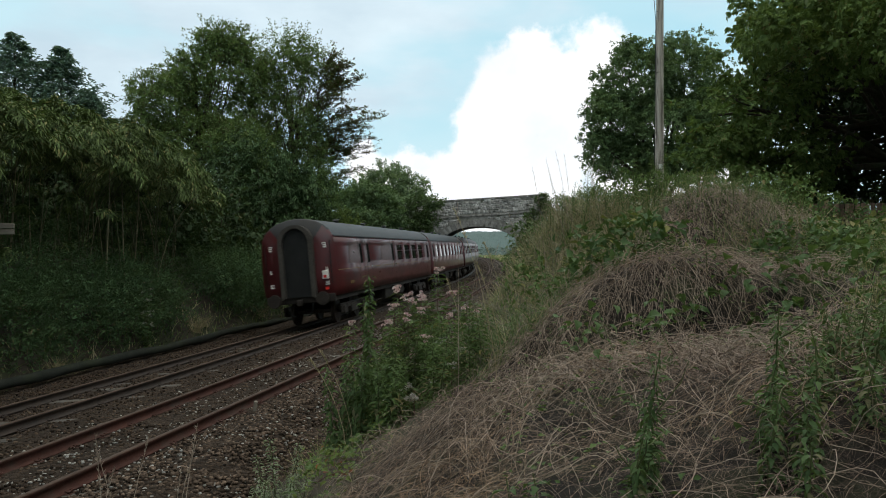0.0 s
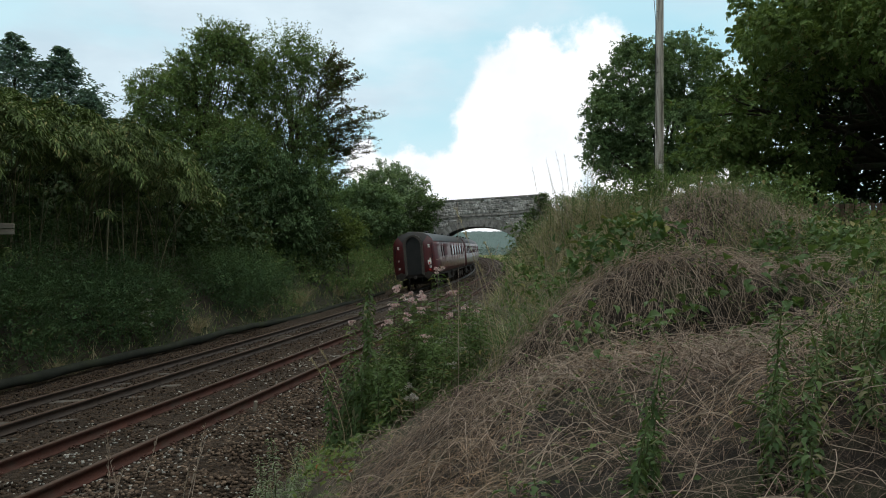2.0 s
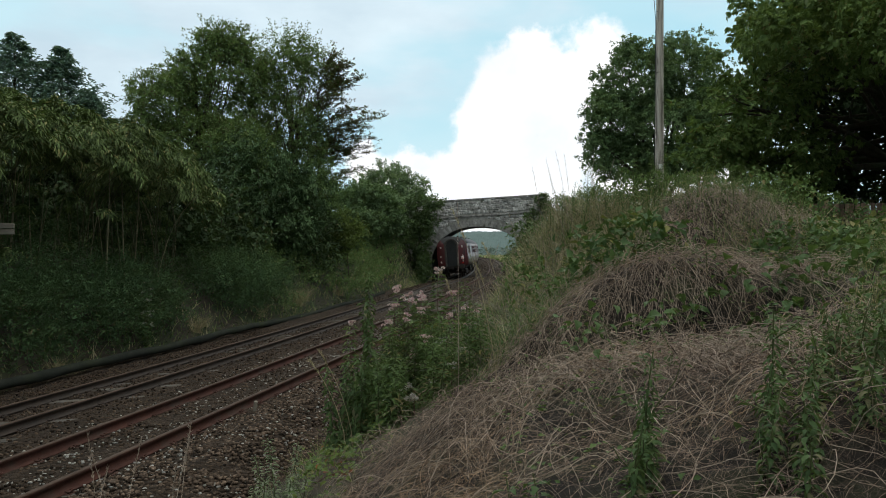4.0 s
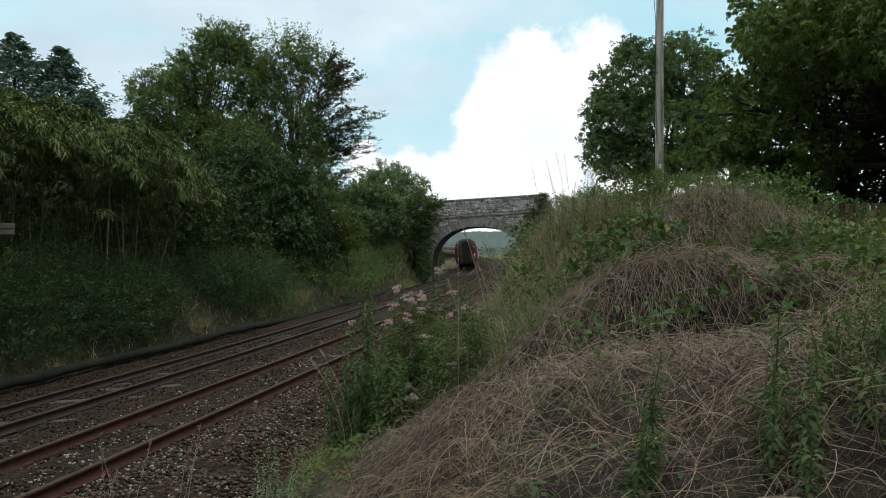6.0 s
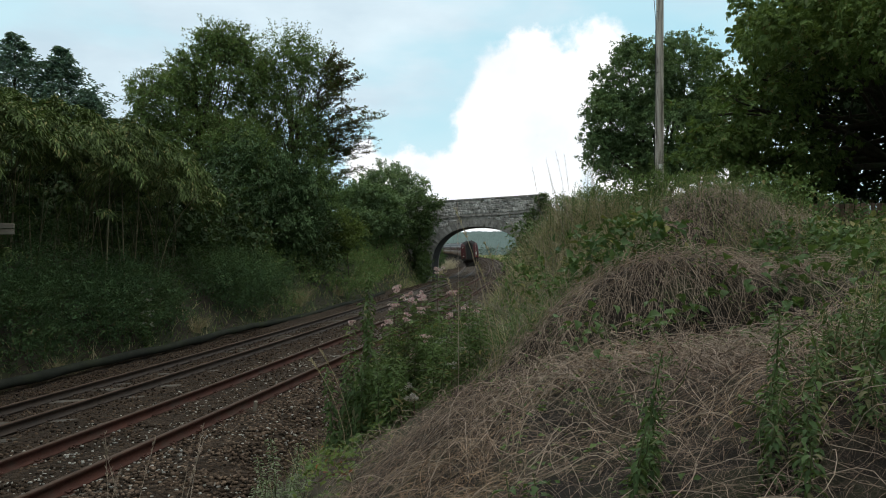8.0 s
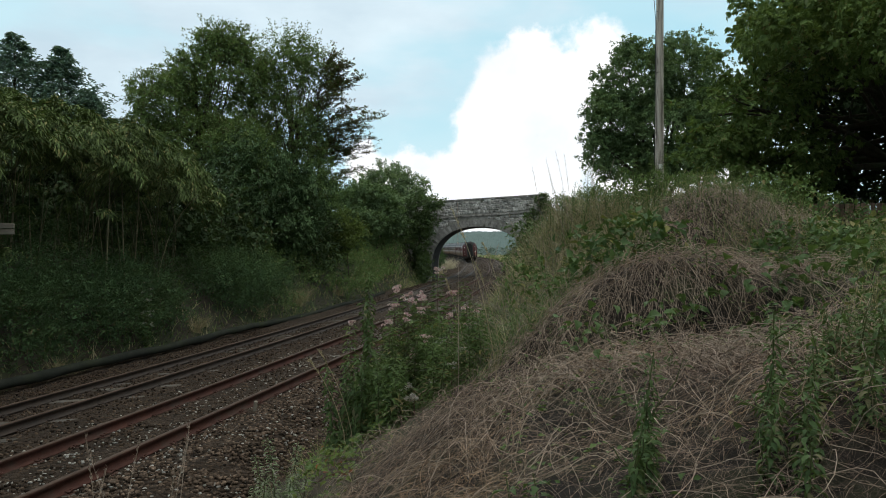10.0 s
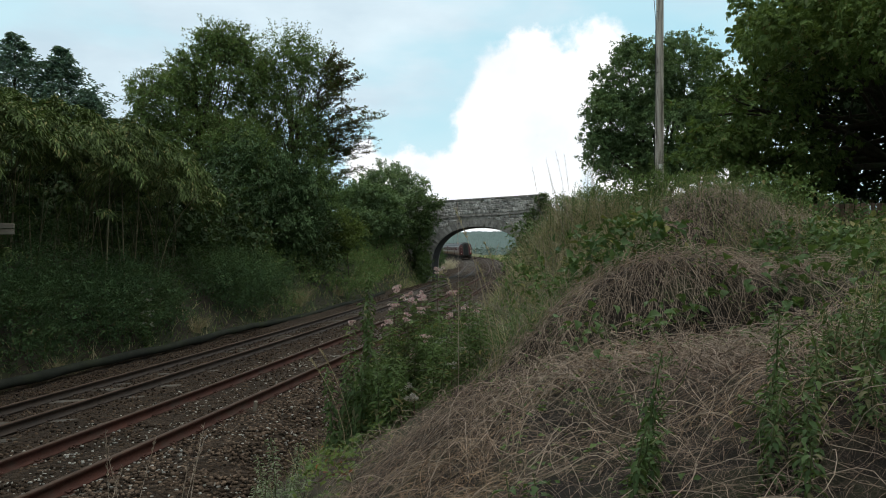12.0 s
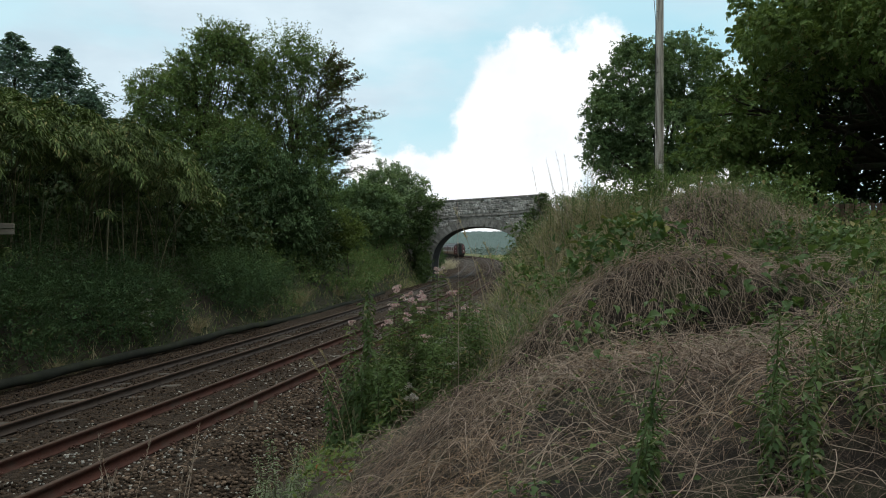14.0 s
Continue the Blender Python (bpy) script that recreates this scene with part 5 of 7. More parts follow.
def bank_shrubs():
    """Rough scrub on the far bank."""
    r = random.Random(11)
    k = 0
    for s in np.arange(8, 68, 2.1):
        for off, hh in ((-5.0, 0.7), (-6.3, 1.1), (-8.1, 1.4)):
            ss, oo = s + r.uniform(-0.8, 0.8), off + r.uniform(-0.5, 0.4)
            if oo > -5.9 and (r.random() < 0.12 or 24.0 < ss < 26.6 or 35.6 < ss < 38.0 or ss < 12.5):
                continue
            p = on_line(ss, oo)
            z = float(terrain(p[:1], p[1:2])[0])
            far = ss > 33
            h = hh * r.uniform(0.75, 1.3) * (0.62 if far else 1.0)
            lob = [(p[0] + r.uniform(-0.6, 0.6), p[1] + r.uniform(-0.8, 0.8), z + h * r.uniform(0.3, 0.65), r.uniform(0.7, 1.1), r.uniform(0.8, 1.3), h * r.uniform(0.5, 0.75)) for _ in range(3)]
            bright = far and oo > -7.5
            build_tree("bramble_bush" if bright else "scrub_bush", "mid-green bramble and bracken on the sloping bank" if bright else "low dark green scrub bush on the railway bank", (p[0], p[1]), lob,
                       "bracken_leaf" if bright else "scrub_leaf", 70 if ss < 40 else 55, 13, 0.12 if ss < 40 else 0.17, 0.3, trunk_r=0.03,
                       limbs=4, category="bush", twig=0.5, gap=0.15, spread=0.07, inner=0.45, seed=k * 0.7, sprays=(48 if ss < 40 else 28, 0.75, 0.55, 16))
            k += 1
    # broad fine-leaved bushes at the foot of the bank
    for (s, o, c) in ((13.5, -5.4, 1.0), (15.4, -5.2, 1.2), (17.2, -5.15, 1.3), (19.2, -5.1, 1.35), (21.2, -5.1, 1.3), (22.9, -5.2, 0.95), (28.0, -5.2, 1.05), (30.0, -5.15, 1.3), (32.0, -5.2, 1.25), (34.0, -5.3, 0.95)):
        x, y = (float(q) for q in on_line(s, o)[:2])
        a, b, z = 0.95, 1.15, float(terrain(np.array([x]), np.array([y]))[0]) + 0.45
        build_tree("scrub_bush", "rounded fine-leaved green bush at the foot of the bank", (x, y), [(x, y, z, a, b, c), (x + 0.5, y + 0.7, z - 0.3, a * 0.8, b * 0.8, c * 0.8), (x - 0.6, y - 0.4, z + 0.1, a * 0.7, b * 0.7, c * 0.8)],
                   "broom_leaf", 300, 14, 0.1, 0.26, trunk_r=0.03, limbs=4, category="bush", twig=0.5, gap=0.12, spread=0.05, inner=0.4, seed=y, clump=(60, 0.34), sprays=(190, 0.62, 0.5, 20))
    # taller growth under the trees, which closes the view between the trunks; shade is in its leaf colour
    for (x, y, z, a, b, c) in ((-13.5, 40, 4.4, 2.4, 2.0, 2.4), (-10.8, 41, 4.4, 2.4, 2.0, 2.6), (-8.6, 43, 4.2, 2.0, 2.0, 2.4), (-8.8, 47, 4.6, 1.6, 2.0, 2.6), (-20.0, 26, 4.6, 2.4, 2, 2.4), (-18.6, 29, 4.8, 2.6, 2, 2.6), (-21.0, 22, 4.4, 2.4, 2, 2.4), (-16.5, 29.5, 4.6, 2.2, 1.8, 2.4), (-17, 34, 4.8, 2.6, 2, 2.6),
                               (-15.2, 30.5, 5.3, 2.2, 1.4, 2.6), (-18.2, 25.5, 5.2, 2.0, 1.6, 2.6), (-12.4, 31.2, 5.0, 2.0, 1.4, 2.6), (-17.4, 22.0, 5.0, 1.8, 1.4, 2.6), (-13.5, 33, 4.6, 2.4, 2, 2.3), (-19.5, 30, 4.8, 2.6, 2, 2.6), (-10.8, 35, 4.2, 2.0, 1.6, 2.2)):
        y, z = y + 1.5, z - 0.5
        build_tree("hazel_thicket", "dense green thicket below the trees, shade put into its dark leaves", (x, y), [(x, y, z, a, b, c), (x + 0.8, y - 0.5, z - 1.2, a * 0.8, b * 0.8, c * 0.7), (x - 0.5, y, z + 1.2, a * 0.7, b * 0.7, c * 0.7)],
                   "shaded_leaf", 240, 14, 0.25, 0.5, trunk_r=0.07, limbs=6, category="thicket", twig=0.6, gap=0.12, spread=0.14, inner=0.5, seed=x, clump=(70, 0.7))


bank_shrubs()


def bridge_trees():
    build_tree("sycamore_tree", "rounded green tree beside the bridge", (-6.2, 79.0),
               [(-5.6, 78, 9.0, 2.4, 2.4, 2.4), (-7.6, 78, 8.0, 2.0, 2.2, 2.4), (-3.6, 77, 8.0, 2.0, 2.0, 2.2), (-2.6, 77, 6.6, 2.0, 1.6, 2.0), (-6, 76, 6, 2.6, 2.2, 2.4)], "hill_leaf", 1600, 18, 0.22, 0.6, trunk_r=0.2, twig=0.45, gap=0.16, spread=0.16, inner=0.35, seed=2.2, clump=(190, 0.7), sprays=(90, 0.9, 0.5))
    build_tree("hawthorn_tree", "dark hawthorn leaning over the cutting", (-7.6, 66.0),
               [(-7.4, 66, 6.6, 1.8, 1.8, 2.0), (-5.4, 67, 6.2, 1.8, 1.8, 2.0), (-6.8, 65, 4.6, 2.0, 1.6, 1.8), (-8.6, 63, 5.4, 2.0, 1.8, 2.4), (-4.6, 68, 5.0, 1.4, 1.2, 1.6)], "hawthorn_leaf", 1300, 18, 0.2, 0.6, trunk_r=0.14, twig=0.45, gap=0.16, spread=0.15, inner=0.35, seed=3.3, clump=(170, 0.65), sprays=(60, 0.7, 0.4))
    build_tree("hawthorn_tree", "green hawthorn on the road bank at the bridge end", (11.6, 72.0), [(11.2, 71.5, 6.6, 1.5, 1.2, 1.0), (13.2, 72, 7.0, 1.6, 1.4, 1.2), (10.2, 70.5, 5.6, 1.2, 1.0, 1.0), (15.5, 72, 7.0, 2.0, 1.4, 1.4)],
               "hill_leaf", 700, 16, 0.2, 0.6, trunk_r=0.1, limbs=10, twig=0.6, gap=0.1, spread=0.2, seed=7.7)
    build_tree("elder_bush", "bright yellow-green elder bush on the bank", (-6.3, 50.5), [(-6.5, 50, 4.3, 0.9, 1.0, 0.9), (-6.0, 50, 3.6, 0.9, 0.9, 0.8), (-7.0, 50, 3.5, 0.8, 0.9, 0.8)],
               "bright_leaf", 300, 16, 0.17, 0.5, trunk_r=0.04, limbs=6, category="bush", twig=0.5, gap=0.1, spread=0.18, seed=0.4)
    # ivy that hangs over the bridge's end and face
    for nm, lob, n in (("ivy_curtain", [(-2.3, 70.2, 6.4, 1.5, 0.7, 1.2), (-1.6, 70.0, 5.0, 1.0, 0.6, 1.3), (-2.2, 69.8, 3.4, 1.0, 0.7, 1.6), (-2.0, 69.8, 1.6, 0.7, 0.7, 1.3), (-0.9, 70.4, 7.05, 1.2, 0.5, 0.4), (-3.4, 70.2, 5.2, 1.4, 0.8, 2.0), (-1.75, 68.8, 0.9, 0.6, 0.8, 1.3)], 1000),
                       ("ivy_mantle", [(9.3, 70.0, 7.2, 0.6, 0.4, 0.5), (8.3, 70.0, 5.7, 0.6, 0.3, 0.6), (8.6, 69.8, 4.4, 0.9, 0.4, 1.0), (7.6, 69.8, 3.0, 0.7, 0.4, 1.0), (9.8, 69.8, 5.6, 0.6, 0.5, 1.4)], 420)):
        build_tree(nm, "dark green ivy hanging over the bridge's stonework", (lob[0][0], lob[0][1]), lob, "ivy_leaf", n, 14, 0.17, 0.8, trunk_r=0.04, limbs=8, category="ivy", twig=0.4, gap=0.15, spread=0.16, inner=0.3, seed=n * 0.01)


bridge_trees()


def near_side_trees():
    build_tree("oak_tree", "large rounded dark green oak", (17.5, 60.0),
               [(15.6, 60, 16.0, 3.6, 3.4, 3.2), (13.5, 59, 12.8, 2.3, 2.6, 2.5), (19.2, 60, 16.6, 3.4, 3.4, 3.4), (17.4, 59, 12.0, 4.0, 3.6, 3.4), (12.4, 59, 10.5, 1.7, 1.8, 1.6), (21.5, 59, 12.4, 3.4, 3.4, 3.4),
                (14.2, 58.5, 9.2, 2.0, 2.0, 1.3), (18.5, 58, 9.6, 3.0, 2.6, 1.6)], "oak_leaf", 5600, 19, 0.19, 0.62, trunk_r=0.45, twig=0.3, gap=0.1, spread=0.14, inner=0.35, seed=5.5, limbs=40, clump=(520, 0.78))
    # the crown overhangs a deep shade; boughs out of view are added to cast it
    build_tree("horse_chestnut_tree", "big horse chestnut with large fingered leaves", (16.2, 24.0),
               [(9.3, 22.8, 7.0, 1.6, 1.6, 1.6), (10.6, 22.4, 8.6, 2.0, 1.9, 1.9), (8.8, 23, 5.5, 1.15, 1.2, 0.9), (10.3, 22.6, 5.9, 1.4, 1.6, 1.0), (9.6, 19.4, 8.5, 1.4, 1.5, 1.0), (11.2, 18.4, 8.4, 2.0, 1.9, 1.2), (13.2, 19.6, 9.8, 2.2, 2.2, 1.6),
                (11.2, 23.5, 10.6, 2.0, 2.2, 1.5), (13.6, 23.5, 12.0, 3.6, 3.6, 2.6), (16.5, 22.0, 10.5, 2.6, 3.2, 2.6), (15.6, 17.6, 10.6, 2.6, 2.6, 1.8)], "chestnut_leaf", 2900, 9, 0.175, 0.46, trunk_r=0.4, palmate=5, twig=0.35, gap=0.14, spread=0.16, hang=0.6, inner=0.35, seed=6.1, limbs=34, clump=(330, 0.74), fill_gap=0.05)
    # dark foliage added behind the chestnut to imitate its deep inner shade
    build_tree("lime_tree", "dark leaf mass added for the chestnut's shaded inside", (15.4, 28.6),
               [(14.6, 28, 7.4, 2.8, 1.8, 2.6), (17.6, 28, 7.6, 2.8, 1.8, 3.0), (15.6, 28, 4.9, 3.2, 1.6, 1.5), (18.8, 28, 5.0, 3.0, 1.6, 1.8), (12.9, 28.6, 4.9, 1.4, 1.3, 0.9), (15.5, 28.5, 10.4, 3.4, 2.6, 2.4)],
               "shaded_leaf", 1300, 16, 0.24, 0.7, trunk_r=0.3, limbs=24, twig=0.5, gap=0.26, spread=0.2, inner=0.3, seed=9.4, clump=(160, 0.9), fill_gap=0.45)
    for (x, y, z, a, b, c) in ((11.6, 31, 4.0, 2.2, 1.8, 1.0), (8.6, 33, 4.4, 1.6, 1.6, 0.9), (20, 46, 5.0, 4, 3, 1.6), (26, 50, 5.4, 5, 4, 2.0)):
        build_tree("hedge_bush", "dark overgrown hedge behind the bank", (x, y), [(x, y, z, a, b, c), (x + a * 0.6, y, z - 0.5, a * 0.7, b * 0.7, c * 0.8), (x - a * 0.6, y, z - 0.6, a * 0.7, b * 0.7, c * 0.8)],
                   "oak_leaf", 330, 14, 0.2, 0.6, trunk_r=0.08, limbs=12, category="hedge", twig=0.5, gap=0.25, spread=0.16, seed=x * 0.3)


near_side_trees()


def unseen_shade_trees():
    """Unseen trees added along both banks, beside and behind the viewer, to block light."""
    # those on the right also darken what the coach sides reflect
    for (x, y, h) in ((-15.5, 11.5, 10.5), (-13.6, 7.0, 13.5), (-12.8, 1.0, 14.5), (-13.8, -7.0, 15.0), (-16.0, -16.0, 14.0), (5.0, -12.0, 9.0), (-4.0, -22.0, 10.0), (12.0, -4.0, 9.0), (12.6, 4.0, 9.5), (14.0, 11.5, 10.5), (18.5, 15.0, 12.0), (20.5, 21.5, 13.0)):
        build_tree("bank_tree", "broad green unseen tree added to shade the cutting", (x, y), [(x, y, h, 3.2, 3.2, 3.0), (x + 1.6, y + 1, h - 3, 3.0, 3.0, 3.0), (x - 1.5, y - 1, h - 4, 3.0, 3.0, 3.0), (x + 1.0, y - 1, h - 5.6, 2.8, 2.8, 2.4)],
                   "tree_leaf", 320, 9, 0.6, 0.6, trunk_r=0.25, limbs=10, twig=0.9, gap=0.12, spread=0.4, seed=x)


unseen_shade_trees()


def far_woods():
    """Wooded hills beyond the bridge and round the horizon."""
    n = 150
    ang = np.linspace(-math.pi, math.pi, n)
    rows = []
    for r, hz in ((420, 0.2), (520, 4), (640, 8), (800, 11), (1000, 10)):
        hgt = hz * (1 + 0.25 * np.sin(ang * 5 + 1.0) + 0.12 * np.sin(ang * 13)) if hz > 1 else hz * np.ones(n)
        rows.append(np.stack([np.sin(ang) * r, np.cos(ang) * r, hgt], 1))
    v = np.concatenate(rows)
    f = [(i * n + j, i * n + j + 1, (i + 1) * n + j + 1, (i + 1) * n + j) for i in range(len(rows) - 1) for j in range(n - 1)]
    tagged(np_mesh("far_hills", v, f, "hazed_wood", smooth=True), "low green hills in the distance", "hills", kind="structure")
    # the canopy of the woods on the hill that closes the view along the line: soft heaped crowns
    na, nr = 420, 44
    a, r = np.meshgrid(np.linspace(-0.12, 0.24, na), np.linspace(425, 810, nr))
    a, r = a.ravel(), r.ravel()
    hz = np.interp(r, (420, 520, 640, 800), (0.2, 4, 8, 11)) * (1 + 0.25 * np.sin(a * 5 + 1.0) + 0.12 * np.sin(a * 13))
    p = np.stack([np.sin(a) * r, np.cos(a) * r, hz], 1)
    p[:, 2] += -1.5 + smooth(425, 470, r) * (4.2 + 0.6 * np.abs(wobble(p * np.array([1, 0.3, 0]), 2.6, 3.0)) + 1.3 * np.abs(wobble(p * np.array([1, 0.4, 0]), 0.5, 1.0)) + 0.9 * np.abs(wobble(p * np.array([1, 0.4, 0]), 1.3, 4.0)) + 1.4 * wobble(p * np.array([1, 0.2, 0]), 0.12, 2.0))
    i = (np.arange(nr - 1)[:, None] * na + np.arange(na - 1)[None]).ravel()
    tagged(np_mesh("far_woods", p, np.stack([i, i + 1, i + na + 1, i + na], 1), "hazed_wood", smooth=True), "distant mixed woodland on the hills", "woodland", kind="stuff")
    m = 420
    x, y = rng.uniform(-60, 70, m), rng.uniform(190, 330, m)
    keep = np.abs(offset_of(x, y)[1] - 2) > 12
    x, y = x[keep], y[keep]
    base = np.stack([x, y, 0.9 + 0 * x], 1)
    per = 40
    p = (base[:, None] + rng.normal(size=(len(x), per, 3)) * np.array([2.2, 1.4, 0.7])).reshape(-1, 3)
    v, f = leaves(p, unit(rng.normal(size=p.shape)), unit(rng.normal(size=p.shape) * 0.6 + np.array([0, -0.5, 0.8])), 0.9 * rng.uniform(0.6, 1.3, len(p)), 0.6, 0.2, 0.3)
    tagged(np_mesh("field_hedges", v, f, "hazed_leaf"), "low hedges and scrub across the far fields", "hedgerow", kind="stuff")


far_woods()


# ---------------------------------------------------------------- pole, fence, bench
def telegraph_pole():
    x, y = 7.18, 25.0
    z = float(terrain(np.array([x]), np.array([y]))[0]) - 0.5
    t = tagged(empty("telegraph_pole", pose(x, y, z)), "weathered grey-brown wooden telegraph pole", "pole")
    v, f = tubes([[((0, 0, 0), 0.15), ((0.01, 0, 3), 0.14), ((0, 0, 6.5), 0.125), ((0.0, 0, 11.5), 0.11)]], 14)
    np_mesh("shaft", v, f, "pole_wood", t, smooth=True)
    for k in range(8):
        bm = bmesh.new()
        a = 0.9 if k % 2 else 2.4
        cyl(bm, (0.12 * math.cos(a), -0.12 * math.sin(a), 2.6 + k * 1.0), (0.22 * math.cos(a), -0.22 * math.sin(a), 2.6 + k * 1.0), 0.012, sides=6)
        part("step_bolt", bm, "dark_rust", t)
    v, f = tubes([[((-0.16, -0.02, 1.5), 0.012), ((-0.155, -0.02, 6.0), 0.012), ((-0.14, -0.02, 8.3), 0.012), ((-0.2, 0.4, 10.5), 0.012)]], 5)
    np_mesh("down_lead", v, f, "cable", t)
    box_part("number_plate", (-0.06, 0.06, -0.155, -0.14, 3.4, 3.55), "notice", t, bevel=0.003)


telegraph_pole()


def board_fence():
    """A close-boarded garden fence on top of the bank."""
    t = tagged(empty("board_fence", pose(9.75, 20.2, 2.6, 0, 0, -10)), "brown upright-board wooden garden fence", "fence")
    me = bpy.data.meshes.new("board")
    bm = box(bmesh.new(), -0.055, 0.055, -0.01, 0.01, 0, 1.45, 0.004)
    bm.to_mesh(me)
    bm.free()
    me.materials.append(M["fence_wood"])
    for i in range(44):
        b = link_mesh("board", me, None, t)
        b.matrix_basis = pose(i * 0.128, random.uniform(-0.006, 0.006), random.uniform(-0.02, 0.02), 0, random.uniform(-0.8, 0.8), 0)
    for z in (0.4, 1.1):
        box_part("rail", (-0.1, 5.7, 0.012, 0.06, z, z + 0.09), "fence_wood", t)
    for x in (0.0, 2.0, 4.0):
        box_part("post", (x - 0.05, x + 0.05, 0.062, 0.16, -0.4, 1.4), "fence_wood", t)


board_fence()


def plank_rail():
    """Weathered planks of a fence among the bamboo."""
    t = tagged(empty("plank_fence", pose(-11.75, 19.6, 2.16, 0, 0, 4)), "weathered grey wooden plank fence in the undergrowth", "fence")
    for z in (0.98, 1.14):
        box_part("plank", (-2.6, 0.55, -0.02, 0.02, z, z + 0.135), "grey_wood", t)
    for x in (-2.2, -0.1):
        box_part("post", (x - 0.05, x + 0.05, 0.022, 0.12, -0.3, 1.25), "grey_wood", t)


plank_rail()


# ---------------------------------------------------------------- growth on the near bank
def on_ground(x, y, lift=0.0):
    return np.stack([x, y, terrain(x, y) + lift], -1)


def scatter(n, test, x0, x1, y0, y1):
    """Random places within a rectangle that pass a test."""
    x, y = rng.uniform(x0, x1, n), rng.uniform(y0, y1, n)
    k = test(x, y)
    return x[k], y[k]


def mat_zone(x, y):
    """Where last year's dead stems lie in a thick mat."""
    left = np.interp(y, (2.2, 4.5, 5.2, 5.9, 6.4, 7.0, 7.3, 8.0, 8.6, 9.5, 12.5), (-0.75, -0.85, -0.78, -0.5, -0.28, 0.0, 0.45, 1.3, 2.1, 2.9, 3.5))
    right = np.interp(y, (2.5, 5, 8, 10, 13), (1.9, 2.9, 4.1, 4.7, 5.4))
    return (x > left + 0.1 * np.sin(y * 5)) & (x < right + 0.2 * np.sin(y * 4)) & (y < 12.6)


def ribbons(P, w, roll):
    """Thin strips along rows of points P (n, k, 3), turned by roll about their own line."""
    n, k = P.shape[:2]
    d = unit(np.gradient(P, axis=1).reshape(-1, 3)).reshape(P.shape)
    u = unit(np.cross(d.reshape(-1, 3), np.array([0.0, 0.0, 1.0])) + 1e-6).reshape(P.shape)
    q = np.cross(d, u)
    sd = (u * np.cos(roll)[:, None, None] + q * np.sin(roll)[:, None, None]) * (w[:, None] * np.linspace(0.5, 0.22, k)[None])[..., None]
    v = np.stack([P - sd, P + sd], 2).reshape(-1, 3)
    c = np.array([(2 * i, 2 * i + 1, 2 * i + 3, 2 * i + 2) for i in range(k - 1)])
    return v, (c[None] + (np.arange(n) * 2 * k)[:, None, None]).reshape(-1, 4)


def draped(x, y, ang, L, lift, arch, curl, sway, steps, clear=0.14):
    """Stems that start at (x, y), bridge the hollows under them and lie on the humps."""
    n = len(x)
    k = np.linspace(0, 1, steps)[None]
    side = sway[:, None] * np.sin(np.pi * k * rng.uniform(0.7, 1.6, (n, 1))) + curl[:, None] * np.sin(k * rng.uniform(6, 14, (n, 1)) + rng.uniform(0, 6, (n, 1)))
    along = L[:, None] * k
    ca, sa = np.cos(ang)[:, None], np.sin(ang)[:, None]
    px, py = x[:, None] + ca * along - sa * side, y[:, None] + sa * along + ca * side
    g = terrain(px, py)
    chord = g[:, :1] * (1 - k) + g[:, -1:] * k + arch[:, None] * np.sin(np.pi * k ** 0.8)
    z = np.maximum(np.minimum(chord, g + clear), g) + lift[:, None] + curl[:, None] * 0.8 * np.cos(k * 11 + x[:, None] * 40)
    return np.stack([px, py, np.maximum(z, g + 0.04)], -1)


CRESTS = ((1.35, 5.5), (2.0, 7.75), (3.7, 11.1))


def downhill(x, y):
    """Direction away from the nearest crest, the way the stems have slumped."""
    out = np.zeros_like(x)
    best = np.full(x.shape, 1e9)
    for cx, cy in CRESTS:
        d = np.hypot((x - cx) * 0.55, y - cy)
        out = np.where(d < best, np.arctan2(y - cy, (x - cx) * 0.5), out)
        best = np.minimum(best, d)
    return out


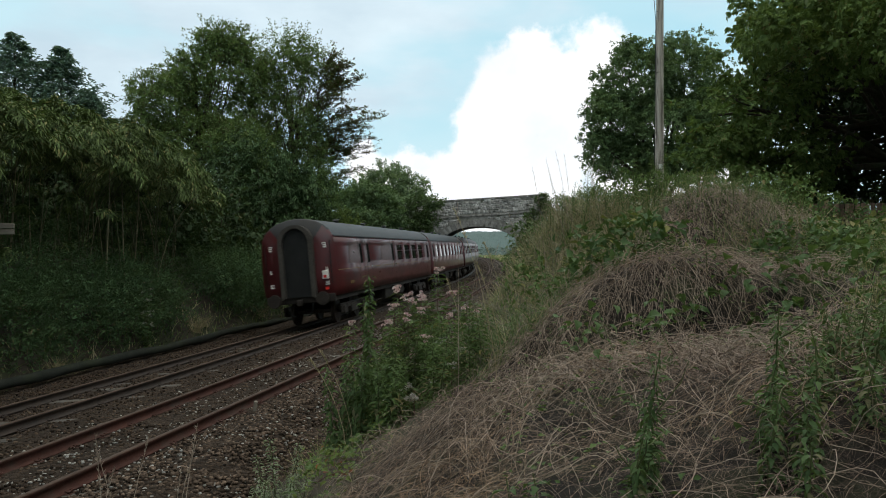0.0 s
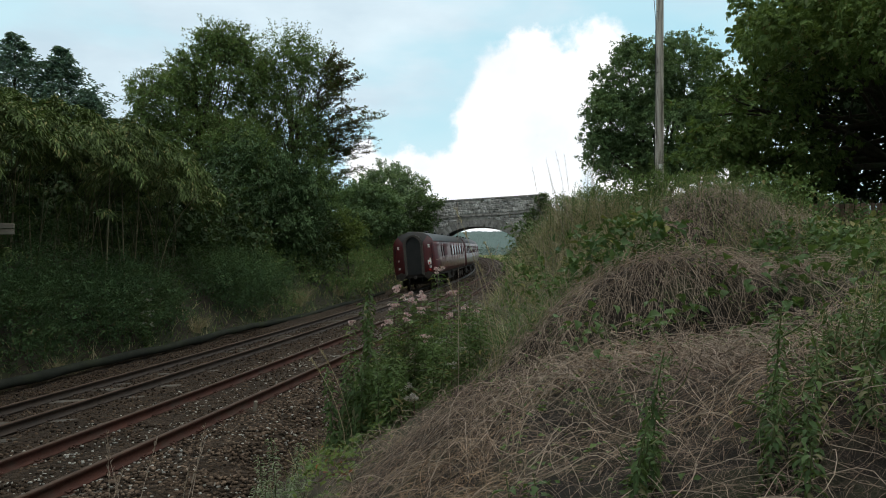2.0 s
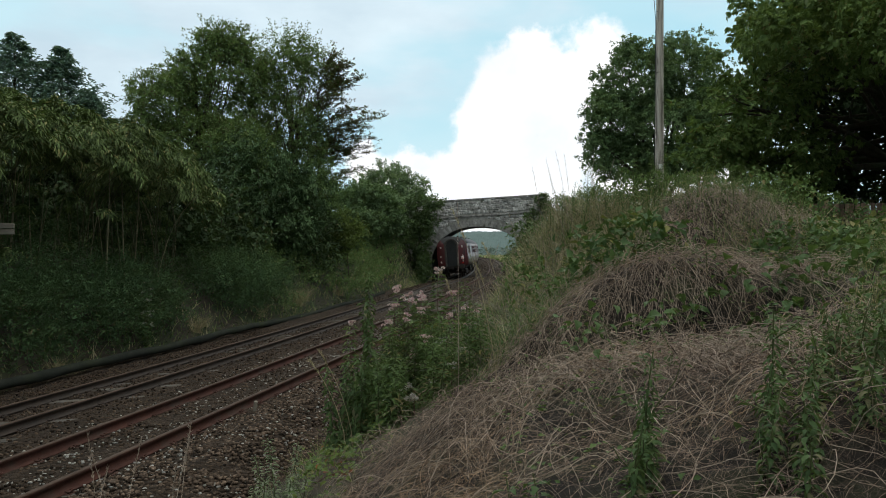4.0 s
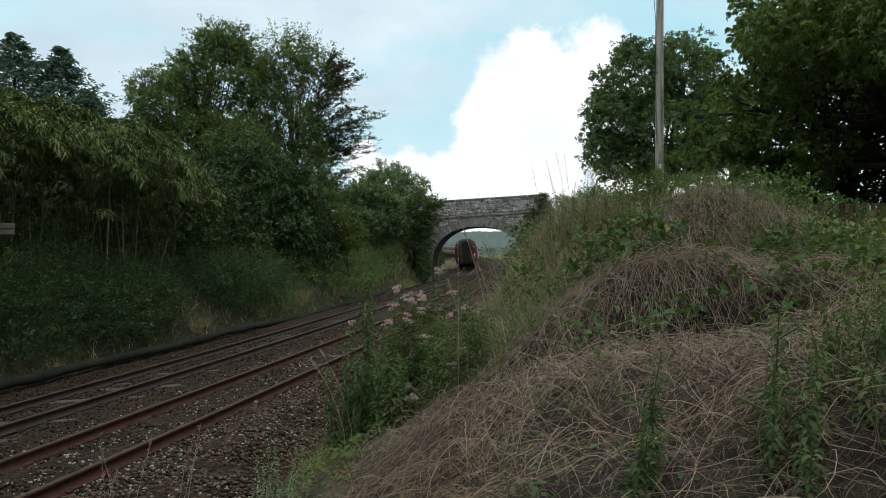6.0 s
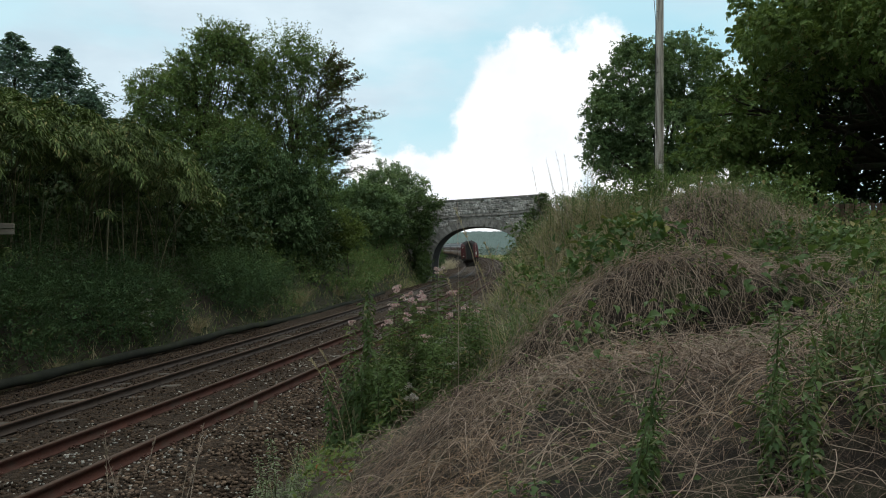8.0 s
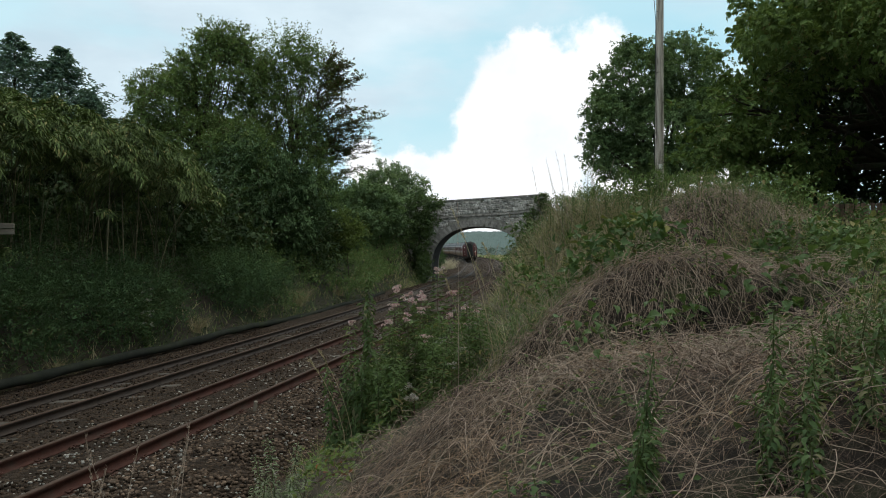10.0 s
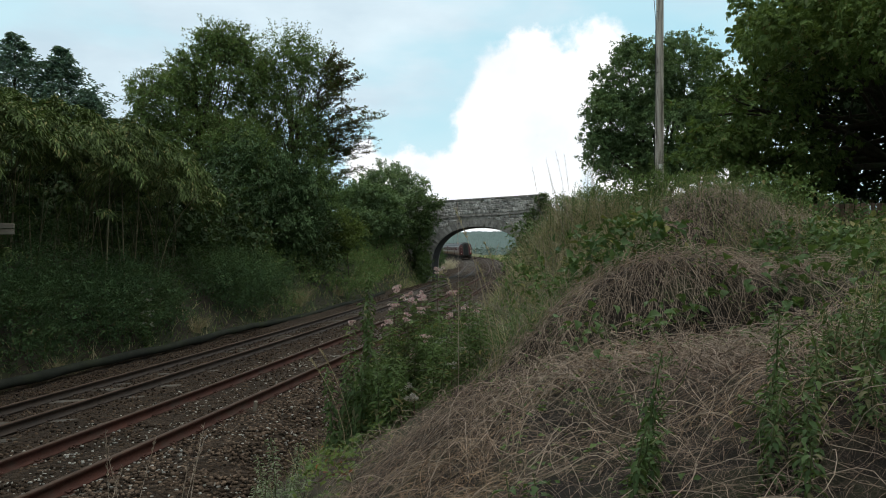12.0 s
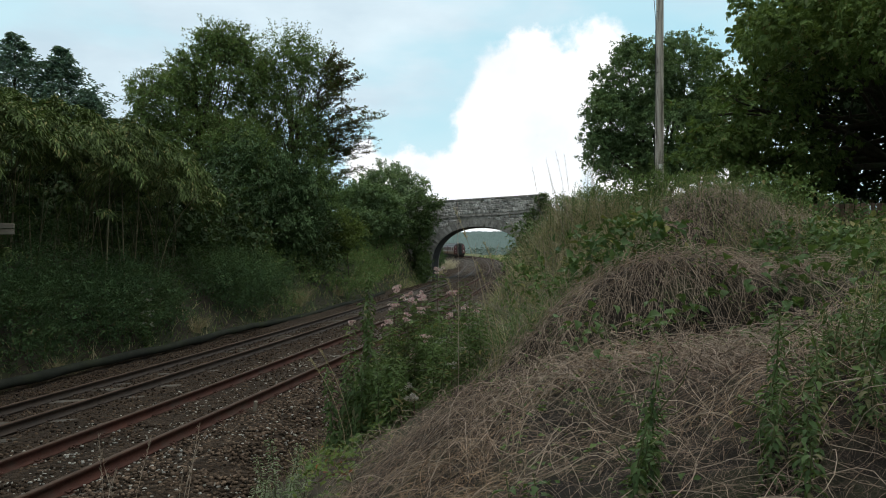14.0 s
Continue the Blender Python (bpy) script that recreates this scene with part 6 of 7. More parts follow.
def dead_mat():
    patchy = lambda x, y: wobble(np.c_[x, y, 0 * x], 2.6, 9.0) + 0.6 * wobble(np.c_[x, y, 0 * x], 6.0, 4.0)
    # thins stems on the mound's steps; the near-black layer shows there as shade
    shaded_hollow = lambda x, y: -0.9 * np.exp(-((x - 2.1) / 1.1) ** 2 - ((y - 6.95) / 0.25) ** 2) - 1.3 * np.exp(-((x - 1.72) / 0.4) ** 2 - ((y - 7.0) / 0.35) ** 2) - 0.7 * np.exp(-((x - 0.8) / 0.5) ** 2 - ((y - 4.2) / 0.6) ** 2) - 0.7 * np.exp(-((x - 2.4) / 0.5) ** 2 - ((y - 5.6) / 0.4) ** 2) - 1.7 * np.exp(-((x - 3.25) / 0.5) ** 2 - ((y - 6.55) / 0.55) ** 2)
    # fine broken litter close to the ground, coloured dark for the shade between stems
    x, y = scatter(62000, lambda x, y: mat_zone(x, y) & (patchy(x, y) + shaded_hollow(x, y) > -0.5 + 0.25 * rng.normal(size=len(x))), -1.2, 5.8, 2.6, 12.8)
    n = len(x)
    P = draped(x, y, rng.uniform(0, 6.28, n), rng.uniform(0.05, 0.22, n), rng.exponential(0.035, n) + 0.03, rng.uniform(0, 0.04, n), rng.normal(size=n) * 0.012, rng.normal(size=n) * 0.05, 4)
    v, f = ribbons(P, rng.uniform(0.0014, 0.0034, n) * (0.6 + y / 11), rng.uniform(-0.9, 0.9, n))
    tagged(np_mesh("stem_litter", v, f, "shaded_litter"), "broken dry brown stems littering the mound, darkened as if shaded", "dead stems", kind="stuff")
    # long tangled stems, slumped from the crests, in an uneven loose heap
    def tangle(name, count, length, width, rise, arch, label, cut):
        x, y = scatter(count, lambda x, y: mat_zone(x, y) & (patchy(x, y) + shaded_hollow(x, y) > cut + 0.3 * rng.normal(size=len(x))) & (rng.random(len(x)) < np.interp(y, (2.6, 4, 6, 9, 12.8), (0.7, 1.0, 1.0, 0.75, 0.55))), -1.2, 5.6, 2.6, 12.6)
        n = len(x)
        ang = downhill(x, y) + rng.normal(size=n) * 0.95 + np.where(rng.random(n) < 0.5, rng.uniform(-3, 3, n), 0)
        P = draped(x, y, ang, length * rng.uniform(0.35, 1.4, n), rng.exponential(rise, n) + 0.04, rng.uniform(-0.02, arch, n), rng.normal(size=n) * 0.021, rng.normal(size=n) * 0.11, 8)
        v, f = ribbons(P, width * rng.uniform(0.6, 1.5, n) * (0.75 + y / 32), rng.uniform(-0.9, 0.9, n))
        tagged(np_mesh(name, v, f, "dead_stem"), label, "dead stems", kind="stuff")

    tangle("dead_stems", 30000, 0.29, 0.0023, 0.04, 0.10, "thick tangle of dry brown dead climbing stems over the mound", -0.5)
    tangle("thick_stems", 10500, 0.37, 0.0034, 0.07, 0.16, "stouter dry stems lying loosely over the dead tangle", -0.6)
    # the matted layer below them, coloured near-black so their gaps look shaded
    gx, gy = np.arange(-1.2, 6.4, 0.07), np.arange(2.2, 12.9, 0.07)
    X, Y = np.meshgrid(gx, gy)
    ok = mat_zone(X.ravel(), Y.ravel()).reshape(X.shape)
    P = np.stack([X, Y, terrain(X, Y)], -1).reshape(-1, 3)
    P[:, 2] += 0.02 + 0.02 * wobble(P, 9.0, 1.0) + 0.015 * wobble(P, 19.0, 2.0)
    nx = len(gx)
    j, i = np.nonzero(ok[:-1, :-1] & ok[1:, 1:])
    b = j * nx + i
    tagged(np_mesh("thatch_layer", P, np.stack([b, b + 1, b + nx + 1, b + nx], 1), "shaded_thatch", smooth=True), "matted plant litter, near-black for the shade under dead stems", "plant litter", kind="stuff")


dead_mat()


def dead_arches():
    """Longer pale stems that arch out of the mat and hang over its steps."""
    x, y = scatter(3000, mat_zone, -1, 6, 2.8, 12)
    cx, cy = [x], [y]
    for (a, b), half in zip(CRESTS, (1.2, 1.5, 1.2)):
        cx.append(rng.uniform(a - half, a + half * 1.3, 420))
        cy.append(b + rng.normal(size=420) * 0.22)
    m = len(x)
    x, y = np.concatenate(cx), np.concatenate(cy)
    n = len(x)
    ang = downhill(x, y) + rng.normal(size=n) * 0.9
    ang[m:] = -1.57 + rng.normal(size=n - m) * 0.6
    L = rng.uniform(0.2, 0.72, n)
    L[m:] = rng.uniform(0.5, 1.25, n - m)
    P = draped(x, y, ang, L, rng.exponential(0.03, n) + 0.04, rng.uniform(0.02, 0.2, n), rng.normal(size=n) * 0.014, rng.normal(size=n) * 0.13, 9, 0.36)
    lines = [[(tuple(q), w * (1 - 0.05 * i) * (0.85 + b / 40)) for i, q in enumerate(row)] for row, b, w in zip(P, y, rng.uniform(0.0010, 0.0028, n))]
    v, f = tubes(lines, 3)
    tagged(np_mesh("arching_stems", v, f, "pale_stem"), "pale dry stems arching out of the dead mat", "dead stems", kind="stuff")


dead_arches()


def grass_zone(x, y):
    s, o = offset_of(x, y)
    return (o > 6.35) & ~mat_zone(x, y) & (x < 0.75 * y + 1.5) & ((y > 8.2) | (x > 0.3) | (rng.random(len(x)) < 0.015))


def bank_grass():
    def lay(name, n, test, rect, h, w, mat, lean, label, seg=3, pw=1.0):
        x, y = scatter(n, test, *rect)
        m = len(x)
        b = on_ground(x, y, -0.02)
        L = h * rng.uniform(0.45, 1.25, m)
        d = unit(np.c_[rng.normal(size=(m, 2)) * 0.28, np.ones(m)])
        a = rng.uniform(0, 6.28, m)
        bend = np.c_[np.cos(a), np.sin(a), -0.35 * np.ones(m)] * (L * lean * rng.uniform(0.2, 1.2, m))[:, None]
        v, f = blades(b, d, L, w * (0.7 + y / 20), bend, seg)
        tagged(np_mesh(name, v, f, mat), label, "grass", kind="stuff")

    lay("bank_grass", 26000, grass_zone, (-2.2, 7, 2.2, 16), 0.36, 0.009, "grass", 0.7, "rough green and straw grass on the bank")
    lay("mound_grass", 4500, lambda x, y: mat_zone(x, y) & (wobble(np.c_[x, y, 0 * x], 1.9, 7.0) > -0.1), (2.4, 6, 9.2, 12.6), 0.5, 0.007, "lush_grass", 0.7, "thin grass growing through the dead stems", 3)
    lay("crest_grass", 2200, lambda x, y: ~mat_zone(x, y), (1.3, 3.2, 11.6, 14.6), 0.6, 0.008, "dry_grass", 0.7, "tall straw-coloured grass on the crest of the bank", 3)
    lay("crest_green", 3000, lambda x, y: ~mat_zone(x, y), (1.3, 3.4, 11.4, 14.6), 0.5, 0.009, "lush_grass", 0.7, "fresh green grass on the crest of the bank", 3)
    lay("lush_grass", 4200, lambda x, y: grass_zone(x, y) & (x > 0.1), (-0.2, 1.9, 6.4, 10), 0.5, 0.011, "lush_grass", 0.9, "long fresh green grass on the bank", 4)
    lay("bank_grass_far", 16000, grass_zone, (-1.5, 12, 14, 34), 0.55, 0.010, "grass", 0.5, "rough grass higher up the bank")
    lay("straw_grass", 10500, lambda x, y: grass_zone(x, y) & (wobble(np.c_[x, y, 0 * x], 1.6, 5.0) > 0.0) & ((x > 1.3) | (rng.random(len(x)) < 0.3)) & (x > 0.2), (-1.0, 5, 8.5, 26), 0.65, 0.011, "dry_grass", 0.7, "dry straw-coloured grass on the bank")
    lay("arching_grass", 5200, lambda x, y: grass_zone(x, y) & (x > -0.1), (-0.2, 2.9, 6.6, 14), 0.62, 0.009, "bleached_grass", 1.5, "grey-green grass bowed over by its own weight", 5)
    lay("far_bank_grass", 9000, lambda x, y: (lambda s, o: (o < -4.0) & (o > -6.2))(*offset_of(x, y)), (-15, 1, 12, 70), 0.4, 0.016, "grass", 0.6, "coarse grass along the foot of the far bank")
    lay("far_bank_straw", 5000, lambda x, y: (lambda s, o: (o < -3.8) & (o > -5.0) & (wobble(np.c_[x, y, 0 * x], 0.6, 8.0) > 0.3))(*offset_of(x, y)), (-15, 0, 12, 60), 0.6, 0.016, "dry_grass", 0.6, "bleached grass tufts at the foot of the far bank")
    lay("foot_grass", 11000, lambda x, y: (lambda s, o: (o > -4.9) & (o < -3.75) & (wobble(np.c_[x, y, 0 * x], 1.2, 3.0) > -0.1))(*offset_of(x, y)), (-12, -2, 8, 40), 0.45, 0.011, "grass", 0.7, "dry and green grass tufts beside the cable duct")
    lay("cess_weeds", 7000, lambda x, y: (lambda s, o: (o > 6.1) & (o < 8.2))(*offset_of(x, y)) & ~mat_zone(x, y), (-2.4, 0.2, 3, 12), 0.17, 0.0032, "bleached_grass", 0.6, "thin dry grass at the edge of the ballast")
    lay("tunnel_grass", 2200, lambda x, y: (lambda s, o: (o < -3.2) & (o > -5.5) & (s < 100))(*offset_of(x, y)), (-12, 6, 76, 104), 0.8, 0.04, "dry_grass", 0.5, "pale dry grass on the slope beyond the bridge")
    lay("field_grass", 9000, lambda x, y: (lambda s, o: (o > 6.2))(*offset_of(x, y)), (4, 40, 78, 200), 0.7, 0.06, "grass", 0.5, "rough grass beside the line beyond the bridge")


bank_grass()


def grass_stalks():
    """Tall flowering grass stems, each with a narrow seed head."""
    spots = [(-1.55, 3.55, 1.92), (-1.44, 3.5, 1.97), (-1.28, 3.45, 1.98), (-1.24, 3.5, 2.0), (-1.7, 3.5, 1.8), (-1.53, 3.45, 2.05), (-1.35, 3.7, 1.8), (1.75, 9.9, 4.05), (2.0, 10.4, 4.2), (1.9, 11.0, 4.25), (1.4, 10.0, 3.9), (2.35, 11.5, 4.2), (1.65, 10.2, 4.1), (1.55, 9.0, 3.75),
             (2.15, 9.9, 3.7), (0.42, 9.0, 2.9), (0.55, 8.6, 2.75), (0.5, 10.0, 2.9), (0.3, 9.4, 2.6), (1.2, 10.8, 3.4), (1.35, 9.5, 3.5), (0.15, 7.0, 3.3)]
    spots = [(x, y, z - float(terrain(np.array([x]), np.array([y]))[0])) for x, y, z in spots]
    for x, y, h in spots:
        z = float(terrain(np.array([x]), np.array([y]))[0])
        t = tagged(empty("grass_stalk", pose(x, y, z)), "tall dry grass stalk with a thin seed head", "grass stalk", "tall grass stalks")
        an = rng.uniform(0, 6.28)
        lean = 0.16 * h
        pts = [((math.cos(an) * lean * k * k, math.sin(an) * lean * k * k, h * k), 0.0026 * (1 - 0.5 * k)) for k in np.linspace(0, 1, 7)]
        v, f = tubes([pts], 4)
        np_mesh("stem", v, f, "pale_stem", t)
        m = 34
        k = rng.uniform(0.78, 1.0, m)
        p = np.c_[math.cos(an) * lean * k * k, math.sin(an) * lean * k * k, h * k]
        v, f = leaves(p, unit(rng.normal(size=(m, 3)) * 0.5 + np.array([0, 0, 1.6])), rng.normal(size=(m, 3)), 0.022, 0.005, 0.1, 0.2)
        np_mesh("seed_head", v, f, "pale_stem", t)
        if y < 4:
            SWAYING.append((t, 2.0))


grass_stalks()


def leaning_stalks():
    """Long dry stems that lean out from the bank towards the track."""
    for (x, y, z0, ex, ez) in ((0.52, 7.0, 1.5, 0.10, 3.27), (0.62, 7.4, 1.5, 0.33, 2.75), (0.30, 8.0, 1.3, 0.05, 2.55), (0.75, 8.2, 1.7, 0.45, 2.95), (-0.98, 7.6, 0.9, -1.35, 1.75), (-0.92, 7.7, 0.9, -1.28, 1.85)):
        t = tagged(empty("grass_stalk", pose(x, y, z0 - 0.05)), "long dry grass stalk leaning over the bank", "grass stalk", "tall grass stalks")
        dx, dz = ex - x, ez - z0
        pts = [((dx * k ** 1.5, 0.05 * k, dz * (k - 0.12 * k ** 3) / 0.88), 0.0038 * (1 - 0.5 * k)) for k in np.linspace(0, 1, 8)]
        v, f = tubes([pts], 5)
        np_mesh("stem", v, f, "dry_grass", t)
        m = 40
        k = rng.uniform(0.8, 1.0, m)
        p = np.c_[dx * k ** 1.5, 0.05 * k, dz * (k - 0.12 * k ** 3) / 0.88]
        v, f = leaves(p, unit(rng.normal(size=(m, 3)) * 0.4 + np.array([dx * 0.8, 0, 1.0])), rng.normal(size=(m, 3)), 0.04, 0.009, 0.1, 0.2)
        np_mesh("seed_head", v, f, "dry_grass", t)
        SWAYING.append((t, 0.6))


leaning_stalks()


def herb(name, label, category, group, x, y, h, mat, leaf, ratio, step=0.085, whorl=4, flower=None, heads=5, stem="red_stem", lean=0.12, start=0.12, droop=0.5, side=0, taper=0.5):
    z = float(terrain(np.array([x]), np.array([y]))[0])
    t = tagged(empty(name, pose(x, y, z - 0.03)), label, category, group)
    an = rng.uniform(0, 6.28)
    off = np.array([math.cos(an), math.sin(an), 0]) * lean * h

    def at(k):
        return np.array([0, 0, h * k]) + off * k * k

    lines = [[(tuple(at(k)), 0.007 * (1 - 0.6 * k)) for k in np.linspace(0, 1, 7)]]
    base, ax, size = [], [], []
    n = int(h / step)
    for i in range(n):
        k = start + (1 - start) * i / n
        a0 = rng.uniform(0, 6.28)
        s = leaf * (1 - taper * k) * rng.uniform(0.8, 1.2)
        for j in range(whorl):
            a = a0 + j * 6.28 / whorl + rng.normal() * 0.2
            base.append(at(k))
            ax.append((math.cos(a), math.sin(a), 0.25 - droop * rng.random()))
            size.append(s * rng.uniform(0.75, 1.15))
    tips = [at(1.0)]
    for j in range(side):
        k = rng.uniform(0.5, 0.85)
        a = rng.uniform(0, 6.28)
        e = at(k) + np.array([math.cos(a) * 0.16, math.sin(a) * 0.16, h * (1 - k) * rng.uniform(0.6, 0.95)])
        lines.append(polyline(at(k), e, 0.004, 0.002, 0, 0.01, 3))
        tips.append(e)
        for q in np.linspace(0.3, 0.9, 4):
            a = rng.uniform(0, 6.28)
            base.append(at(k) + (e - at(k)) * q)
            ax.append((math.cos(a), math.sin(a), 0.1))
            size.append(leaf * 0.55)
    v, f = tubes(lines, 5)
    np_mesh("stem", v, f, stem, t)
    b, a, s = np.array(base), np.array(ax), np.array(size)
    v, f = leaves(b + unit(a) * 0.012, a, unit(rng.normal(size=a.shape) * 0.25 + np.array([0, 0, 1.0])), s, s * ratio, 0.3, 0.25, full=True)
    np_mesh("foliage", v, f, mat, t)
    if flower:
        for e in tips:
            m = 330
            d = unit(rng.normal(size=(m, 3)) * np.array([1, 1, 0.6]) + np.array([0, 0, 0.5]))
            r = 0.032 * rng.uniform(0.8, 1.2)
            clump = e + np.array([rng.normal(size=3) * np.array([0.030, 0.030, 0.020]) for _ in range(heads)])
            p = clump[rng.integers(0, heads, m)] + d * r * np.array([1, 1, 0.7]) * rng.uniform(0.6, 1, (m, 1))
            v, f = leaves(p - d * 0.008, d, unit(rng.normal(size=(m, 3))), 0.017, 0.013, 0.1, 0.3)
            np_mesh("flower_head", v, f, flower, t, "fluffy pale pink flower head" if flower == "pink_flower" else "")
    return t


def agrimony_patch():
    lab = "hemp agrimony with whorled green leaves and fluffy pink flower heads"
    tops = [(-1.13, 9.2, 1.97), (-0.56, 9.4, 2.36), (-0.44, 9.6, 2.29), (-0.28, 9.5, 2.28), (-0.22, 9.3, 2.24), (-0.065, 9.4, 2.61), (0.115, 9.5, 2.30), (0.275, 9.4, 2.13), (-0.59, 9.2, 2.17), (-0.64, 9.0, 1.98),
            (-0.27, 9.1, 2.12), (0.075, 9.2, 2.05), (-0.33, 8.8, 1.62), (0.31, 9.0, 1.95), (-0.2, 8.6, 1.85), (0.0, 8.8, 1.8), (-0.48, 8.3, 1.32), (0.1, 8.2, 1.6), (-0.1, 8.0, 1.45), (-0.3, 8.0, 1.3), (0.25, 8.4, 1.75), (-0.6, 8.1, 1.2), (-0.15, 7.7, 1.2)]
    for i, (x, y, z) in enumerate(tops):
        h = z - float(terrain(np.array([x]), np.array([y]))[0])
        herb("hemp_agrimony", lab, "wild flower", "hemp agrimony patch", x, y, h, "herb_leaf", 0.15, 0.27, step=0.065, whorl=7, flower="pink_flower" if i < 15 else "white_flower", side=i % 3 % 2, heads=6, lean=0.0, taper=0.35)
    for i in range(64):
        y = rng.uniform(7.5, 9.7)
        x = rng.uniform(-1.3 + (9.7 - y) * 0.33, 0.45)
        herb("leafy_herb", "unflowered leafy green herb among the agrimony", "wild plant", "leafy herbs on the bank", x, y, rng.uniform(0.5, 0.95), "herb_leaf", 0.14, 0.3, step=0.05, whorl=6, stem="stem", side=1)
    for i in range(26):
        x, y = rng.uniform(-0.8, 0.35), rng.uniform(8.7, 9.7)
        herb("leafy_herb", "tall leafy green herb among the agrimony", "wild plant", "leafy herbs on the bank", x, y, rng.uniform(0.9, 1.3), "herb_leaf", 0.14, 0.28, step=0.05, whorl=6, stem="stem", side=1, lean=0.08)


agrimony_patch()


def nettles():
    lab = "tall stinging nettle with toothed dark green leaves"
    for (x, y, h) in ((-0.86, 8.9, 2.57 - float(terrain(np.array([-0.86]), np.array([8.9]))[0])), (-0.8, 8.7, 1.6), (-1.15, 8.7, 1.15), (-1.28, 8.8, 1.15), (-1.0, 8.5, 1.1), (-0.9, 8.3, 1.0), (-0.95, 8.6, 0.9), (-0.7, 8.2, 0.95), (-0.55, 7.9, 0.8)):
        herb("stinging_nettle", lab, "nettle", "nettles", x, y, h, "nettle_leaf", 0.15, 0.45, step=0.04, whorl=4, stem="stem", droop=1.3, lean=0.08)
    for (x, y, h, sway) in ((0.86, 3.2, 0.70, 2.2), (0.93, 3.3, 0.45, 1.5), (0.80, 3.1, 0.42, 1.5), (1.5, 3.4, 0.62, 2.0), (1.6, 3.2, 0.42, 1.6), (1.42, 3.3, 0.4, 1.6), (1.95, 3.4, 0.42, 1.4), (2.15, 3.6, 0.42, 1.3), (2.05, 3.1, 0.4, 1.5), (1.85, 3.0, 0.5, 1.2),
                            (0.75, 3.0, 0.5, 1.3), (1.3, 3.0, 0.45, 1.2), (2.35, 3.4, 0.4, 1.0), (2.5, 3.9, 0.42, 1.0), (2.7, 4.4, 0.42, 1.0), (2.9, 4.9, 0.4, 1.0), (-0.9, 4.6, 0.35, 1.0), (-0.75, 4.4, 0.3, 1.0)):
        p = herb("stinging_nettle", lab, "nettle", "nettles", x, y, h, "nettle_leaf", 0.095, 0.42, step=0.024, whorl=4, stem="stem", droop=1.5, lean=0.12, side=2, taper=0.7)
        SWAYING.append((p, sway))


nettles()


def leaf_mesh(name, size, ratio, mat):
    v, f = leaves(np.zeros((1, 3)), np.array([[0, 1.0, 0]]), np.array([[0, 0, 1.0]]), size, size * ratio, 0.25, 0.3, full=True)
    me = bpy.data.meshes.new(name)
    me.from_pydata([tuple(a) for a in v], [], [tuple(int(i) for i in a) for a in f])
    me.materials.append(M[mat])
    return me


def bramble_shoots():
    """Green shoots with broad leaves that push through the dead mat."""
    kinds = [leaf_mesh("leaf", s, r, "vine_leaf") for s, r in ((0.07, 0.8), (0.09, 0.85), (0.055, 0.75), (0.13, 0.85))]
    spots = [(1.66, 6.9), (1.45, 5.4), (1.2, 5.25), (0.95, 5.6), (1.9, 6.6), (2.2, 7.0), (2.75, 7.1), (3.1, 7.0), (3.35, 7.3), (2.95, 6.7), (2.6, 6.4), (2.3, 9.0), (3.0, 8.9), (3.7, 9.1), (3.4, 9.3), (1.7, 8.7), (1.05, 5.0), (1.5, 6.6), (2.1, 6.7), (2.6, 6.75), (3.0, 6.8), (3.3, 6.9), (1.8, 6.75), (2.4, 6.9),
             (1.5, 4.9), (2.0, 4.9), (2.35, 5.3), (3.9, 8.0), (4.1, 7.6), (3.8, 6.9), (3.5, 6.2), (3.2, 5.6), (2.95, 5.2), (4.4, 8.6), (1.75, 5.9), (2.9, 8.7), (3.3, 8.8), (2.5, 8.6)]
    for (x, y) in spots:
        z = float(terrain(np.array([x]), np.array([y]))[0])
        t = tagged(empty("bramble_shoot", pose(x, y, z)), "young green shoot with broad leaves over dead stems", "bramble", "green shoots on the mound")
        an, L = rng.uniform(0, 6.28), rng.uniform(0.2, 0.45)
        pts = [((math.cos(an) * L * k, math.sin(an) * L * k, 0.15 + 0.24 * math.sin(k * 2.2)), 0.003) for k in np.linspace(0, 1, 6)]
        v, f = tubes([pts], 4)
        np_mesh("stem", v, f, "stem", t)
        for i in range(12):
            q = np.array(pts[rng.integers(0, 6)][0]) + rng.normal(size=3) * 0.05
            ob = link_mesh("leaf", kinds[rng.integers(0, 3) if y < 5.9 or i % 2 else 3], None, t)
            ob.matrix_basis = pose(q[0], q[1], q[2] + 0.03, rng.uniform(-45, 10), rng.uniform(-30, 30), rng.uniform(0, 360))


bramble_shoots()


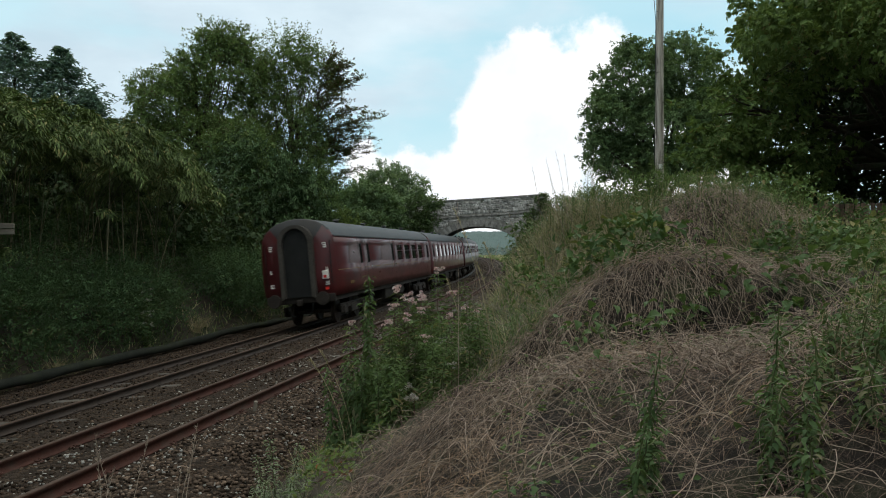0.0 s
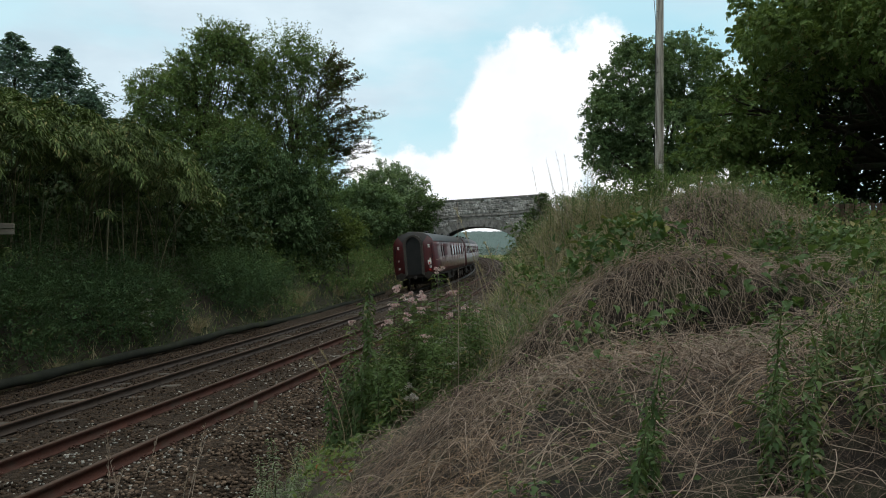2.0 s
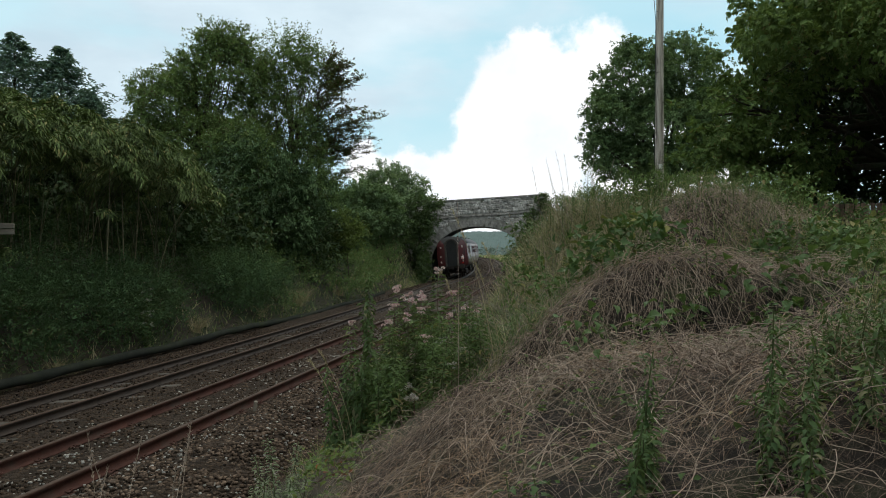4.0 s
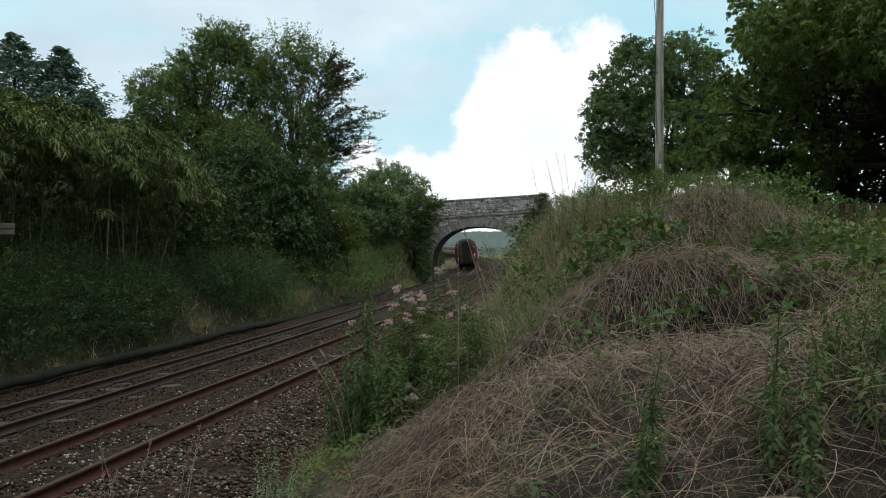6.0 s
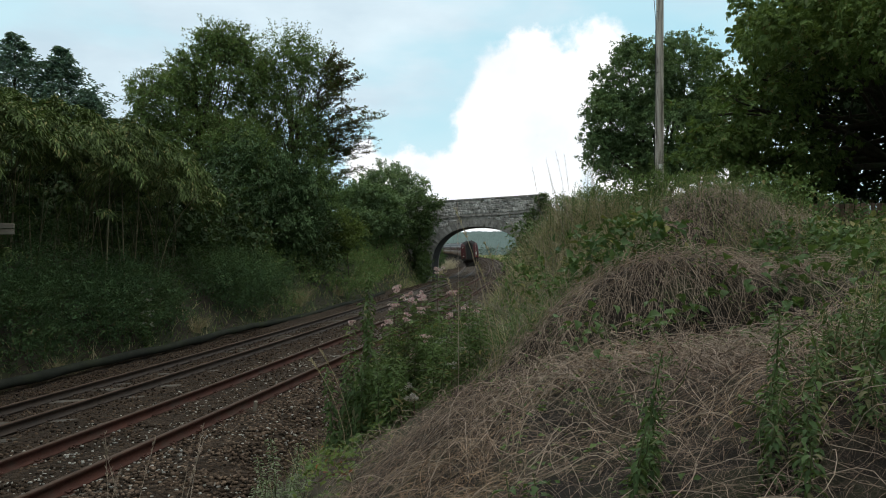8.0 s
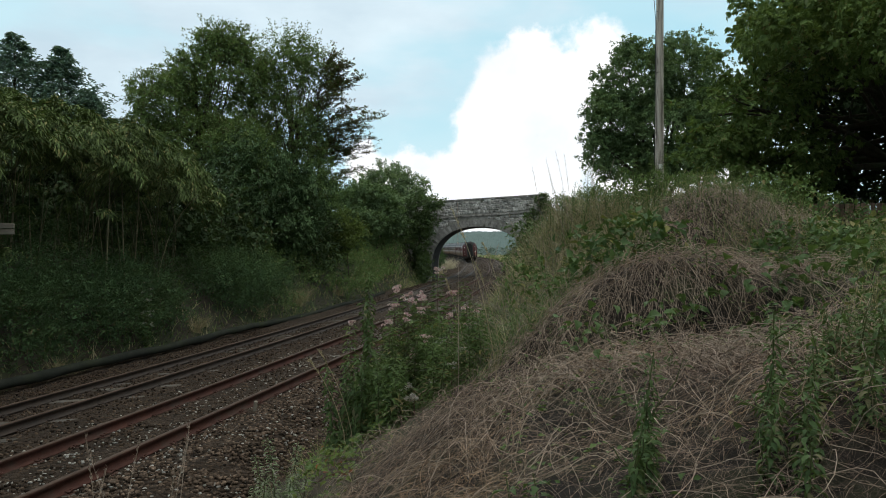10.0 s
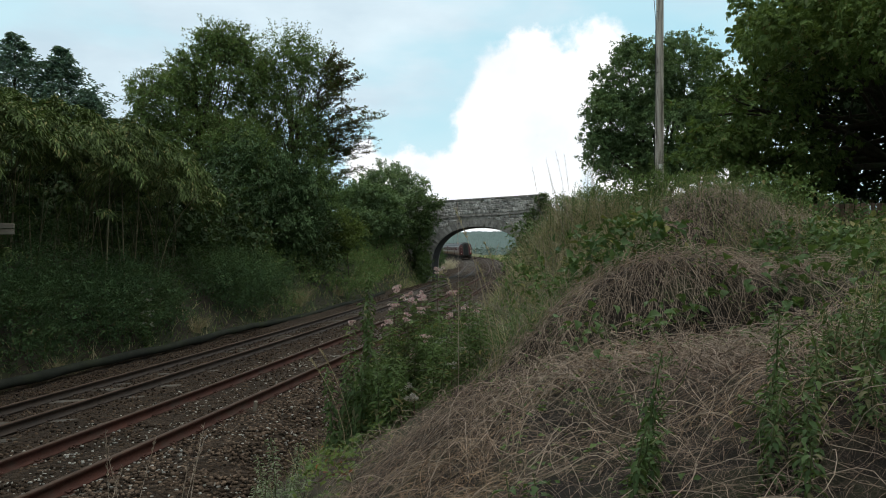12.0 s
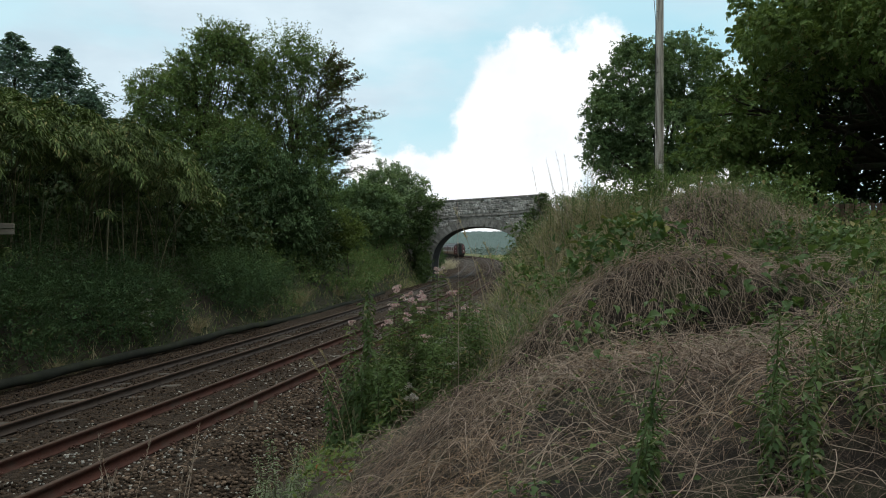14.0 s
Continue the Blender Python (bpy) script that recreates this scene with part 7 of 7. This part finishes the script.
def bank_bushes():
    spec = [("dogwood_bush", "leafy green dogwood saplings on the bank", [(2.3, 9.3, 2.95, 0.5, 0.4, 0.36), (1.95, 9.1, 2.7, 0.4, 0.4, 0.36), (2.75, 9.5, 2.9, 0.35, 0.3, 0.35)], "vine_leaf", 110, 6, 0.125, 0.6),
            ("dogwood_bush", "leafy green sapling on the bank", [(1.6, 9.6, 2.4, 0.4, 0.4, 0.4), (1.3, 10.2, 2.3, 0.4, 0.4, 0.4)], "herb_leaf", 70, 10, 0.09, 0.5),
            ("bramble_bush", "dark-leaved bramble at the top of the bank", [(2.35, 22.0, 3.1, 0.35, 0.5, 0.6), (2.1, 22.0, 2.3, 0.35, 0.6, 0.5), (2.75, 23, 3.3, 0.4, 0.5, 0.5)], "ivy_leaf", 110, 10, 0.11, 0.7),
            ("bramble_bush", "low bramble on the bank top", [(5.0, 12.5, 3.7, 1.1, 0.8, 0.4), (6.0, 13.5, 3.8, 1.0, 0.8, 0.4)], "bracken_leaf", 170, 12, 0.09, 0.55),
            ("bramble_bush", "green bramble beside the fence", [(6.6, 12.4, 2.75, 0.8, 0.7, 0.4), (7.4, 13.0, 2.75, 0.8, 0.7, 0.4), (5.6, 10.6, 2.9, 0.6, 0.5, 0.5)], "scrub_leaf", 240, 12, 0.085, 0.5),
            ("bramble_bush", "green bramble growing over the mound's end", [(4.6, 8.6, 2.6, 0.7, 0.6, 0.45), (5.2, 9.4, 2.8, 0.7, 0.6, 0.45), (4.6, 7.2, 2.3, 0.5, 0.5, 0.4)], "herb_leaf", 230, 12, 0.085, 0.55),
            ("bramble_bush", "dark green bramble climbing over the end of the mound", [(4.4, 8.9, 2.75, 0.6, 0.5, 0.35), (5.0, 8.2, 2.5, 0.6, 0.6, 0.4), (4.5, 7.6, 2.35, 0.5, 0.5, 0.35), (4.1, 6.9, 2.05, 0.45, 0.45, 0.3), (3.8, 6.3, 1.85, 0.4, 0.4, 0.3)], "vine_leaf", 420, 11, 0.085, 0.62),
            ("bramble_bush", "bramble with broad leaves behind the mound", [(5.2, 10.4, 2.75, 0.7, 0.5, 0.3), (6.0, 11.2, 2.7, 0.8, 0.6, 0.3), (5.9, 9.8, 2.5, 0.6, 0.6, 0.3)], "vine_leaf", 300, 11, 0.1, 0.65),
            ("nettle_bed", "bed of nettles and brambles on the slope", [(3.2, 5.6, 2.0, 0.5, 0.5, 0.35), (3.7, 6.2, 2.1, 0.5, 0.5, 0.35), (2.7, 4.6, 1.75, 0.4, 0.4, 0.3)], "nettle_leaf", 230, 12, 0.075, 0.5),
            ("willowherb_bush", "tall leafy weeds on the skyline of the bank", [(3.4, 13.2, 3.75, 0.8, 0.5, 0.35), (4.3, 13.5, 3.9, 0.8, 0.5, 0.35)], "herb_leaf", 170, 12, 0.09, 0.35)]
    for nm, lab, lob, mat, n, per, lf, ra in spec:
        build_tree(nm, lab, (lob[0][0], lob[0][1]), lob, mat, n, per, lf, ra, trunk_r=0.012, limbs=8, category="bush", bark="stem", twig=0.3, gap=0.1, spread=0.07, inner=0.3, seed=n * 0.1)
    for i in range(24):
        y = rng.uniform(9, 20)
        x = rng.uniform(0.06, 0.3) * y + rng.uniform(-0.4, 0.4)
        herb("tall_weed", "tall leafy weed among bank grass", "wild plant", "tall weeds on the bank", x, y, rng.uniform(0.5, 1.0), "herb_leaf", 0.085, 0.22, step=0.05, whorl=3, stem="stem", lean=0.2)
    for i in range(64):
        x, y = rng.uniform(2.4, 6.0), rng.uniform(12.0, 14.0)
        herb("tall_weed", "tall leafy weed on the bank top", "wild plant", "tall weeds on the bank", x, y, rng.uniform(0.6, 1.25), "herb_leaf", 0.1, 0.3, step=0.06, whorl=4, stem="stem", lean=0.15)


bank_bushes()


def low_cover():
    """Small leaves of ivy, seedlings and litter that hide the soil of both banks."""
    def lay(name, n, test, rect, size, mat, label, lift=0.12):
        x, y = scatter(n, test, *rect)
        m = len(x)
        p = on_ground(x, y, 0.0)
        p[:, 2] += rng.random(m) * lift
        a = rng.uniform(0, 6.28, m)
        ax = np.c_[np.cos(a), np.sin(a), rng.uniform(-0.2, 0.6, m)]
        s = size * rng.uniform(0.6, 1.3, m)
        v, f = leaves(p, ax, unit(rng.normal(size=(m, 3)) * 0.3 + np.array([0, 0, 1.0])), s, s * 0.6, 0.2, 0.25)
        tagged(np_mesh(name, v, f, mat), label, "ground cover", kind="stuff")

    lay("far_bank_cover", 150000, lambda x, y: (lambda s, o: ((o < -3.78) | ((o < -2.75) & (s > 63))) & (o > -10))(*offset_of(x, y)), (-20, 1, 10, 70), 0.10, "scrub_leaf", "low dark green ground cover on the far bank", 0.36)
    lay("near_bank_cover", 26000, lambda x, y: (lambda s, o: (o > 6.5))(*offset_of(x, y)) & ~mat_zone(x, y) & ((y > 8) | (x > 0.5)), (-1.5, 9, 2.2, 26), 0.07, "herb_leaf", "low green ground cover on the near bank", 0.25)
    lay("shoulder_weeds", 500, lambda x, y: (lambda s, o: (o > 6.4) & (o < 8.3))(*offset_of(x, y)) & ~mat_zone(x, y) & (wobble(np.c_[x, y, 0 * x], 2.0, 4.0) > 0.25), (-1.4, 0.3, 4.5, 8.5), 0.05, "bright_leaf", "low yellow-green weeds at the edge of the ballast", 0.14)
    lay("edge_weeds", 500, lambda x, y: (lambda s, o: (o > 6.3) & (o < 8.0))(*offset_of(x, y)) & ~mat_zone(x, y) & (wobble(np.c_[x, y, 0 * x], 2.6, 2.0) > 0.2), (-1.4, 0.2, 3.2, 8.0), 0.055, "herb_leaf", "low green weeds between the ballast and the mound", 0.22)


low_cover()


def more_weeds():
    for (x, y, h) in ((2.0, 12.6, 1.05), (2.2, 12.9, 0.9), (2.45, 12.8, 1.1), (2.65, 13.0, 1.0), (1.85, 12.9, 0.85), (2.9, 12.9, 0.9), (2.3, 12.4, 0.8)):
        herb("mugwort", "tall leafy mugwort spike on the bank's skyline", "wild plant", "tall weeds on the skyline", x, y, h, "herb_leaf", 0.1, 0.3, step=0.035, whorl=3, stem="stem", lean=0.14, taper=0.7)
    for (x, y, h) in ((-9.75, 24.6, 1.35), (-9.6, 24.4, 1.2), (-9.85, 24.9, 1.45), (-9.5, 24.3, 0.95), (-9.7, 24.8, 1.1)):
        herb("hemp_agrimony", "pale-flowered hemp agrimony on the far bank", "wild flower", "hemp agrimony on the far bank", x, y, h, "herb_leaf", 0.17, 0.3, step=0.08, whorl=6, flower="white_flower", side=3, heads=7)
    for (x, y, h) in [(a, b, q - float(terrain(np.array([a]), np.array([b]))[0])) for a, b, q in ((-1.33, 6.0, 1.38), (-1.45, 6.1, 1.2), (-1.2, 5.9, 1.12), (-1.25, 6.3, 1.25), (-1.38, 5.8, 1.1), (-1.12, 6.1, 1.0), (-1.5, 5.9, 1.02), (-1.28, 5.7, 0.95))]:
        p = herb("mugwort", "grey-green mugwort at the foot of the bank", "wild plant", "weeds at the ballast edge", x, y, h, "grey_herb", 0.075, 0.36, step=0.028, whorl=5, stem="stem", lean=0.1, taper=0.5)
        SWAYING.append((p, 1.2))
    for (x, y, h) in ((-0.02, 3.2, 0.2), (0.05, 3.15, 0.2), (0.3, 3.2, 0.28), (0.42, 3.2, 0.28), (-0.15, 3.3, 0.2)):
        herb("leafy_herb", "low broad-leaved green herb in the dead stems", "wild plant", "leafy herbs on the bank", x, y, h, "vine_leaf", 0.085, 0.7, step=0.05, whorl=3, stem="stem", taper=0.2)
    n = 5000
    x, y = scatter(n, lambda x, y: (lambda s, o: (o < -2.7) & (o > -7.5) & (s > 58) & (s < 70))(*offset_of(x, y)), -9, 1, 56, 71)
    b = on_ground(x, y, -0.03)
    m = len(x)
    an = rng.uniform(0, 6.28, m)
    L = rng.uniform(0.3, 0.8, m)
    v, f = blades(b, unit(np.c_[rng.normal(size=(m, 2)) * 0.3, np.ones(m)]), L, 0.05, np.c_[np.cos(an), np.sin(an), -0.4 + 0 * an] * (L * 0.5)[:, None], 3)
    tagged(np_mesh("abutment_grass", v, f, "grass"), "rough green grass on the slope beside the bridge", "grass", kind="stuff")
    for i in range(26):
        y = rng.uniform(2.7, 4.3)
        x = rng.uniform(0.44, 0.62) * y
        herb("stinging_nettle", "young stinging nettle with toothed green leaves", "nettle", "nettles", x, y, rng.uniform(0.2, 0.42), "nettle_leaf", 0.085, 0.5, step=0.03, whorl=4, stem="stem", droop=1.0, lean=0.15)
    for i in range(20):
        y = rng.uniform(3.5, 5.0)
        x = rng.uniform(0.46, 0.64) * y
        herb("stinging_nettle", "low stinging nettle with toothed green leaves", "nettle", "nettles", x, y, rng.uniform(0.2, 0.36), "nettle_leaf", 0.075, 0.5, step=0.03, whorl=4, stem="stem", droop=1.1, lean=0.2)
    # slender weeds that have come up through the dead stems
    for i in range(46):
        x, y = rng.uniform(2.6, 5.2), rng.uniform(9.3, 11.6)
        herb("tall_weed", "slender green weed growing through dead stems", "wild plant", "weeds on the mound", x, y, rng.uniform(0.3, 0.75), "herb_leaf", 0.08, 0.24, step=0.06, whorl=2, stem="stem", lean=0.3)
    for i in range(40):
        y = rng.uniform(7.6, 9.6)
        x = rng.uniform(0.06, 0.17) * y
        herb("tall_weed", "slender green weed among straw-coloured grass", "wild plant", "tall weeds on the bank", x, y, rng.uniform(0.25, 0.6), "herb_leaf", 0.1, 0.25, step=0.05, whorl=3, stem="stem", lean=0.3)
    for i in range(22):
        x, y = rng.uniform(2.2, 4.6), rng.uniform(6.2, 9.0)
        herb("leafy_herb", "young broad-leaved herb in the dead stems", "wild plant", "weeds on the mound", x, y, rng.uniform(0.2, 0.4), "vine_leaf", 0.09, 0.6, step=0.06, whorl=2, stem="stem", lean=0.4, taper=0.2)


def straw_tufts():
    """Bleached grass tufts that stand out at the foot of the far bank, and pale plumes beyond the bridge."""
    for s, off, h, n, w in ((25.0, -4.4, 0.85, 150, 0.013), (25.8, -4.5, 0.7, 130, 0.013), (36.2, -4.5, 1.2, 150, 0.018), (37.3, -4.6, 1.3, 150, 0.018), (17.2, -4.2, 0.65, 130, 0.011), (31.0, -4.4, 0.9, 100, 0.014), (44.0, -4.5, 0.9, 100, 0.018), (9.9, -3.2, 0.3, 60, 0.007), (112.0, -3.5, 2.6, 170, 0.045), (115.0, -3.4, 2.9, 170, 0.045), (119.0, -3.5, 2.3, 150, 0.045)):
        x, y = (float(q) for q in on_line(s, off)[:2])
        z = float(terrain(np.array([x]), np.array([y]))[0])
        t = tagged(empty("grass_tuft", pose(x, y, z - 0.03)), "bleached straw-coloured grass tuft beside the line", "grass tuft", "straw grass tufts")
        d = unit(np.c_[rng.normal(size=(n, 2)) * 0.3, np.ones(n)])
        b = np.c_[rng.normal(size=(n, 2)) * 0.16 * h, np.zeros(n)]
        L = h * rng.uniform(0.5, 1.1, n)
        a = rng.uniform(0, 6.28, n)
        v, f = blades(b, d, L, w, np.c_[np.cos(a), np.sin(a), -0.4 + 0 * a] * (L * 0.5)[:, None], 3)
        np_mesh("tuft", v, f, "pale_straw" if s > 80 else "dry_grass", t)
    x, y = (float(q) for q in on_line(108.0, -4.7)[:2])
    build_tree("elder_bush", "dark green bush beside the line beyond the bridge", (x, y), [(x, y, 1.5, 1.0, 1.8, 1.2), (x - 1.4, y + 1.5, 2.0, 1.5, 1.8, 1.5), (x + 0.2, y + 5.0, 1.3, 0.8, 1.8, 1.0)], "scrub_leaf", 360, 14, 0.2, 0.5, trunk_r=0.05, limbs=6, category="bush", twig=0.5, gap=0.1, spread=0.15, seed=2.0)
    # leafy brambles at the ballast edge, below the agrimony
    kinds = [leaf_mesh("leaf", q, 0.75, m) for q, m in ((0.05, "bright_leaf"), (0.065, "bright_leaf"), (0.06, "herb_leaf"), (0.045, "autumn_leaf"))]
    for (x, y, c) in ((-0.78, 6.0, 16), (-0.92, 6.25, 16), (-0.7, 6.6, 14), (-1.0, 6.9, 12), (-0.72, 5.55, 14), (-0.9, 5.2, 12), (-0.55, 6.9, 12), (-1.05, 7.3, 12), (-0.95, 4.75, 10)):
        z = float(terrain(np.array([x]), np.array([y]))[0])
        t = tagged(empty("bramble_shoot", pose(x, y, z)), "low yellow-green bramble trailing over the ballast edge", "bramble", "brambles at the ballast edge")
        an = rng.uniform(0, 6.28)
        pts = [((math.cos(an) * 0.5 * k - 0.25 * math.cos(an), math.sin(an) * 0.5 * k - 0.25 * math.sin(an), 0.04 + 0.12 * math.sin(k * 3.0)), 0.003) for k in np.linspace(0, 1, 6)]
        v, f = tubes([pts], 4)
        np_mesh("stem", v, f, "red_stem", t)
        for i in range(c * 2):
            q = np.array(pts[rng.integers(0, 6)][0]) + rng.normal(size=3) * np.array([0.09, 0.09, 0.03])
            ob = link_mesh("leaf", kinds[int(rng.choice(4, p=(0.4, 0.3, 0.25, 0.05)))], None, t)
            ob.matrix_basis = pose(q[0], q[1], max(0.03, q[2]) + 0.03, rng.uniform(-40, 15), rng.uniform(-30, 30), rng.uniform(0, 360))


straw_tufts()


def mat_seedlings():
    """Small green leaves that have come up through the mat."""
    x, y = scatter(9000, lambda x, y: mat_zone(x, y) & (wobble(np.c_[x, y, 0 * x], 2.2, 6.0) + 0.5 * wobble(np.c_[x, y, 0 * x], 5.0, 1.0) > 0.3), 0.3, 6, 2.8, 12.4)
    m = len(x)
    p = on_ground(x, y, 0.04)
    p[:, 2] += rng.random(m) * 0.16
    s = rng.uniform(0.02, 0.055, m)
    a = rng.uniform(0, 6.28, m)
    v, f = leaves(p, np.c_[np.cos(a), np.sin(a), rng.uniform(-0.2, 0.6, m)], unit(rng.normal(size=(m, 3)) * 0.4 + np.array([0, 0, 1.0])), s, s * 0.65, 0.2, 0.25)
    tagged(np_mesh("seedlings", v, f, "herb_leaf"), "small green seedlings coming up through dead stems", "ground cover", kind="stuff")


mat_seedlings()


more_weeds()

motions()
